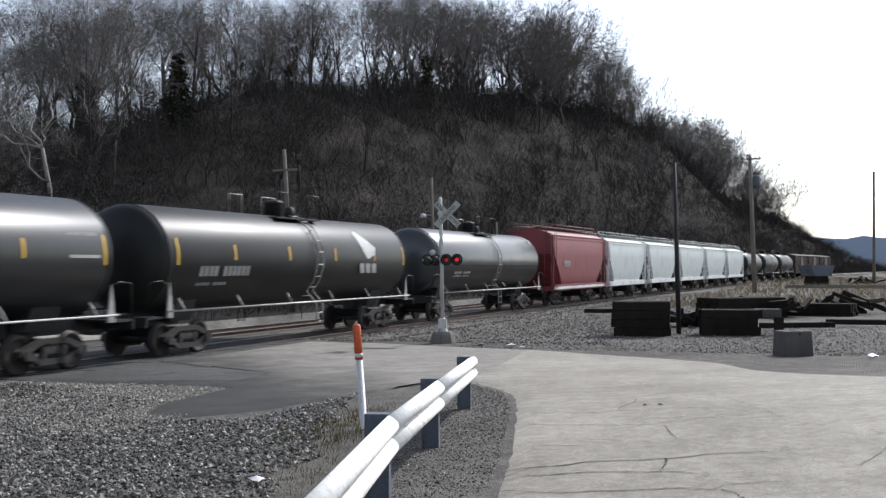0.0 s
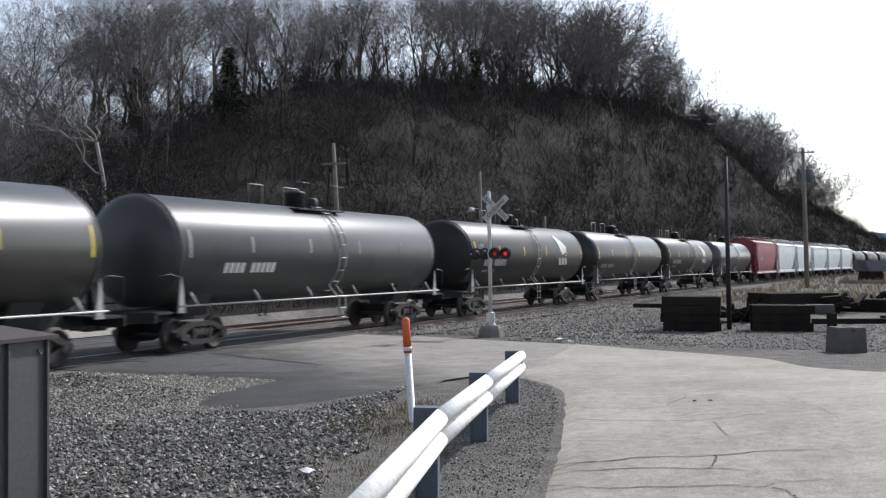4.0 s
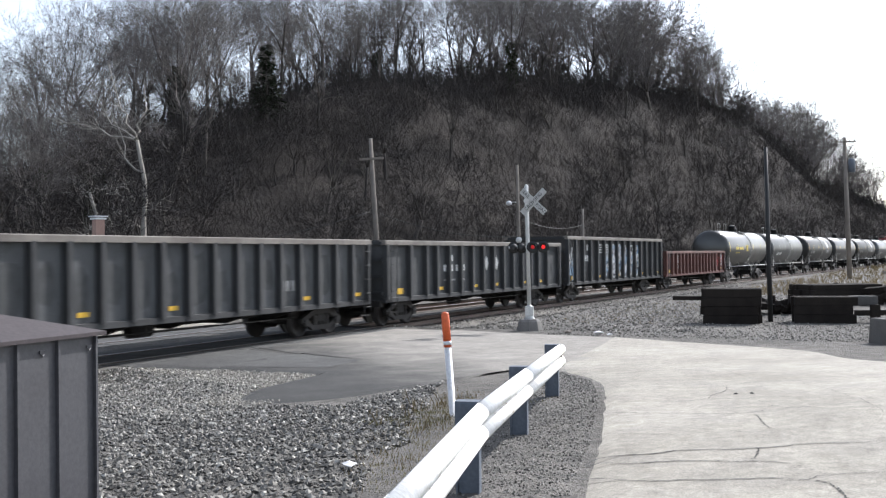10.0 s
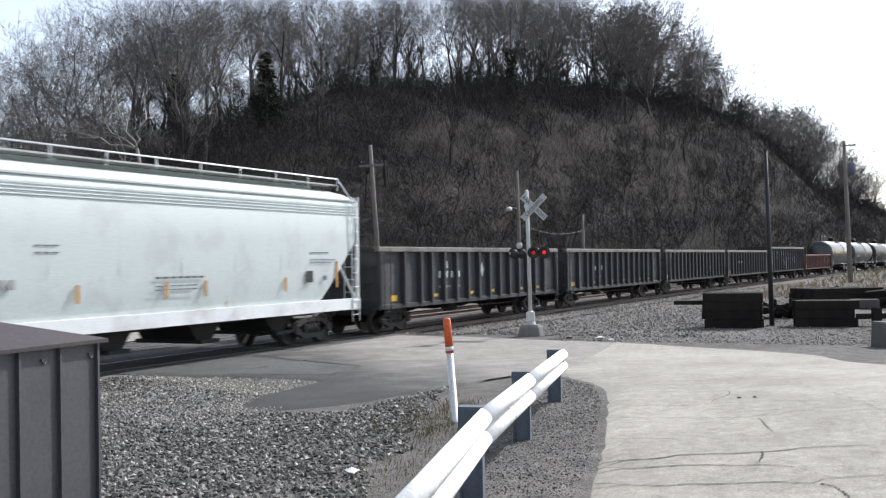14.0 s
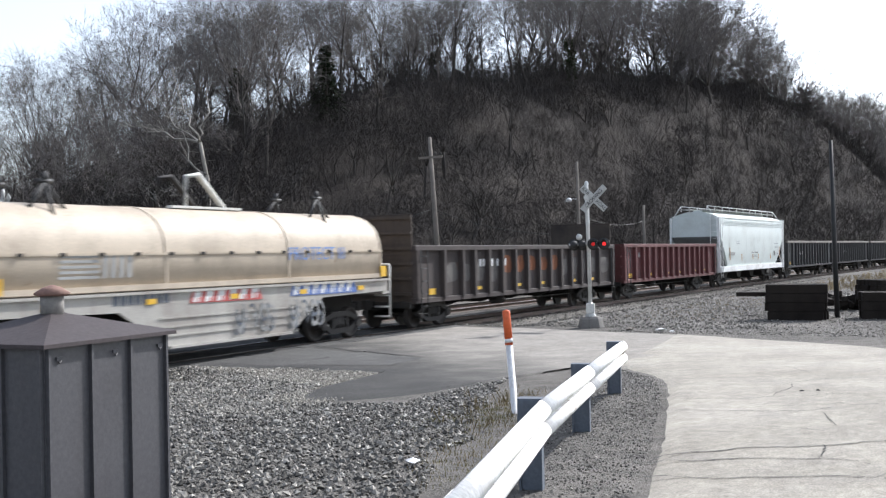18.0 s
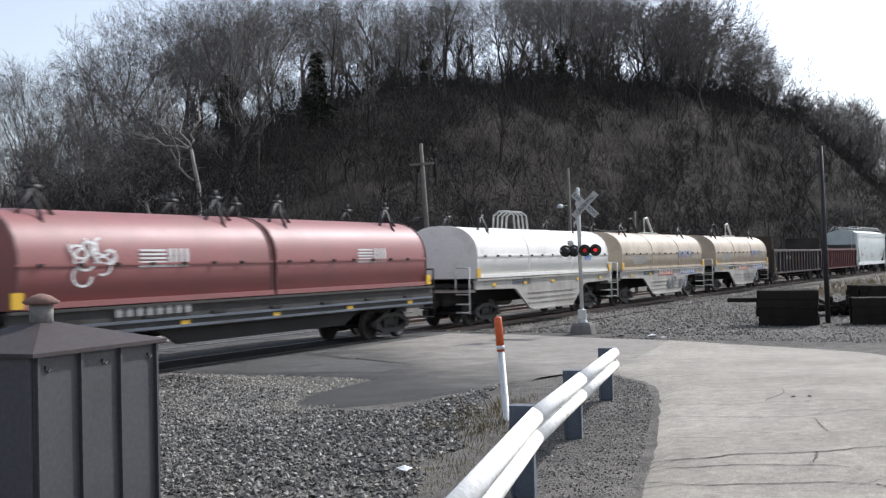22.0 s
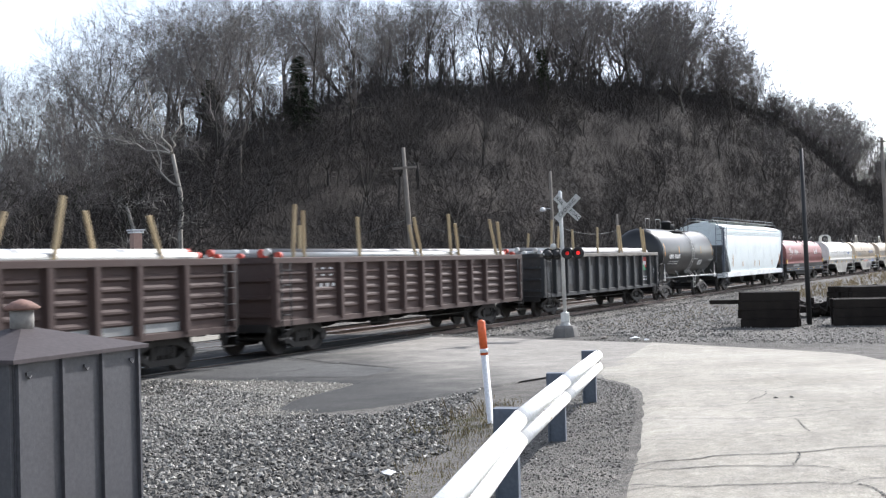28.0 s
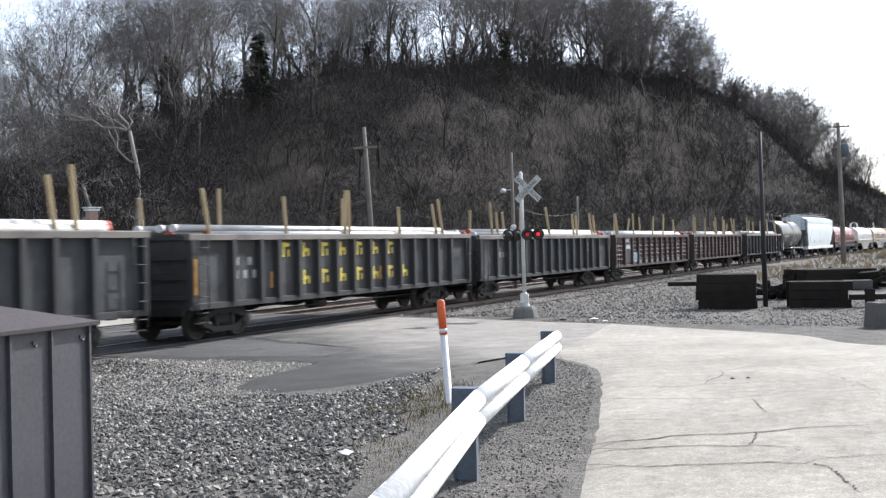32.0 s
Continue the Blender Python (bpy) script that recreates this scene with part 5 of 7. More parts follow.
def build_train():
    """Every car with the middle of its body along the train at the start; the train's own zero lies where s is 0."""
    cars = []

    def put(car, front, rear):
        cars.append((car, (front + rear) / 2))
        return car

    y9 = [(-6.6, 2.35, 11, 0.17, 0.3), (-6.6, 1.98, 9, 0.12, 0.1)]
    # head of the train, far down the line
    for k in range(3):
        f = 248 - 0 - k * 16.5
        put(box_car("weathered brown box car", 15.2, G_BROWN), f, f - 15.4)
    for k in range(3):
        f = 197.5 - k * 16.6
        put(tank_car("small black tank car", 13.8, T_DARK, None), f, f - 14.2)
    for k, (f, r) in enumerate(((146.6, 133.7), (132.9, 119.6), (118.7, 105.0), (103.6, 91.1), (89.9, 76.8))):
        put(covered_hopper("light grey two-bay covered hopper car", f - r - 0.3, 4.25, H_WHITE, H_SILL, 2, dark_end=H_SLOPE, orange=False), f, r)
    c = put(covered_hopper("dark red two-bay covered hopper car with a white sill stripe", 13.0, 4.35, H_RED, H_RED, 2, orange=False), 75.9, 62.6)
    part("sill_stripe", Geo().box((0, -1.615, 1.12), (12.9, 0.012, 0.16)), H_SILL, c, "white stripe along the sill")
    bars(c, -4.0, 2.6, -1.6, 4, 0.26, 0.4, 0.12, M_FADED, "faded_lettering")
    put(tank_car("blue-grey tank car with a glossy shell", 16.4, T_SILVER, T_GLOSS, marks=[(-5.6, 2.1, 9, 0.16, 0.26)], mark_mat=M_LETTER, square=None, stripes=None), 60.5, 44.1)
    put(tank_car("dull black tank car with a white leaf emblem and yellow strips", 17.4, T_DARK, None, marks=y9, mark_mat=M_FADED, leaf=True, stripes=M_YELLOW), 41.3, 23.9)
    put(tank_car("glossy black tank car with yellow strips and a data panel", 17.4, T_GLOSS, None, marks=[(-6.9, 2.11, 10, 0.2, 0.24), (-7.0, 1.8, 12, 0.1, 0.06), (-7.0, 1.68, 10, 0.1, 0.06)], mark_mat=M_FADED, stripes=M_YELLOW, plate=(6.6, 3.0, 1.1, 0.62)), 22.6, 5.2)
    put(tank_car("dull black tank car with a white leaf emblem and yellow strips", 17.4, T_DARK, None, marks=y9, mark_mat=M_FADED, leaf=True, stripes=M_YELLOW), 3.3, -14.1)
    put(tank_car("grey-green tank car with white stencilled marks", 17.2, T_GREY, None, marks=[(-6.0, 2.25, 10, 0.18, 0.3)], stripes=M_FADED), -16.9, -34.1)
    put(tank_car("olive-black tank car with a yellow square", 16.8, T_OLIVE, None, marks=[(-5.2, 2.75, 10, 0.2, 0.22), (-5.2, 2.4, 8, 0.12, 0.1)], mark_mat=M_YELTXT, square=M_YELTXT, stripes=M_YELTXT), -36.0, -52.8)
    g1, xs = gondola("low faded red gondola car with graffiti and yellow patches", 17.2, 2.55, G_RED, pattern="B", low=0.95)
    graffiti(g1, xs, (2, 14, 15), 1.4, 2.3, [M_GRAFW, M_GRAFR], 5)
    put(g1, -54.2, -71.8)
    g2, xs = gondola("tall black gondola car with white and blue graffiti", 17.6, 3.3, G_DARK, G_POST, posts=14, low=0.95, marks=[("reporting_mark", 2, 2.75, 2, 0.2, 0.3, M_LETTER), ("reporting_mark", 2, 2.2, 3, 0.2, 0.3, M_LETTER)])
    graffiti(g2, xs, (0, 5, 6, 7, 8, 9, 10), 1.1, 2.9, [M_GRAFW, M_GRAFW, M_GRAFB], 8)
    for k in range(4):
        bars(g2, (xs[4] + xs[6]) / 2, 2.5 + 0.13 * k, -1.5055, 1, 1.9, 0.06, 0, M_PALEMARK, "emblem_stripe")
    for b in (6, 7):
        bars(g2, xs[b] + 0.3, 2.7, -1.5055, 2, 0.17, 0.5, 0.22, M_PALEMARK, "emblem_block")
    put(g2, -72.5, -90.4)
    ns = [("reporting_mark", 3, 2.32, 2, 0.2, 0.24, M_LETTER), ("reporting_mark", 3, 1.95, 3, 0.18, 0.24, M_LETTER), ("reporting_mark", 4, 1.95, 3, 0.18, 0.24, M_LETTER), ("small_stencil", 3, 1.5, 3, 0.12, 0.07, M_FADED), ("small_stencil", 4, 1.5, 4, 0.1, 0.07, M_FADED)]
    put(gondola("weathered black gondola car with ribbed sides", 17.3, 2.95, G_BLACK, G_POST, pattern="A", marks=ns, diamond=(7, 8))[0], -91.2, -108.6)
    g4, xs = gondola("dusty black gondola car with a white tag", 17.3, 2.95, G_BLACK2, G_POST, posts=16, marks=[("white_tag", 1, 2.5, 1, 0.7, 0.5, M_LETTER), ("small_stencil", 12, 1.6, 3, 0.16, 0.3, M_FADED)])
    put(g4, -109.3, -127.1)
    put(gondola("weathered black gondola car with ribbed sides", 17.3, 2.95, G_BLACK, G_POST, pattern="A", marks=ns)[0], -127.9, -145.6)
    put(gondola("weathered black gondola car with a pale diamond", 17.3, 2.95, G_BLACK, G_POST, pattern="A", marks=ns, diamond=7)[0], -146.6, -164.0)
    put(covered_hopper("pale grey covered hopper car with white sills", 17.4, 4.4, H_WHITE, H_SILL, 4, dark_end=H_SLOPE, marks=[(5.9, 2.75, 4, 0.2, 0.03, M_POST), (5.9, 2.55, 6, 0.18, 0.03, M_POST), (5.9, 2.45, 5, 0.18, 0.03, M_POST), (5.75, 2.05, 1, 0.36, 0.34, M_BLACK), (6.6, 2.0, 1, 0.2, 0.12, M_POST), (-0.9, 2.15, 7, 0.2, 0.05, M_DUSTPATCH), (-0.9, 1.95, 6, 0.2, 0.03, M_POST), (-0.9, 1.86, 6, 0.2, 0.03, M_POST), (-4.6, 2.9, 3, 0.18, 0.03, M_POST), (-4.6, 2.75, 3, 0.18, 0.03, M_POST), (-6.4, 2.1, 5, 0.2, 0.2, M_FADED)]), -165.1, -182.6)
    put(gondola("maroon gondola car with a yellow patch", 16.2, 2.75, G_MAROON, pattern="A", marks=[("reporting_mark", 1, 2.2, 3, 0.2, 0.24, M_FADED)])[0], -183.6, -199.9)
    k2, xs = gondola("rusted bulkhead gondola car with raised ends", 18.3, 2.72, G_RUST, pattern="A", bulkhead=1.0, marks=[("reporting_mark", 2, 2.1, 2, 0.2, 0.26, M_LETTER), ("reporting_mark", 3, 2.1, 3, 0.17, 0.26, M_LETTER), ("reporting_mark", 4, 2.1, 3, 0.17, 0.26, M_LETTER)])
    for b in range(1, 15):
        x, wide = (xs[b] + xs[b + 1]) / 2, (xs[b + 1] - xs[b]) / 2 - 0.13
        if 5 <= b <= 9:
            blob(k2, x, 2.0, wide, 0.3, M_RUSTPATCH, b, name="rust_patch", label="bright orange rust patch")
        else:
            blob(k2, x, 1.8, wide * 0.8, 0.35, M_DUSTPATCH, b)
    put(k2, -201.1, -219.6)
    for f, r, hood, gear in ((-221.0, -235.6, C_TAN, "a"), (-238.0, -252.9, C_TAN, "a"), (-254.2, -268.6, C_WHITE, "loops")):
        c = put(coil_car("tan coil car with a round cover and graffiti" if hood is C_TAN else "white coil car with a round cover", f - r - 0.2, hood, C_TANB, gear=gear), f, r)
        if hood is C_TAN:
            lettering("PROTECT III", 0.5, M_BLUETXT, c, 3.6, 2.5, -1.53, "side_lettering", "blue lettering")
        if hood is C_TAN:
            on_cover(striped_emblem(-5.4, 2.05, 0.55), 3.68, 1.75, M_FADED, c, "emblem", "faded striped emblem")
        if hood is C_TAN:
            rngc = random.Random(int(-f))
            for x0, wide, ground_, ink in ((-1.6, 2.7, M_GRAFR, M_GRAFW), (2.3, 3.2, M_SPRAYBLUE, M_GRAFW)):
                part("graffiti_field", Geo().prism([(x0, 1.40), (x0 + wide, 1.38), (x0 + wide - 0.15, 1.71), (x0 + 0.12, 1.73)], -1.556, -1.548, "y"), ground_, c, "block of spray paint on the sill")
                for k in range(int(wide / 0.42)):
                    x = x0 + 0.12 + 0.42 * k
                    j = rngc.uniform(-0.04, 0.04)
                    part("graffiti_letter", Geo().prism([(x + j, 1.42), (x + 0.24, 1.42), (x + 0.33 + j, 1.68 + j * 0.5), (x + 0.06, 1.68)], -1.561, -1.556, "y"), ink, c)
                    part("graffiti_stroke", Geo().prism([(x + 0.12, 1.42), (x + 0.19, 1.42), (x + 0.22, 1.55 + j), (x + 0.15, 1.55 + j)], -1.565, -1.561, "y"), ground_, c)
            for x in (-0.2, 2.0):
                graffiti(c, [x, x + 2.0], (0,), 0.55, 1.3, [M_FADED, M_POST], int(-f) + 3, -1.58)
        else:
            bars(c, 3.9, 2.42, -1.53, 3, 0.2, 0.2, 0.08, M_BLUETXT, "blue_emblem")
        bars(c, -3.9, 1.56, -1.545, 8, 0.16, 0.22, 0.06, M_POST, "reporting_mark")
    c = put(coil_car("oxide-red coil car with two round covers and white emblems", 17.0, C_RED, G_DARK, hoods=2, z1=3.72, fish=False, gear=""), -271.6, -288.9)
    for x0 in (-4.9, 4.05):
        on_cover(striped_emblem(x0, 2.42, 0.44), 3.72, 1.62, M_LETTER, c, "emblem", "white striped emblem")
    rngm = random.Random(6)
    for k in range(9):
        x, z, r = -6.2 + rngm.uniform(-0.45, 0.45), 2.6 + rngm.uniform(-0.55, 0.45), rngm.uniform(0.12, 0.3)
        a0, quads = rngm.uniform(0, 6.28), []
        for i in range(8):
            a1, a2 = a0 + i * 0.55, a0 + (i + 1) * 0.55
            quads.append(tuple((x + q * math.cos(a), z + q * math.sin(a) * 0.8) for a, q in ((a1, r), (a2, r), (a2, r + 0.06), (a1, r + 0.06))))
        on_cover(quads, 3.72, 1.62, M_GRAFW, c, "graffiti_stroke", "", 0.02 + 0.002 * k)
    bars(c, -5.6, 1.46, -1.585, 8, 0.2, 0.2, 0.11, M_FADED, "reporting_mark")
    put(covered_hopper("pale green-grey covered hopper car with a white sill", 19.2, 4.42, H_PALE, H_SILL, 4, rail_mat=M_POST, dark_end=H_SLOPE), -290.2, -309.7)
    put(tank_car("short glossy black tank car with white marks and orange strips", 12.4, T_GLOSS, None, r=1.45, marks=[(-4.3, 2.5, 10, 0.155, 0.25), (-4.3, 2.2, 14, 0.1, 0.06), (-4.3, 2.07, 14, 0.1, 0.06), (2.3, 2.1, 3, 0.2, 0.34), (0.9, 2.32, 3, 0.3, 0.05)], stripes=M_RUSTYEL, plate=(4.7, 2.55, 1.1, 0.7)), -311.6, -324.0)
    q1, xs = gondola("black gondola car loaded with pipes", 16.6, 2.75, G_DARK, G_POST, posts=11, yellow=False, marks=[("small_stencil", 10, 1.45, 3, 0.22, 0.06, M_LETTER), ("small_stencil", 10, 1.3, 3, 0.22, 0.06, M_LETTER), ("white_mark", 11, 1.75, 2, 0.14, 0.3, M_FADED)])
    x = (xs[10] + xs[11]) / 2
    part("emblem_panel", Geo().prism([(x - 0.45, 1.95), (x + 0.45, 1.95), (x + 0.45, 2.5), (x - 0.45, 2.5)], -1.508, -1.5, "y"), M_GRAFR, q1, "red half of a painted emblem")
    part("emblem_panel", Geo().prism([(x - 0.45, 1.8), (x + 0.45, 1.8), (x - 0.45, 2.4)], -1.514, -1.509, "y"), M_GREENPAINT, q1, "green corner of a painted emblem")
    bars(q1, x - 0.22, 2.18, -1.517, 3, 0.16, 0.2, 0.06, M_LETTER, "emblem_lettering")
    put(q1, -325.0, -341.8)
    loads = [(-325.0, -341.8, 2.75, 11)]
    put(gondola("rusty brown gondola car with pressed ribs, loaded with pipes", 16.7, 2.72, G_BROWN, pattern="C", ribs_across=True, yellow=False, marks=[("reporting_mark", 1, 2.3, 4, 0.17, 0.24, M_LETTER), ("reporting_mark", 1, 1.85, 5, 0.14, 0.24, M_LETTER)])[0], -343.9, -360.7)
    loads.append((-343.9, -360.7, 2.72, 12))
    q3, xs = gondola("rusty brown gondola car with pressed ribs and graffiti, loaded with pipes", 17.2, 2.72, G_BROWN, pattern="C", ribs_across=True, yellow=False)
    part("number_panel", Geo().box(((xs[1] + xs[2]) / 2, -1.564, 1.85), (xs[2] - xs[1] - 0.3, 0.01, 1.5)), M_BLACK, q3, "black number panel")
    bars(q3, xs[1] + 0.35, 2.4, -1.572, 3, 0.14, 0.2, 0.12, M_LETTER, "reporting_mark")
    bars(q3, xs[1] + 0.28, 2.02, -1.572, 5, 0.14, 0.22, 0.06, M_LETTER, "reporting_mark")
    for b in range(3, 11):
        part("scuffed_patch", Geo().box(((xs[b] + xs[b + 1]) / 2, -1.499, 1.16), (xs[b + 1] - xs[b] - 0.35, 0.01, 0.24)), M_FADED, q3, "pale scuffed paint low on the side")
    graffiti(q3, xs, (2,), 1.1, 1.7, [M_FADED, M_GRAFB], 21, -1.57)
    put(q3, -362.1, -379.5)
    loads.append((-362.1, -379.5, 2.72, 13))
    put(gondola("weathered black gondola car loaded with pipes", 17.7, 2.72, G_DARK, G_POST, pattern="A", yellow=False, marks=[("reporting_mark", 1, 1.9, 5, 0.12, 0.2, M_FADED), ("white_tag", 12, 2.1, 1, 0.4, 0.4, M_LETTER)])[0], -380.4, -398.3)
    loads.append((-380.4, -398.3, 2.72, 14))
    q5, xs = gondola("dusty black gondola car with yellow lettering, loaded with pipes", 17.35, 2.78, G_DARK, G_POST, pattern="A", yellow=False, marks=[("reporting_mark", 1, 2.05, 3, 0.2, 0.22, M_FADED), ("reporting_mark", 1, 1.7, 4, 0.16, 0.22, M_FADED)])
    for row, z, bays in ((0, 2.33, range(3, 10)), (1, 1.52, range(4, 11))):
        for b in bays:
            x = (xs[b] + xs[b + 1]) / 2
            g = Geo().box((x - 0.13, -1.5045, z), (0.1, 0.008, 0.42)).box((x + 0.04, -1.5045, z + (0.14 if b % 2 else -0.02)), (0.24, 0.008, 0.1)).box((x + 0.12, -1.5045, z - 0.1), (0.09, 0.008, 0.2))
            part("yellow_marking", g, M_YELTXT, q5)
    put(q5, -398.95, -416.5)
    for x in (xs[3] - 0.22, xs[6] + 0.25, xs[9] - 0.2, xs[12] + 0.2):
        part("reflector", Geo().box((x, -1.503, 1.5), (0.1, 0.012, 0.45)), M_RUSTYEL, q5, "orange reflective strip")
    part("reflector", Geo().box((xs[0] + 0.02, -1.672, 1.7), (0.12, 0.012, 0.9)), M_RUSTYEL, q5, "orange reflective strip")
    loads.append((-398.95, -416.5, 2.75, 15))
    put(gondola("weathered black gondola car loaded with pipes", 17.2, 2.85, G_BLACK, G_POST, pattern="A", yellow=False)[0], -417.8, -435.2)
    loads.append((-417.8, -435.2, 2.85, 16))
    put(gondola("weathered black gondola car loaded with pipes", 17.2, 2.85, G_BLACK2, G_POST, pattern="A", yellow=False)[0], -436.2, -453.6)
    for f, r, rim, seed in loads:
        put(pipe_load(f - r, rim, seed), f, r)
    return cars, q5, xs


CARS, WESTERN, WESTERN_X = build_train()


def travelled(t):
    """How far the train has run by t; it slows a little on the way."""
    ts, vs = (0, 6, 11, 15, 32), (14.1, 14.0, 13.8, 13.5, 13.5)
    d = 0.0
    for k in range(4):
        a, b = ts[k], min(t, ts[k + 1])
        if b > a:
            vb = vs[k] + (vs[k + 1] - vs[k]) * (b - a) / (ts[k + 1] - ts[k])
            d += (b - a) * (vs[k] + vb) / 2
    return d


def motions():
    times = [0, 0.5, 1, 2, 3, 4, 5, 6, 7, 8, 9, 10, 11, 12, 13, 14, 15, 16, 17, 18, 19, 20, 21, 22, 23, 24, 25, 26, 27, 28, 29, 30, 31, 32]
    for car, mid in CARS:
        rows = []
        for t in times:
            s = mid + travelled(t)
            p = spot(s, 0, 0)
            rows.append((t, pose(p.x, p.y, 0.0, 0, 0, heading(s))))
        walk(car, rows)


# ---- woods on the hillside ----
def blade(g, a, m, b, side, r):
    """A thin tapered strip from a over m to b."""
    k = len(g.v)
    if m is None:
        g.v += [tuple(a - side * r), tuple(a + side * r), tuple(b)]
        g.f.append((k, k + 1, k + 2))
        g.s.append(False)
    else:
        g.v += [tuple(a - side * r), tuple(a + side * r), tuple(m + side * r * 0.7), tuple(m - side * r * 0.7), tuple(b)]
        g.f += [(k, k + 1, k + 2, k + 3), (k + 3, k + 2, k + 4)]
        g.s += [False, False]


def branchy(seed, tall, fork_at, limbs, open_, kids=(6, 5, 5, 4), ivy=False, coarse=1.0, bark=None):
    """A bare tree: a short trunk that forks into rising limbs and ever finer twigs. Gives wood and twigs."""
    rng = random.Random(seed)
    wood, twigs = Geo(), Geo()

    def turned(d, angle):
        side = d.orthogonal().normalized()
        side.rotate(Matrix.Rotation(rng.uniform(0, 6.283), 3, d))
        return (d * math.cos(angle) + side * math.sin(angle)).normalized()

    def stem(p, d, length, r, level):
        """One limb with its children."""
        steps = (5, 4, 3, 2, 1, 1)[level]
        pts, rs, dirs = [p], [r], []
        for i in range(steps):
            wob = Vector((rng.gauss(0, 1), rng.gauss(0, 1), rng.gauss(0, 0.5))) * (0.06, 0.16, 0.2, 0.2, 0.15, 0.1)[level]
            d = (d + wob + Vector((0, 0, (0.04, 0.11, 0.09, 0.08, 0, 0)[level]))).normalized()
            dirs.append(d)
            pts.append(pts[-1] + d * (length / steps))
            rs.append(r * (1 - (0.35 if level == 0 else 0.72) * (i + 1) / steps))
        if level < 3:
            (wood if level < 2 else twigs).tube(pts, rs, (7, 5, 3)[level], level < 2)
        else:
            side = turned(d, 1.5708)
            blade(twigs, pts[0], pts[1] if level == 3 else None, pts[-1], side, max(0.015 * coarse, r * 1.15) if level < 5 else 0.011 * coarse)
        if level == 5:
            return
        if level == 0:
            for k in range(limbs):
                stem(pts[-1], turned(d, open_ * rng.uniform(0.4, 1.15)), tall * rng.uniform(0.34, 0.5), rs[-1] * rng.uniform(0.5, 0.75), 1)
            for k in range(2):
                f = rng.uniform(0.55, 0.95)
                i = min(steps - 1, int(f * steps))
                stem(pts[i].lerp(pts[i + 1], f * steps - i), turned(d, rng.uniform(0.8, 1.2)), tall * rng.uniform(0.14, 0.26), rs[-1] * 0.4, 1)
            return
        n = kids[level - 1]
        for k in range(n):
            f = 1.0 if k == 0 else 0.22 + 0.78 * (k + rng.random() - 0.5) / (n - 1)
            f = min(0.999, max(0.1, f))
            i = min(steps - 1, int(f * steps))
            base = pts[i].lerp(pts[i + 1], f * steps - i)
            angle = rng.uniform(0.1, 0.4) if k == 0 else rng.uniform(0.45, 0.95)
            stem(base, turned(dirs[i], angle), length * rng.uniform(0.42, 0.68) * (1.1 - 0.3 * f) * (1.35 if level > 2 else 1.0), max(0.012, rs[i] * rng.uniform(0.55, 0.72)), level + 1)

    stem(Vector((0, 0, -0.4)), Vector((rng.gauss(0, 0.06), rng.gauss(0, 0.06), 1)).normalized(), tall * fork_at, (tall * 0.0115 + 0.04) * coarse ** 0.3, 0)
    leaves = Geo()
    for k in range(900 if ivy else 0):                      # ivy that wraps the trunk
        z = tall * fork_at * 1.3 * rng.random()
        a, q = rng.uniform(0, 6.283), tall * 0.02 + rng.gauss(0.25, 0.18)
        c = Vector((q * math.cos(a), q * math.sin(a), z))
        d = Vector((rng.gauss(0, 1), rng.gauss(0, 1), rng.gauss(0, 1))).normalized()
        blade(leaves, c, None, c + d * 0.28, turned(d, 1.5708), 0.11)
    high = max(v[2] for v in twigs.v)
    return high, wood.mesh("trunk", M_BARK), twigs.mesh("crown", bark or M_TWIG), leaves.mesh("ivy", M_IVY) if ivy else None


M_BRUSH = bark_material("brush_bark", (0.034, 0.031, 0.030), (0.076, 0.069, 0.065))
M_IVY = bark_material("dark_ivy_leaf", (0.018, 0.022, 0.013), (0.042, 0.05, 0.03))
M_NEEDLE = bark_material("hemlock_needles", (0.016, 0.022, 0.014), (0.04, 0.052, 0.032))
KINDS = [branchy(40 + k, tall, fork, limbs, wide, ivy=k == 2, coarse=1.1) for k, (tall, fork, limbs, wide) in enumerate(
    ((17, 0.34, 4, 0.62), (19, 0.42, 3, 0.5), (16, 0.30, 5, 0.72), (18, 0.38, 4, 0.55), (20, 0.46, 4, 0.48), (15, 0.33, 4, 0.75), (18, 0.28, 3, 0.6)))]
SMALL = [branchy(70 + k, tall, fork, limbs, wide, (4, 4, 4, 3), coarse=1.2, bark=M_BRUSH) for k, (tall, fork, limbs, wide) in enumerate(((6.5, 0.25, 3, 0.6), (5.5, 0.2, 4, 0.7), (7.5, 0.35, 3, 0.5), (8, 0.4, 3, 0.45)))]


FAR = [branchy(60 + k, tall, fork, limbs, wide, (6, 5, 4, 3), coarse=2.6) for k, (tall, fork, limbs, wide) in enumerate(((18, 0.3, 4, 0.6), (20, 0.36, 4, 0.52), (17, 0.26, 5, 0.68), (19, 0.4, 3, 0.5)))]
MID = [branchy(90 + k, tall, fork, limbs, wide, (5, 4, 4, 4), coarse=1.3, bark=M_BRUSH) for k, (tall, fork, limbs, wide) in enumerate(((9, 0.28, 4, 0.7), (10, 0.36, 3, 0.6), (8.5, 0.22, 4, 0.8), (11, 0.4, 4, 0.5)))]


def tree(kind, at, tall, label, group, name="tree", slim=1.0):
    k = tall / kind[0]
    ob = thing(name, label, name.replace("_", " "), group, at @ Matrix.Diagonal((k * slim, k * slim, k, 1)))
    part("trunk", kind[1], None, ob)
    part("crown", kind[2], None, ob)
    if kind[3]:
        part("ivy", kind[3], None, ob, "dark ivy round the trunk")
    return ob


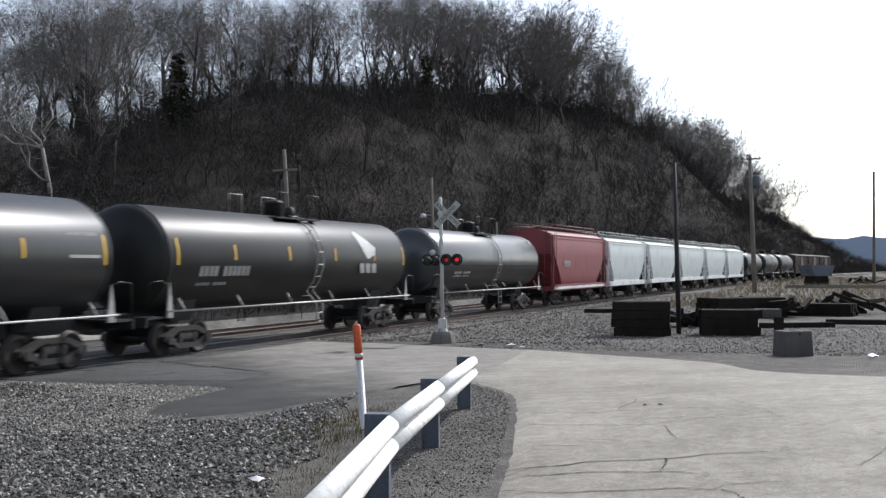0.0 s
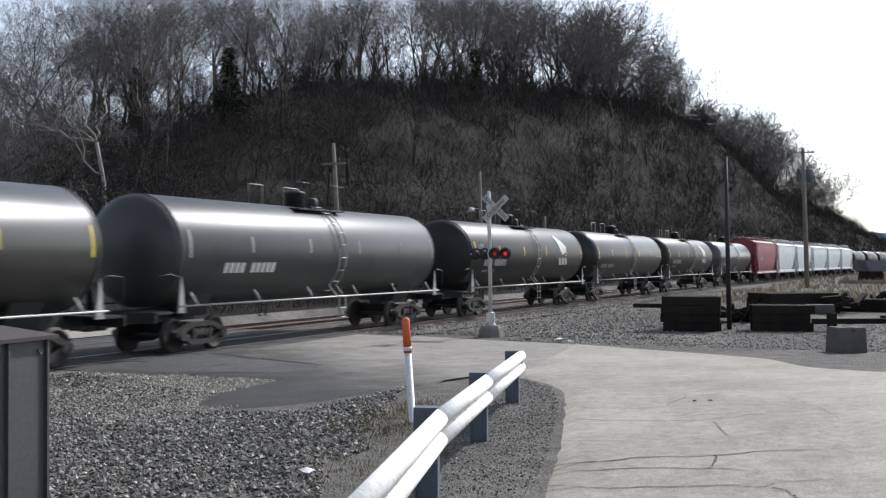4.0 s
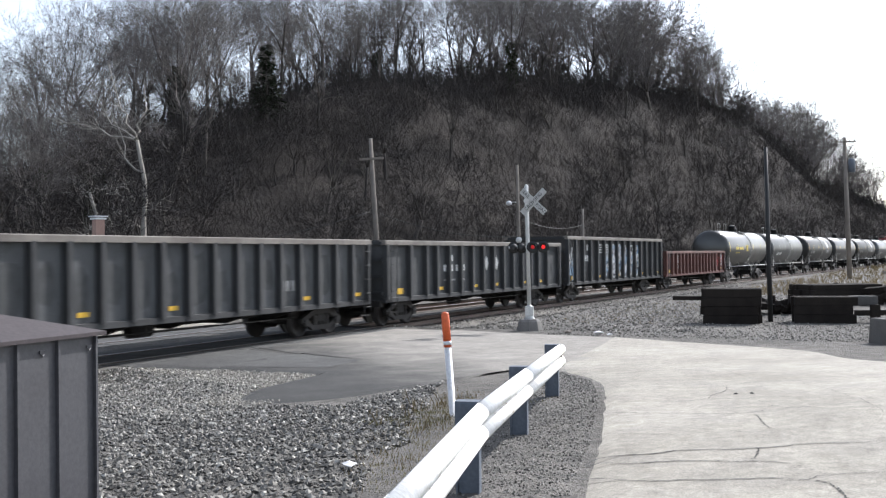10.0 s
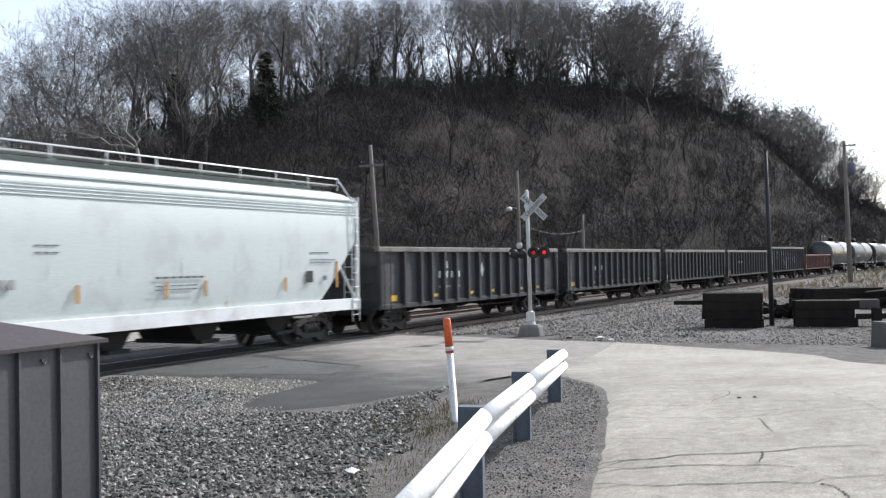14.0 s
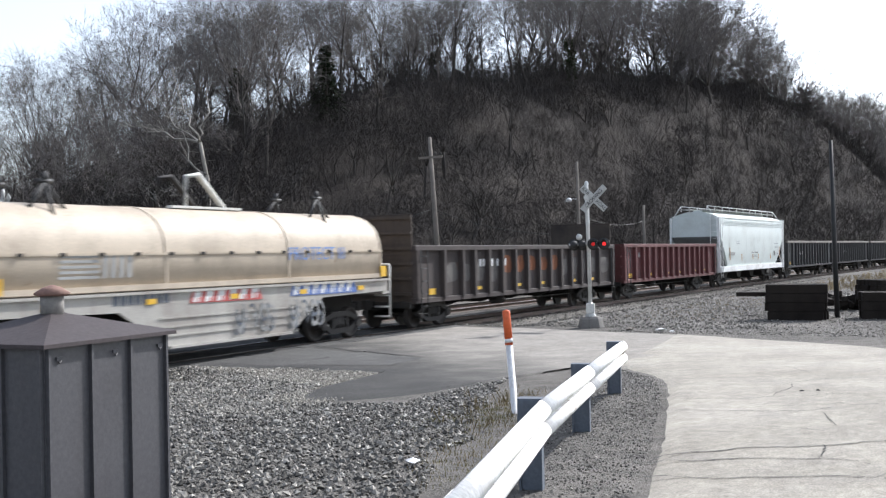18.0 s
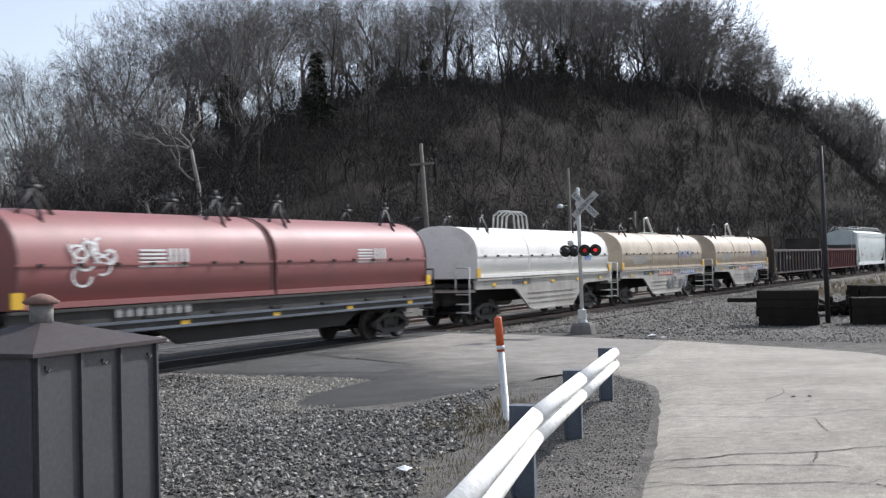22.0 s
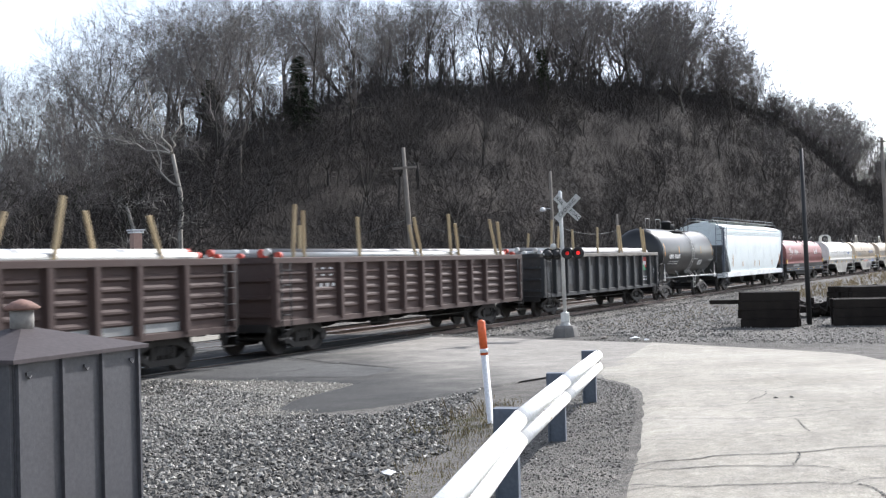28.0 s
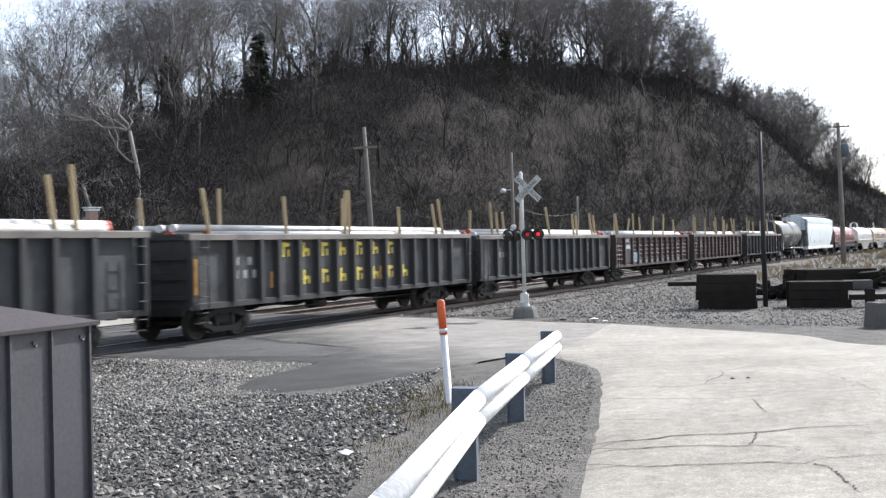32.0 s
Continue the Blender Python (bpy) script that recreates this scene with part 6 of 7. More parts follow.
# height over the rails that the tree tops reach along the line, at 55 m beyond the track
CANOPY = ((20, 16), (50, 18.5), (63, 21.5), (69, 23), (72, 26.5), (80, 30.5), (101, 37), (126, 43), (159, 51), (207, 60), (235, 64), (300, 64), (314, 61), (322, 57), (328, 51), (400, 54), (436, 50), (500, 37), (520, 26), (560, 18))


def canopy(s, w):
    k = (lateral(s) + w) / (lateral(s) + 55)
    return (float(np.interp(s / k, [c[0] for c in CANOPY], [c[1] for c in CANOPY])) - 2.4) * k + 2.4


def woods():
    rng = random.Random(11)

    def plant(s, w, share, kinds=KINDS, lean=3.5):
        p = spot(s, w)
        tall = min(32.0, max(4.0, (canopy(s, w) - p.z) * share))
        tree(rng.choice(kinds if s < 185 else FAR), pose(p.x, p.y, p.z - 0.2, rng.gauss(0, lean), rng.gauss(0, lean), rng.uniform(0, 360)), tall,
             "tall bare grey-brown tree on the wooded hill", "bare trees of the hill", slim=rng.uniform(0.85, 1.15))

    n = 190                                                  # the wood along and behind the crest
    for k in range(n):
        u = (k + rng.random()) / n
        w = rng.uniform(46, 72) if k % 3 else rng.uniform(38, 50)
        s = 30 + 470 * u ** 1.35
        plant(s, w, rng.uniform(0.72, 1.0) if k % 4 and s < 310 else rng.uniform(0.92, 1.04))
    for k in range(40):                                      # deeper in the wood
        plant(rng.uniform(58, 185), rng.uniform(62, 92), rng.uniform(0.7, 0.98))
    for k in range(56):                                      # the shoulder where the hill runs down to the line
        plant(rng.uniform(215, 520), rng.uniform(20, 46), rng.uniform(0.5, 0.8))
    for k in range(150):                                     # trees all over the slope
        s = 38 + 330 * ((k + rng.random()) / 150) ** 1.2
        p = spot(s, rng.uniform(14, 45))
        tree(rng.choice(MID), pose(p.x, p.y, p.z - 0.2, rng.gauss(0, 5), rng.gauss(0, 5), rng.uniform(0, 360)), rng.uniform(5.5, 11) * (0.85 if s < 75 else 1.0),
             "bare tree rooted on the brushy slope", "bare trees of the slope", "small_tree", slim=rng.uniform(0.95, 1.3))
    for k in range(22):                                      # the low wood at the hill's near end
        p = spot(rng.uniform(30, 66), rng.uniform(24, 48))
        tree(rng.choice(KINDS), pose(p.x, p.y, p.z - 0.2, rng.gauss(0, 4), rng.gauss(0, 4), rng.uniform(0, 360)), rng.uniform(7, 11), "bare tree in the low wood", "bare trees of the low wood", "small_tree", slim=rng.uniform(1.0, 1.3))
    for k in range(190):
        s = 25 + 420 * ((k + rng.random()) / 190) ** 1.25
        w = rng.uniform(13, 37) if k % 3 else rng.uniform(34, 55)
        p = spot(s, w)
        tree(rng.choice(SMALL), pose(p.x, p.y, p.z - 0.2, rng.gauss(0, 6), rng.gauss(0, 6), rng.uniform(0, 360)), rng.uniform(3.5, 8.0), "thin bare sapling among brush on the slope", "saplings of the slope", "sapling")


woods()


def hemlock(s, w, tall, seed):
    """A dark evergreen: drooping whorls of needle sprays round a straight trunk."""
    rng = random.Random(seed)
    p = spot(s, w)
    ob = thing("evergreen_tree", "dark evergreen tree among the bare trees", "tree", at=pose(p.x, p.y, p.z - 0.2))
    part("trunk", Geo().tube([(0, 0, 0), (0.05, 0, tall * 0.5), (0, 0, tall)], [0.2, 0.12, 0.02], 7), M_BARK, ob)
    g = Geo()
    for k in range(170):
        z = tall * (0.12 + 0.86 * (k / 170) ** 0.9)
        a, reach = rng.uniform(0, 6.283), (tall - z) * rng.uniform(0.2, 0.34) + 0.25
        for j in range(14):
            f = rng.uniform(0.15, 1)
            c = Vector((math.cos(a) * reach * f, math.sin(a) * reach * f, z - 0.35 * reach * f * f))
            d = Vector((math.cos(a) + rng.gauss(0, 0.7), math.sin(a) + rng.gauss(0, 0.7), rng.gauss(-0.25, 0.3))).normalized()
            side = d.cross(Vector((rng.gauss(0, 0.4), rng.gauss(0, 0.4), 1))).normalized()
            blade(g, c, None, c + d * rng.uniform(0.3, 0.7), side, 0.09)
    part("crown", g, M_NEEDLE, ob, "dark green needle sprays")


hemlock(88, 43, 8.5, 3)
hemlock(92, 46, 7, 4)



def undergrowth(clumps, seed, span, tall, name, label, bias=0.9, each=20):
    """Brush, saplings and briars over the slope, as one tangle of thin stems."""
    rng = np.random.default_rng(seed)
    base = np.array([tuple(spot(15 + 470 * rng.random() ** 1.2, span[0] + (span[1] - span[0]) * rng.random() ** bias)) for _ in range(clumps)])
    far = np.linalg.norm(base[:, :2], axis=1)
    grow = rng.uniform(0.55, 1.25, clumps)
    base, far, grow = (np.repeat(q, each, axis=0) for q in (base, far, grow))
    n = clumps * each
    b = base + rng.normal(0, 1, (n, 3)) * (1.1, 1.1, 0) - (0, 0, 0.2)
    h = (rng.uniform(*tall, n) * grow)[:, None]
    d = rng.normal(0, 0.55, (n, 3)) * (1, 1, 0) + (0, 0, 1)
    d /= np.linalg.norm(d, axis=1)[:, None]
    side = np.cross(d, rng.normal(size=(n, 3)))
    side *= (rng.uniform(0.006, 0.016, n) * (1 + far / 170))[:, None] / np.linalg.norm(side, axis=1)[:, None]
    m1, m2 = b + d * h * 0.4, b + d * h * 0.62
    f1, f2 = (m + (d * 0.8 + rng.normal(0, 0.5, (n, 3))) * h * 0.42 for m in (m1, m2))
    vs = np.stack([b - side, b + side, b + d * h, m1 - side * 0.8, m1 + side * 0.8, f1, m2 - side * 0.7, m2 + side * 0.7, f2], axis=1).reshape(-1, 3)
    me = bpy.data.meshes.new(name)
    me.from_pydata(vs.tolist(), [], np.arange(9 * n).reshape(-1, 3).tolist())
    me.materials.append(M_BRUSH)
    tagged(new(name, me), label, "brush", kind="stuff")


undergrowth(5200, 9, (10.5, 52.5), (0.8, 3.2), "undergrowth", "tangle of bare grey-brown brush on the slope")
undergrowth(2600, 10, (38, 68), (1.6, 6.5), "crest_brush", "bare thicket along the crest of the hill", 1.0)


def sycamore(s, w, tall, limbs, label, seed, thick):
    """A pale old tree with a bare trunk and a few crooked limbs; limbs are (height, sideways, up)."""
    rng = random.Random(seed)
    p = spot(s, w)
    ob = thing("sycamore_tree", label, "tree", at=pose(p.x, p.y, p.z - 0.3, 0, 0, 0))
    bend = [Vector((-0.4 * (k / 8) ** 2 + 0.1 * math.sin(k * 1.4), 0.1 * math.cos(k), tall * k / 8)) for k in range(9)]
    part("trunk", Geo().tube(bend, [thick * (1 - 0.055 * k) for k in range(9)], 10), M_BIRCH, ob)
    crown = Geo()
    for at, dx, dz in limbs:
        q = bend[0].lerp(bend[-1], at) if at < 1 else bend[-1].copy()
        q.x = float(np.interp(q.z, [b.z for b in bend], [b.x for b in bend]))
        end = q + Vector((dx, rng.uniform(-1.2, 1.2), dz))
        r0, pts = thick * 0.45 * min(1.0, math.hypot(dx, dz) / 3.0), []
        for k in range(8):
            u = k / 7
            pts.append(q.lerp(end, u) + Vector((rng.gauss(0, 0.12), rng.gauss(0, 0.12), rng.gauss(0, 0.12) + 0.5 * math.sin(math.pi * u) * (-1 if dz > abs(dx) else 0.3))) * (1 if 0 < k < 7 else 0))
        part("limb", Geo().tube(pts, [r0 * (1 - 0.11 * k) for k in range(8)], 6), M_BIRCH, ob)
        for k in range(15):
            i = rng.randint(2, 6)
            a = pts[i].lerp(pts[i + 1], rng.random())
            d = Vector((rng.gauss(0.25 * dx, 0.7), rng.gauss(0, 0.7), rng.gauss(0.5, 0.5))).normalized() * rng.uniform(0.5, 1.5)
            b = a + d * 0.5 + Vector((rng.gauss(0, 0.1), 0, rng.gauss(0, 0.1)))
            crown.tube([a, b, a + d], [0.022, 0.014, 0.006], 3)
    part("crown", crown, M_BIRCH, ob, "thin crooked twigs")


sycamore(45.5, 20.6, 8.6, ((1.0, -4.4, 1.0), (1.0, -2.8, 3.0), (1.0, -1.3, 4.0), (1.0, 0.5, 3.1), (0.8, -1.6, 3.4), (0.62, -2.2, 0.5), (0.5, 1.3, 1.2), (0.42, -1.8, 1.2)),
         "tall pale-barked bare sycamore with crooked limbs beyond the track", 5, 0.17)
sycamore(45.0, 23.5, 5.2, ((1.0, 1.3, 0.4), (0.9, -1.0, 0.9), (0.7, 1.5, -0.6), (0.6, -0.9, -0.3)), "broken pale-barked dead tree beyond the track", 6, 0.15)


# ---- beside the crossing ----
M_BUCK = worn("weathered_white_sheeting", (0.50, 0.50, 0.48), (0.32, 0.31, 0.29), 0.4, 0.6)
def crossing_signal(s, n, turn):
    base = on_ground(s, n)
    ob = thing("crossing_signal", "silver railway crossing signal mast with crossbuck, bell and red lights", "crossing signal", "crossing signals", pose(base[0], base[1], base[2], 0, -0.8, turn))
    part("foundation", Geo().lathe([(0, 0.42), (0.28, 0.36), (0.36, 0.3)], (0, 0, 0), "z", 8, False), M_CONC, ob)
    part("base_casting", Geo().lathe([(0.34, 0.17), (0.4, 0.17), (0.46, 0.11), (0.75, 0.09), (0.8, 0.07)], (0, 0, 0), "z", 14), M_GALV, ob)
    part("mast", Geo().lathe([(0.3, 0.062), (4.62, 0.062), (4.66, 0.04), (4.68, 0.01)], (0, 0, 0), "z", 14), M_GALV, ob)
    part("junction_box", Geo().box((0.0, -0.02, 0.62), (0.26, 0.26, 0.3)), M_GALV, ob)
    buck = part("crossbuck", Geo().lathe([(-0.03, 0.09), (0.03, 0.09)], (0.0, -0.12, 4.15), "y", 12), M_GALV, ob, "weathered white crossbuck")
    for a in (45, -45):
        b = part("blade", Geo().box((0, 0, 0), (1.04, 0.02, 0.2)), M_BUCK, buck, "", pose(0.22, -0.11 - (0.03 if a > 0 else 0), 4.11, 0, a, 0))
    lettering("CROSSING", 0.155, M_BLACK, buck, 0.22, 4.11, -0.155, "lettering").rotation_euler = (radians(90), radians(-45), 0)
    lettering("RAIL", 0.155, M_BLACK, buck, -0.01, 4.34, -0.1535, "lettering").rotation_euler = (radians(90), radians(45), 0)
    lettering("ROAD", 0.155, M_BLACK, buck, 0.45, 3.88, -0.1535, "lettering").rotation_euler = (radians(90), radians(45), 0)
    part("crossarm", Geo().tube([(-0.62, 0, 2.66), (0.62, 0, 2.66)], 0.035, 8), M_GALV, ob)
    for x, d, lit in ((0.16, -1, None), (0.5, -1, True), (-0.2, 1, False), (-0.46, 1, False)):
        y = d * 0.1
        head = part("lamp_head", Geo().lathe([(y, 0.05), (y, 0.19), (y + 0.02 * d, 0.19), (y + 0.02 * d, 0.12)], (x, 0, 2.66), "y", 24), M_BLACK, ob, "round black background disc")
        part("housing", Geo().lathe([(y, 0.13), (y - 0.16 * d, 0.12), (y - 0.22 * d, 0.04)], (x, 0, 2.66), "y", 14), M_BLACK, head)
        part("lens", Geo().lathe([(y + 0.021 * d, 0.062), (y + 0.04 * d, 0.045), (y + 0.045 * d, 0.01)], (x, 0, 2.66), "y", 16), M_REDLAMP if lit else M_REDDIM if lit is None else M_REDDARK, head, "glowing red lens" if lit else "")
        hood = Geo()
        for k in range(10):
            a0, a1 = math.pi * (k / 10 * 1.2 - 0.1), math.pi * ((k + 1) / 10 * 1.2 - 0.1)
            hood.add([(x + 0.125 * math.cos(a), y + e * d, 2.66 + 0.125 * math.sin(a)) for a, e in ((a0, 0.02), (a1, 0.02), (a1, 0.2), (a0, 0.2))], [(0, 1, 2, 3)], True)
        part("hood", hood, M_BLACK, head)
    part("bell", Geo().lathe([(-0.08, 0.02), (-0.06, 0.1), (0.0, 0.09), (0.03, 0.03)], (-0.28, 0, 2.9), "y", 14), M_GALV, ob)


crossing_signal(32.3, 12.1, -4)
crossing_signal(22.6, 27.6, 150)


def marker_post():
    b = on_ground(12.71, 5.83)
    ob = thing("marker_post", "white plastic marker post with a faded orange top, leaning", "marker post", at=pose(b[0], b[1], b[2] - 0.05, 0, -4.0, 0))
    part("shaft", Geo().lathe([(0, 0.05), (0.0, 0.045), (0.95, 0.045), (0.95, 0.04)], (0, 0, 0), "z", 12), M_WHITE, ob)
    part("orange_sleeve", Geo().lathe([(0.95, 0.052), (1.38, 0.052), (1.4, 0.04), (1.41, 0.01)], (0, 0, 0), "z", 12), M_ORANGE, ob, "faded orange sleeve")
    part("white_band", Geo().lathe([(0.98, 0.0535), (1.03, 0.0535)], (0, 0, 0), "z", 12), M_WHITE, ob)


marker_post()


def guardrail():
    """Corrugated beam on steel posts, running from beside the camera to the crossing."""
    ob = thing("guardrail", "whitewashed steel guardrail on weathered blue-grey posts", "guardrail")
    ends = [(0.6, 1.36), (4.4, 2.43), (8.1, 3.52), (11.2, 4.27), (14.9, 5.18)]
    prof = []
    for k in range(25):
        u = k / 24
        prof.append((0.085 * abs(math.sin(2 * math.pi * u)) ** 0.75 - 0.05, 0.17 - 0.34 * u))
    prof = prof + [(q - 0.006, z) for q, z in reversed(prof)]
    for i in range(4):
        a, b = Vector(on_ground(*ends[i])), Vector(on_ground(*ends[i + 1]))
        d = (b - a)
        d.normalize()
        side = Vector((d.y, -d.x, 0)).normalized()
        g = Geo()
        for p, ext in ((a, -0.15), (b, 0.15)):
            for q, z in prof:
                g.v.append(tuple(p + d * ext + side * (q + 0.09 + (0.004 if ext < 0 else 0)) + Vector((0, 0, 0.58 + z))))
        n = len(prof)
        g.f = [(k, (k + 1) % n, n + (k + 1) % n, n + k) for k in range(n)] + [tuple(range(n)), tuple(range(2 * n - 1, n - 1, -1))]
        g.s = [True] * n + [False] * 2
        beam = part("beam", g, M_WHITERAIL, ob, "whitewashed corrugated beam")
        for q in (-0.08, 0.08):
            for z in (0.66, 0.5):
                p = b + d * q + side * 0.085
                part("bolt", Geo().lathe([(0, 0.018), (0.02, 0.016), (0.026, 0.005)], (p.x, p.y, p.z + z), "z", 8), M_GALV, beam)
    for i in range(5):
        p = Vector(on_ground(*ends[i]))
        run = Vector(on_ground(*ends[min(i + 1, 4)])) - Vector(on_ground(*ends[min(i, 3)]))
        p += Vector((-run.y, run.x, 0)).normalized() * 0.055       # posts stand behind the beam
        ang = math.degrees(math.atan2(run.y, run.x))
        low = 0.25 if i < 2 else 0.0
        post = Geo().box((0, 0, 0.18 - low), (0.19, 0.014, 1.15)).box((-0.09, 0, 0.18 - low), (0.014, 0.11, 1.15)).box((0.09, 0, 0.18 - low), (0.014, 0.11, 1.15))
        part("post", post, M_POST, ob, "blue-grey steel post", pose(p.x, p.y, p.z, 0, 0, ang + 90))
        part("block", Geo().box((0, 0, 0.58 - low), (0.2, 0.14, 0.36)), M_POST, ob, "", pose(p.x, p.y, p.z, 0, 0, ang + 90))
    # bent end of the last beam
    p = Vector(on_ground(14.9, 5.18))
    d = (p - Vector(on_ground(11.2, 4.27))).normalized()
    side = Vector((d.y, -d.x, 0)).normalized()
    g = Geo()
    for ext, out_ in ((0.15, 0.094), (0.2, 0.11), (0.23, 0.06), (0.2, -0.02)):
        for q, z in prof[:25]:
            g.v.append(tuple(p + d * ext + side * (q * 0.6 + out_) + Vector((0, 0, 0.58 + z))))
    g.f = [(r * 25 + k, r * 25 + k + 1, (r + 1) * 25 + k + 1, (r + 1) * 25 + k) for r in range(3) for k in range(24)]
    g.s = [True] * len(g.f)
    part("end_cap", g, M_WHITERAIL, ob, "bent end of the beam")


guardrail()


def vent_house():
    """Brown sheet-metal housing with a hipped roof and a capped vent pipe."""
    a, b = Vector((-3.15, 5.93)), Vector((-2.83, 7.03))
    d = (b - a).normalized()
    ang = math.degrees(math.atan2(d.y, d.x))
    wide = (b - a).length
    z0 = height_at(a.x, a.y)
    top = 1.945
    ob = thing("vent_housing", "brown sheet-metal housing with a hipped roof and a capped vent pipe", "housing", at=pose(a.x, a.y, z0 - 0.02, 0, 0, ang))
    h = top - z0
    deep = 0.94
    part("body", Geo().box((wide / 2, deep / 2, h / 2), (wide, deep, h)), M_BRONZE, ob)
    for k in range(4):
        part("seam", Geo().box((wide * (0.02 + 0.32 * k), -0.012, h / 2), (0.02, 0.028, h)), M_BRONZE, ob)
        part("side_seam", Geo().box((-0.012, deep * (0.02 + 0.32 * k), h / 2), (0.028, 0.02, h)), M_BRONZE, ob)
    o = 0.05
    g = Geo()
    apex = (wide * 0.5, deep * 0.5, h + 0.19)
    g.add([(-o, -o, h), (wide + o, -o, h), (wide + o, deep + o, h), (-o, deep + o, h), (-o, -o, h + 0.025), (wide + o, -o, h + 0.025), (wide + o, deep + o, h + 0.025), (-o, deep + o, h + 0.025), apex],
          [(3, 2, 1, 0), (0, 1, 5, 4), (1, 2, 6, 5), (2, 3, 7, 6), (3, 0, 4, 7), (4, 5, 8), (5, 6, 8), (6, 7, 8), (7, 4, 8)])
    roof = part("roof", g, M_ROOFBROWN, ob, "brown hipped metal roof")
    part("roof_seam", Geo().tube([(wide + o, deep * 0.5, h + 0.03), (wide * 0.5, deep * 0.5, h + 0.192)], 0.013, 5), M_BLACK, roof)
    for x in (0.12, 0.62, wide - 0.08):
        part("hasp", Geo().box((x, -0.006, h - 0.07), (0.05, 0.012, 0.02)).tube([(x - 0.015, -0.008, h - 0.08), (x, -0.01, h - 0.1), (x + 0.015, -0.008, h - 0.08)], 0.004, 5), M_BRONZE, ob)
    pipe = part("vent_pipe", Geo().lathe([(h + 0.15, 0.075), (h + 0.3, 0.075)], (apex[0], apex[1], 0), "z", 16), M_CONC, ob, "grey vent pipe")
    part("vent_cap", Geo().lathe([(h + 0.29, 0.1), (h + 0.305, 0.12), (h + 0.345, 0.06), (h + 0.36, 0.01)], (apex[0], apex[1], 0), "z", 16), M_RUSTCAP, pipe, "rusted cap")


vent_house()


def timber_stack(s, n, long, deep, high, rows, turn=0, label="stack of black creosoted timbers"):
    b = on_ground(s, n)
    ob = thing("timber_stack", label, "timber stack", "stacks of old timbers", pose(b[0], b[1], b[2], 0, 0, turn))
    rng = random.Random(int(s * 10))
    per = max(2, int(deep / 0.25))
    hh = high / rows
    for r in range(rows):
        for k in range(per):
            j = rng.uniform(-0.06, 0.06)
            part("timber", Geo().slab((j, -deep / 2 + (k + 0.5) * deep / per, r * hh), (long + rng.uniform(-0.12, 0.12), deep / per - 0.015, hh - 0.012), 0.012), M_TARP, ob)
    return ob


timber_stack(37.75, 6.72, 1.88, 1.3, 1.2, 4, -14)
timber_stack(38.9, 3.85, 1.95, 1.2, 0.9, 3, -10)
timber_stack(52, 4.6, 3.6, 2.0, 0.95, 4, 18, "low heap of black creosoted timbers")
timber_stack(55, 1.2, 3.2, 1.6, 0.6, 3, -30, "low heap of black creosoted timbers")


def concrete_block():
    b = on_ground(30.3, 1.35)
    ob = thing("concrete_block", "weathered grey concrete footing block", "concrete block", at=pose(b[0], b[1], b[2], 0, 0, 8))
    for x0, x1, z in ((-0.4, -0.03, 0.66), (-0.03, 0.06, 0.56), (0.06, 0.4, 0.66)):
        a, c = x0 * 0.9, x1 * 0.9
        part("block", Geo().prism([(x0, 0), (x1, 0), (c, z - 0.05), (c - 0.02, z), (a + 0.02, z), (a, z - 0.05)], -0.36, 0.36, "y"), M_BLOCK, ob)


concrete_block()


def pole(name, at_s, at_n, tall, r, label, lean=(0, 0), arms=0, base_z=None, turn=0, can=False, mat=None, drop=0.35, wide=1.9):
    b = on_ground(at_s, at_n)
    ob = thing(name, label, "pole", at=pose(b[0], b[1], b[2], lean[0], lean[1], turn))
    part("shaft", Geo().tube([(0, 0, -0.3), (0, 0, tall * 0.5), (0, 0, tall)], [r, r * 0.85, r * 0.65], 10), mat or M_POLEWOOD, ob)
    for k in range(arms):
        z = tall - drop - 0.9 * k
        arm = part("crossarm", Geo().box((0, -r, z), (wide if k == 0 else 1.2, 0.1, 0.12)), mat or M_POLEWOOD, ob)
        for x in (-0.42 * wide, -0.21 * wide, 0.21 * wide, 0.42 * wide):
            part("insulator", Geo().lathe([(z + 0.06, 0.03), (z + 0.2, 0.045), (z + 0.24, 0.02)], (x * (1 if k == 0 else 0.6), -r, 0), "z", 8), M_BLACK, arm)
    if can:
        part("transformer", Geo().lathe([(tall - 3.0, 0.3), (tall - 1.9, 0.3), (tall - 1.8, 0.2)], (r + 0.32, 0, 0), "z", 14), M_POST, ob)
    return ob


pole("steel_pole", 38.8, 5.58, 6.1, 0.09, "thin dark pole standing by the timber stack", (0, -1.0), mat=M_BLACK)
pole("utility_pole", 52.7, 28.6, 9.0, 0.16, "weathered wooden utility pole with a crossarm", (0, -3.0), 1, drop=1.15, wide=1.35)
pole("utility_pole", 56.2, 21.6, 7.6, 0.12, "thin wooden pole with a small lamp", (0, -0.8), 0)
pole("utility_pole", 71.5, 22.8, 5.7, 0.12, "short wooden pole beyond the track", (0, 0), 0)
pole("utility_pole", 99.8, 7.65, 12.3, 0.22, "tall dark utility pole with crossarm and transformer", (0, -1.5), 1, can=True)
pole("utility_pole", 150, -3.4, 14.5, 0.2, "tall dark utility pole in the lot", (0, 0.5), 0)


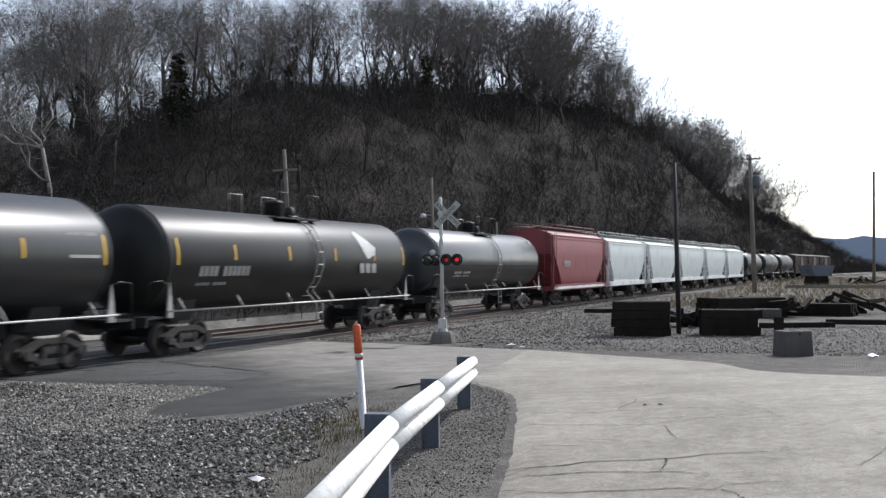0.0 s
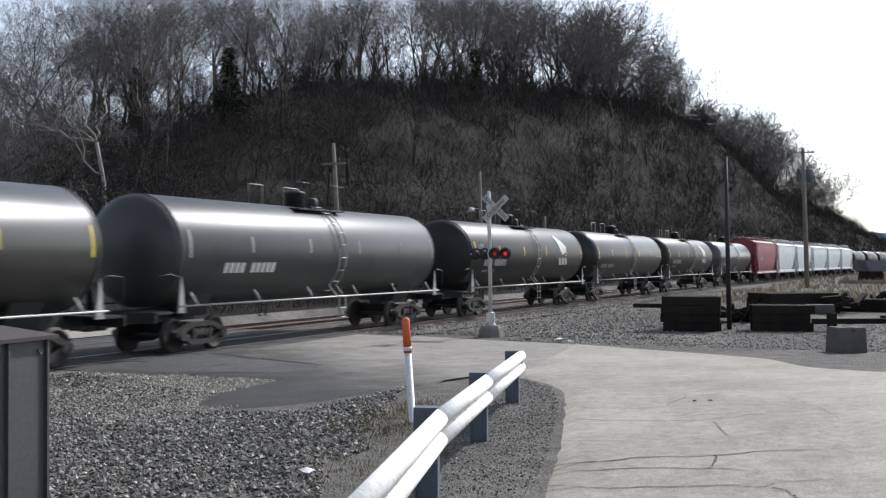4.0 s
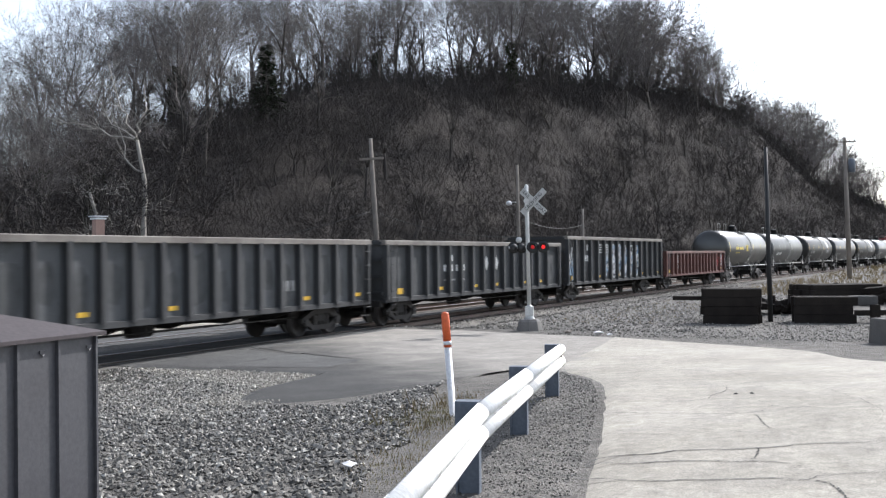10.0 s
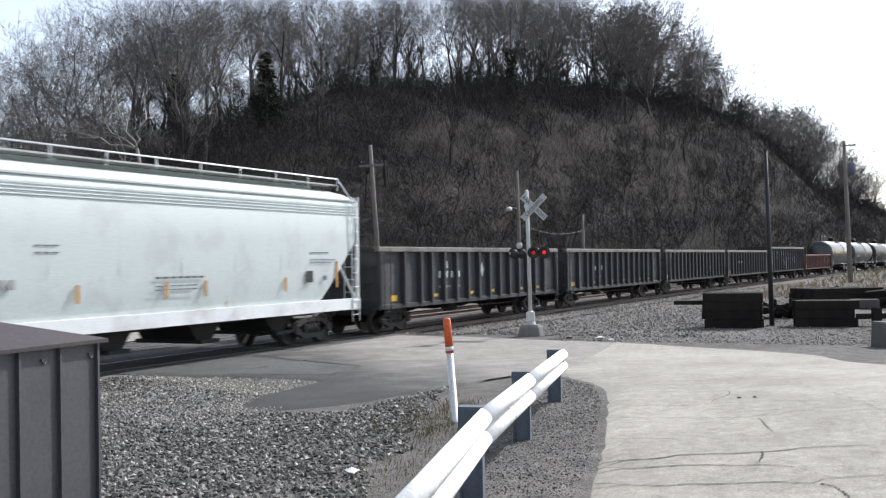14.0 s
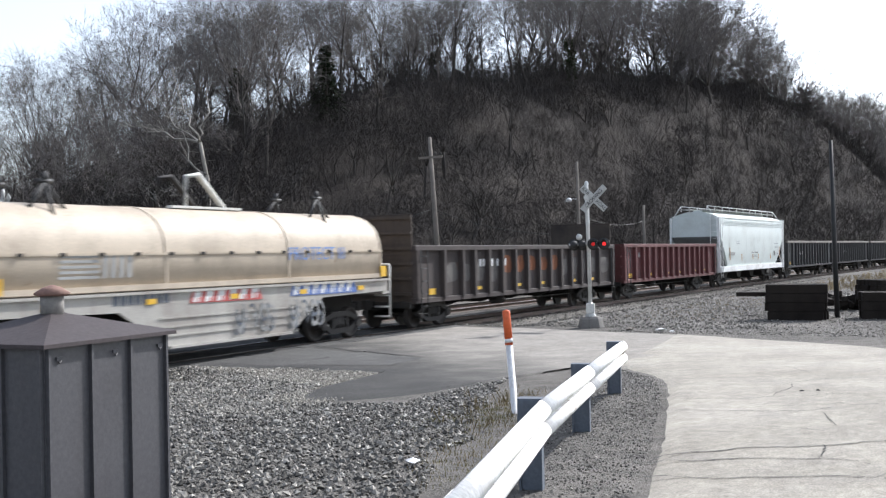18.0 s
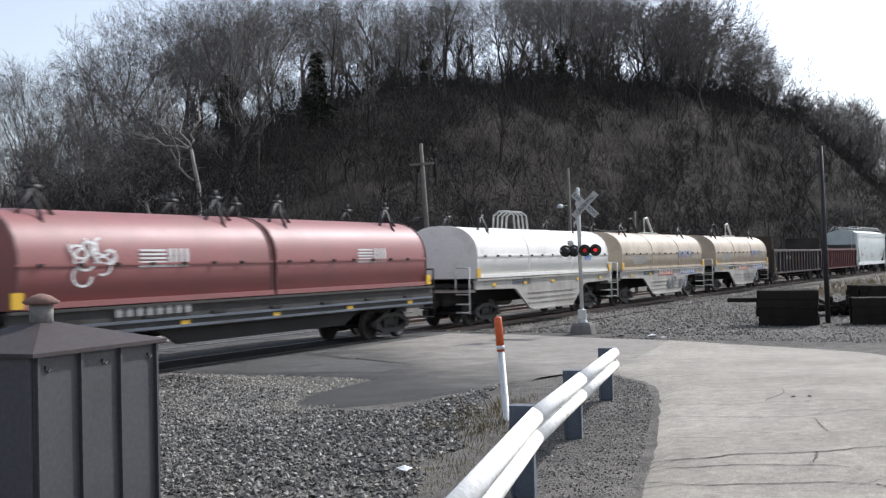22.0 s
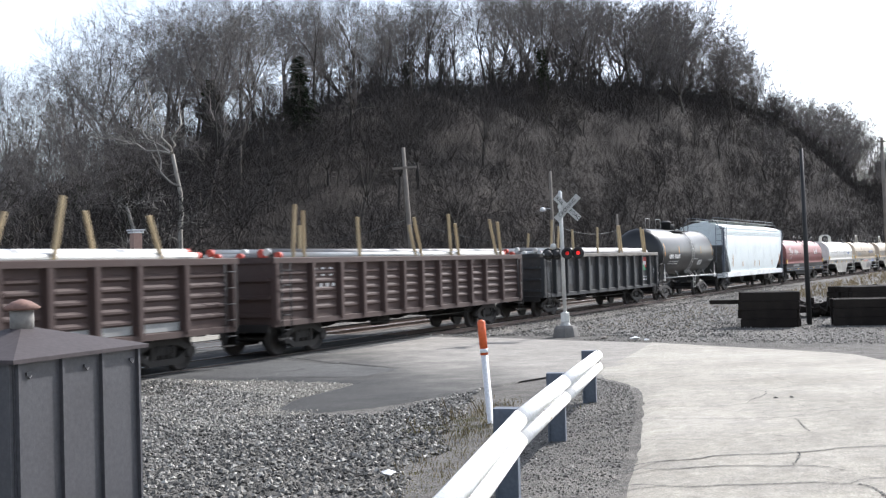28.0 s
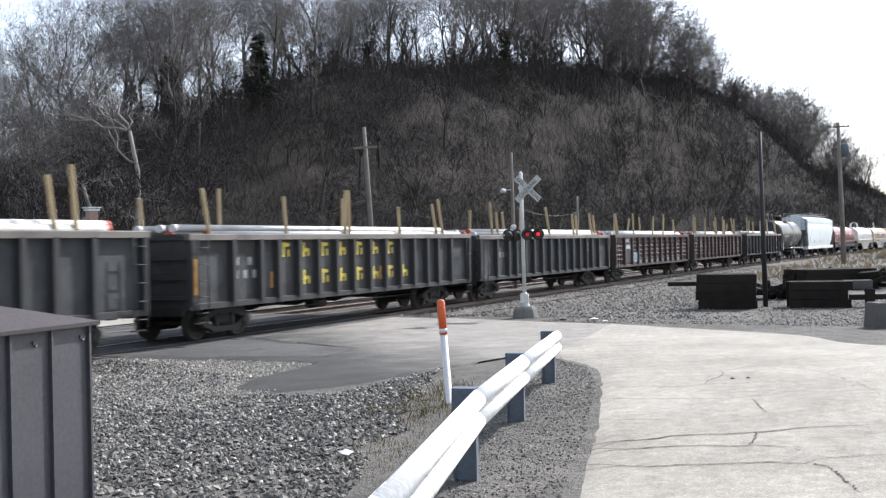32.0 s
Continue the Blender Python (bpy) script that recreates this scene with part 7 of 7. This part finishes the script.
def house():
    """A low house beyond the track, of which roof and chimney show."""
    p = spot(35.1, 32.7 - TRACK)
    ob = thing("house", "small house with a dark shingled roof and a brick chimney", "house", at=pose(p.x, p.y, 0, 0, 0, heading(35) - 20))
    part("wall", Geo().box((1.0, 0.3, 0.77), (7.5, 5, 1.54)), M_CONC, ob)
    part("roof", Geo().prism([(-2.6, 1.6), (3.2, 1.6), (0.3, 2.85)], -3, 5), M_POST, ob, "dark shingled roof")
    chim = part("chimney", Geo().box((0, 0, 3.3), (0.38, 0.38, 1.6)), M_BRICK, ob, "reddish brick chimney")
    part("chimney_cap", Geo().box((0, 0, 4.12), (0.5, 0.5, 0.07)).box((0, 0, 4.22), (0.6, 0.6, 0.05)), M_WHITE, chim, "white cap slab")


house()


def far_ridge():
    """A low wooded ridge across the valley; distance haze is put into its pale blue colour."""
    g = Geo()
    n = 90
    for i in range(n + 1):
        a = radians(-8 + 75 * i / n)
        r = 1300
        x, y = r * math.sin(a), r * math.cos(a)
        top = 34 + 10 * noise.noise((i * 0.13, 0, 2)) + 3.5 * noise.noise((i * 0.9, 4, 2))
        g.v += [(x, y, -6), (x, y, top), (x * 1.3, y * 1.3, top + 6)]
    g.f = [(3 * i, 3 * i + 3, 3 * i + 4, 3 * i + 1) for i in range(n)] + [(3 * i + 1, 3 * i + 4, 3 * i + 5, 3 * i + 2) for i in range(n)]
    g.s = [True] * len(g.f)
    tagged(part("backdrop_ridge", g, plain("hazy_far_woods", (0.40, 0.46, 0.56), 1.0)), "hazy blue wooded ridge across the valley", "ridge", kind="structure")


far_ridge()


# ---- small things ----
crack([(13.79, 3.94), (13.78, 3.44), (13.78, 3.07), (13.97, 2.75), (13.94, 2.32), (13.79, 2.15), (13.05, 1.81), (13.02, 1.59), (13.17, 1.29), (13.44, 0.94)], 0.018)
crack([(12.65, 3.85), (12.59, 3.28), (12.53, 2.79), (12.52, 2.34), (12.53, 2.09), (12.76, 1.93), (13.05, 1.81)], 0.016)
crack([(13.98, 2.77), (14.45, 2.84), (14.96, 2.79), (15.44, 2.8), (15.82, 2.98), (16.15, 3.59), (16.05, 4.43)], 0.022)
crack([(12.37, 1.94), (11.79, 1.76), (11.34, 1.62)], 0.026)
crack([(9.17, 2.91), (9.51, 2.91), (9.71, 2.7), (9.83, 2.46), (10.01, 2.24), (10.1, 1.74), (10.24, 1.36), (10.39, 1.17), (10.46, 0.79), (10.57, 0.47)], 0.024)
crack([(9.12, 2.89), (9.31, 2.79), (9.31, 2.54), (9.45, 2.12), (9.46, 1.49), (9.43, 1.3), (9.31, 1.15), (9.05, 0.94), (8.94, 0.8), (9.07, 0.41)], 0.022)
crack([(8.52, 2.75), (8.58, 2.58), (8.55, 2.14), (8.63, 1.71), (8.72, 1.29), (8.69, 0.99), (8.85, 0.92), (8.94, 0.8)], 0.02)
crack([(8.69, 0.91), (8.6, 0.82), (8.35, 0.73), (8.08, 0.65), (7.73, 0.52)], 0.03)
crack([(10.18, 1.59), (9.82, 1.55), (9.49, 1.53)], 0.026)
crack([(13.94, 2.32), (14.11, 2.2), (14.11, 1.86), (14.09, 1.45)], 0.014)
crack([(16.22, 1.97), (15.19, 1.48), (14.22, 1.12), (13.6, 0.89), (12.91, 0.7), (12.51, 0.62)], 0.026)
crack([(15.72, 2.97), (16.45, 2.48), (16.41, 1.99), (15.84, 1.62)], 0.018)
crack([(18.2, 5.43), (18.84, 4.89), (19.27, 4.33)], 0.02)
crack([(18.79, 3.4), (17.93, 3.06), (17.03, 2.7)], 0.03)
crack([(10.96, 3.35), (10.99, 3.05), (10.92, 2.5)], 0.012)
crack([(24.2, 17.1), (23.2, 15.5), (22.4, 14.0), (21.6, 12.15)], 0.16, 0.048)
crack([(18.9, 13.9), (19.5, 13.3), (19.7, 12.0), (20.3, 11.4)], 0.06, 0.048)


def fine_cracks(count, seed):
    """Thin branching cracks over the old road."""
    rng = random.Random(seed)
    for k in range(count):
        s, n = rng.uniform(9, 24), rng.uniform(-3.5, 3.6)
        ds, dn = (rng.gauss(0, 0.35), rng.choice((-1, 1)) * rng.uniform(0.6, 1.2)) if k % 3 else (rng.uniform(0.5, 1.0), rng.gauss(0, 0.4))
        pts = [(s, n)]
        for i in range(4):
            s, n = s + ds + rng.gauss(0, 0.22), n + dn * 0.7 + rng.gauss(0, 0.12)
            if n < 0.22 * s + 0.3:
                pts.append((s, n))
        if len(pts) > 2:
            crack(pts, rng.uniform(0.008, 0.014))


fine_cracks(9, 17)


def tufts(name, count, where, high, label, seed, mat):
    """Dry grass blades as one mesh."""
    rng = np.random.default_rng(seed)
    vs, fs = [], []
    for k in range(count):
        s, n = where(rng)
        b = np.array(on_ground(s, n, -0.02))
        for j in range(5):
            a = rng.uniform(0, 6.28)
            h = high * rng.uniform(0.35, 1.0)
            o = b + np.array([rng.normal(0, 0.05), rng.normal(0, 0.05), 0])
            lean = np.array([math.cos(a), math.sin(a), 0]) * h * rng.uniform(0.1, 0.6)
            side = np.array([-math.sin(a), math.cos(a), 0]) * (0.006 + 0.012 * high)
            i = len(vs)
            vs += [o - side, o + side, o + lean * 0.45 + np.array([0, 0, h * 0.6]), o + lean + np.array([0, 0, h])]
            fs += [(i, i + 1, i + 2), (i, i + 2, i + 3)]
    me = bpy.data.meshes.new(name)
    me.from_pydata([tuple(v) for v in vs], [], fs)
    me.materials.append(mat)
    tagged(new(name, me), label, "grass", kind="stuff")


M_GREENISH = bark_material("yellowed_turf", (0.10, 0.10, 0.045), (0.26, 0.23, 0.10))
tufts("verge_grass", 420, lambda r: (12.9 + 1.0 * r.normal(), 6.1 + 0.45 * r.normal()), 0.08, "short dry and yellowed grass round the marker post", 31, M_GREENISH)
tufts("soil_grass", 330, lambda r: (lambda s: (s, 4.0 + 0.33 * (s - 8) + 0.75 * r.random()))(8 + 7 * r.random()), 0.07, "thin matted grass along the guardrail", 35, M_GREENISH)
tufts("soil_straw", 80, lambda r: (lambda s: (s, 4.1 + 0.33 * (s - 8) + 0.9 * r.random()))(8 + 8 * r.random()), 0.12, "dead straw along the guardrail", 36, M_GRASS)
tufts("dry_weeds", 34, lambda r: (12.6 + 1.3 * r.normal() * 0.5, 6.2 + 0.5 * r.normal()), 0.22, "dry brown weeds beside the marker post", 32, M_GRASS)
tufts("field_grass", 5200, lambda r: (62 + 150 * r.random() ** 1.3, -22 + 33 * r.random()), 0.55, "pale dry grass across the far lot", 33, M_GRASS)
tufts("track_side_weeds", 1500, lambda r: (36 + 60 * r.random(), lateral(60) - 5 - 4 * r.random()), 0.12, "sparse dry weeds beside the track", 34, M_GRASS)


def litter(s, n, size, mat, label, seed):
    rng = random.Random(seed)
    b = on_ground(s, n, 0.03)
    g = Geo()
    k = 7
    ring = [(size * rng.uniform(0.6, 1.1) * math.cos(6.283 * i / k), size * rng.uniform(0.5, 0.9) * math.sin(6.283 * i / k), rng.uniform(0, size * 0.4)) for i in range(k)]
    g.v = ring + [(0, 0, size * 0.5), (0, 0, -0.01)]
    g.f = [(i, (i + 1) % k, k) for i in range(k)] + [((i + 1) % k, i, k + 1) for i in range(k)]
    g.s = [False] * len(g.f)
    ob = part("litter", g, mat, None, "", pose(b[0], b[1], b[2], 0, 0, rng.uniform(0, 360)))
    tagged(ob, label, "litter", "scraps on the ground")


litter(9.02, 5.26, 0.1, M_WHITE, "crumpled white paper on the ballast", 1)
litter(12.2, 4.75, 0.05, M_WHITE, "small white scrap in the grass", 2)
litter(30.9, 9.4, 0.22, M_WHITE, "pale scrap at the road's edge", 3)
litter(30.7, 9.0, 0.12, M_WHITE, "pale scrap at the road's edge", 4)
litter(31.4, 10.5, 0.18, M_POLEWOOD, "splintered brown wood at the road's edge", 5)
litter(29.5, -0.6, 0.25, M_WHITE, "pale rubble beside the concrete block", 6)
litter(29.8, -1.0, 0.2, M_CONC, "pale rubble beside the concrete block", 7)
litter(14.6, 2.55, 0.05, M_CRACK, "small black lump on the road", 8)
litter(14.65, 2.35, 0.05, M_CRACK, "small black lump on the road", 9)


def beam(name, label, s, n, long, w, h, turn, mat, lift=0.0, tilt=0.0):
    b = on_ground(s, n, lift)
    ob = part(name, Geo().slab((0, 0, 0), (long, w, h), 0.012), mat, None, "", pose(b[0], b[1], b[2], 0, tilt, turn))
    return tagged(ob, label, "timber", "loose timbers")


beam("plank", "dark plank jutting from the timber stack", 37.6, 7.9, 1.6, 0.22, 0.14, -14, M_TARP, 0.78)
beam("plank", "pale-topped timber on the stack", 39.4, 2.6, 0.9, 0.5, 0.3, -10, M_BLOCK, 0.6)
beam("plank", "short upright timber stub beside the stack", 39.1, 2.2, 0.3, 0.3, 0.62, -10, M_TARP)
beam("plank", "loose black timber on the ground", 44, 1.8, 3.0, 0.25, 0.2, 6, M_TARP)
beam("plank", "loose black timber on the ground", 47, -0.5, 2.6, 0.25, 0.2, -20, M_TARP)
beam("plank", "loose black timber on the ground", 49, 6.6, 2.4, 0.25, 0.2, 40, M_TARP)
beam("long_beam", "long pale beam lying across the far lot", 120, -9, 30, 0.3, 0.35, heading(0) - 88, M_CONC)


def scrap_heap(s, n, size, seed, label):
    b = on_ground(s, n)
    rng = random.Random(seed)
    ob = thing("scrap_heap", label, "scrap heap", "heaps in the lot", pose(b[0], b[1], b[2]))
    for k in range(16):
        part("old_timber", Geo().box((0, 0, 0), (rng.uniform(0.8, 2.4) * size, 0.22, 0.18)), M_TARP, ob, "",
             pose(rng.gauss(0, 0.8) * size, rng.gauss(0, 0.5) * size, 0.1 + 0.5 * size * rng.random(), rng.uniform(-20, 20), rng.uniform(-25, 25), rng.uniform(0, 180)))


scrap_heap(43.5, 6.2, 0.7, 3, "tumbled heap of black timbers")
scrap_heap(53, 3.6, 1.3, 4, "tumbled heap of black timbers")
scrap_heap(57, 0.0, 1.2, 5, "tumbled heap of black timbers")


def lamp_on_pole():
    b = on_ground(56.2, 21.6)
    ob = thing("yard_lamp", "small white yard lamp on a pole arm", "lamp", at=pose(b[0], b[1], b[2] + 5.4))
    part("arm", Geo().tube([(-0.05, 0, 0.1), (-0.45, 0, 0.12)], 0.025, 6), M_GALV, ob)
    part("head", Geo().lathe([(-0.1, 0.05), (-0.06, 0.17), (0.08, 0.14), (0.14, 0.04)], (-0.58, 0, 0.06), "z", 14), M_WHITE, ob)


lamp_on_pole()


def cable(a, b, sag, r=0.012):
    a, b = Vector(a), Vector(b)
    pts = [a.lerp(b, k / 16) - Vector((0, 0, sag * 4 * (k / 16) * (1 - k / 16))) for k in range(17)]
    tagged(part("overhead_cable", Geo().tube(pts, r, 4), M_WIRE), "thin overhead cable between poles", "cable", "overhead cables")


P1, P2, P3 = on_ground(52.6, 28.9), on_ground(56.2, 21.6), on_ground(71.5, 22.8)
cable((P1[0] - 0.2, P1[1], P1[2] + 5.0), (P2[0], P2[1], P2[2] + 3.6), 0.5, 0.02)
cable((P1[0] - 14, P1[1] - 6, P1[2] + 2.5), (P1[0] - 0.2, P1[1], P1[2] + 4.9), 0.6, 0.02)
cable((P2[0], P2[1], P2[2] + 4.6), (P3[0], P3[1], P3[2] + 4.6), 0.4, 0.016)
cable((on_ground(99.7, 7.9)[0], on_ground(99.7, 7.9)[1], 10.5), (on_ground(150, -3.4)[0], on_ground(150, -3.4)[1], 11.5), 1.6, 0.02)


def strip_spot(rng):
    """The gravelly strip between the guardrail and the road."""
    while True:
        s, n = 5 + 15 * rng.random(), 1.5 + 5.5 * rng.random()
        edge = float(np.interp(s, [2, 8.57, 10.56, 14.8, 17.3, 19.8], [1.1, 2.81, 3.28, 4.47, 5.36, 6.9]))
        if edge + 0.03 < n < edge + 1.25 + 0.02 * s:
            return s, n


stones("strip_gravel", 9000, strip_spot, 0.007, 0.02, M_BALLAST, "fine grey gravel between guardrail and road", 6)


def steel_bin(s, n):
    b = on_ground(s, n)
    ob = thing("steel_bin", "dark tapered steel bin standing in the far lot", "bin", at=pose(b[0], b[1], b[2], 0, 0, 20))
    part("base", Geo().prism([(-1.2, 0), (1.2, 0), (1.0, 1.1), (-1.0, 1.1)], -0.9, 0.9, "y"), M_TARP, ob)
    part("hopper", Geo().prism([(-1.3, 1.1), (1.3, 1.1), (1.8, 2.4), (-1.8, 2.4)], -1.2, 1.2, "y"), M_POST, ob)


steel_bin(140, 3.4)
scrap_heap(150, -2.2, 1.3, 12, "dark heap of brush and timbers in the far lot")


motions()
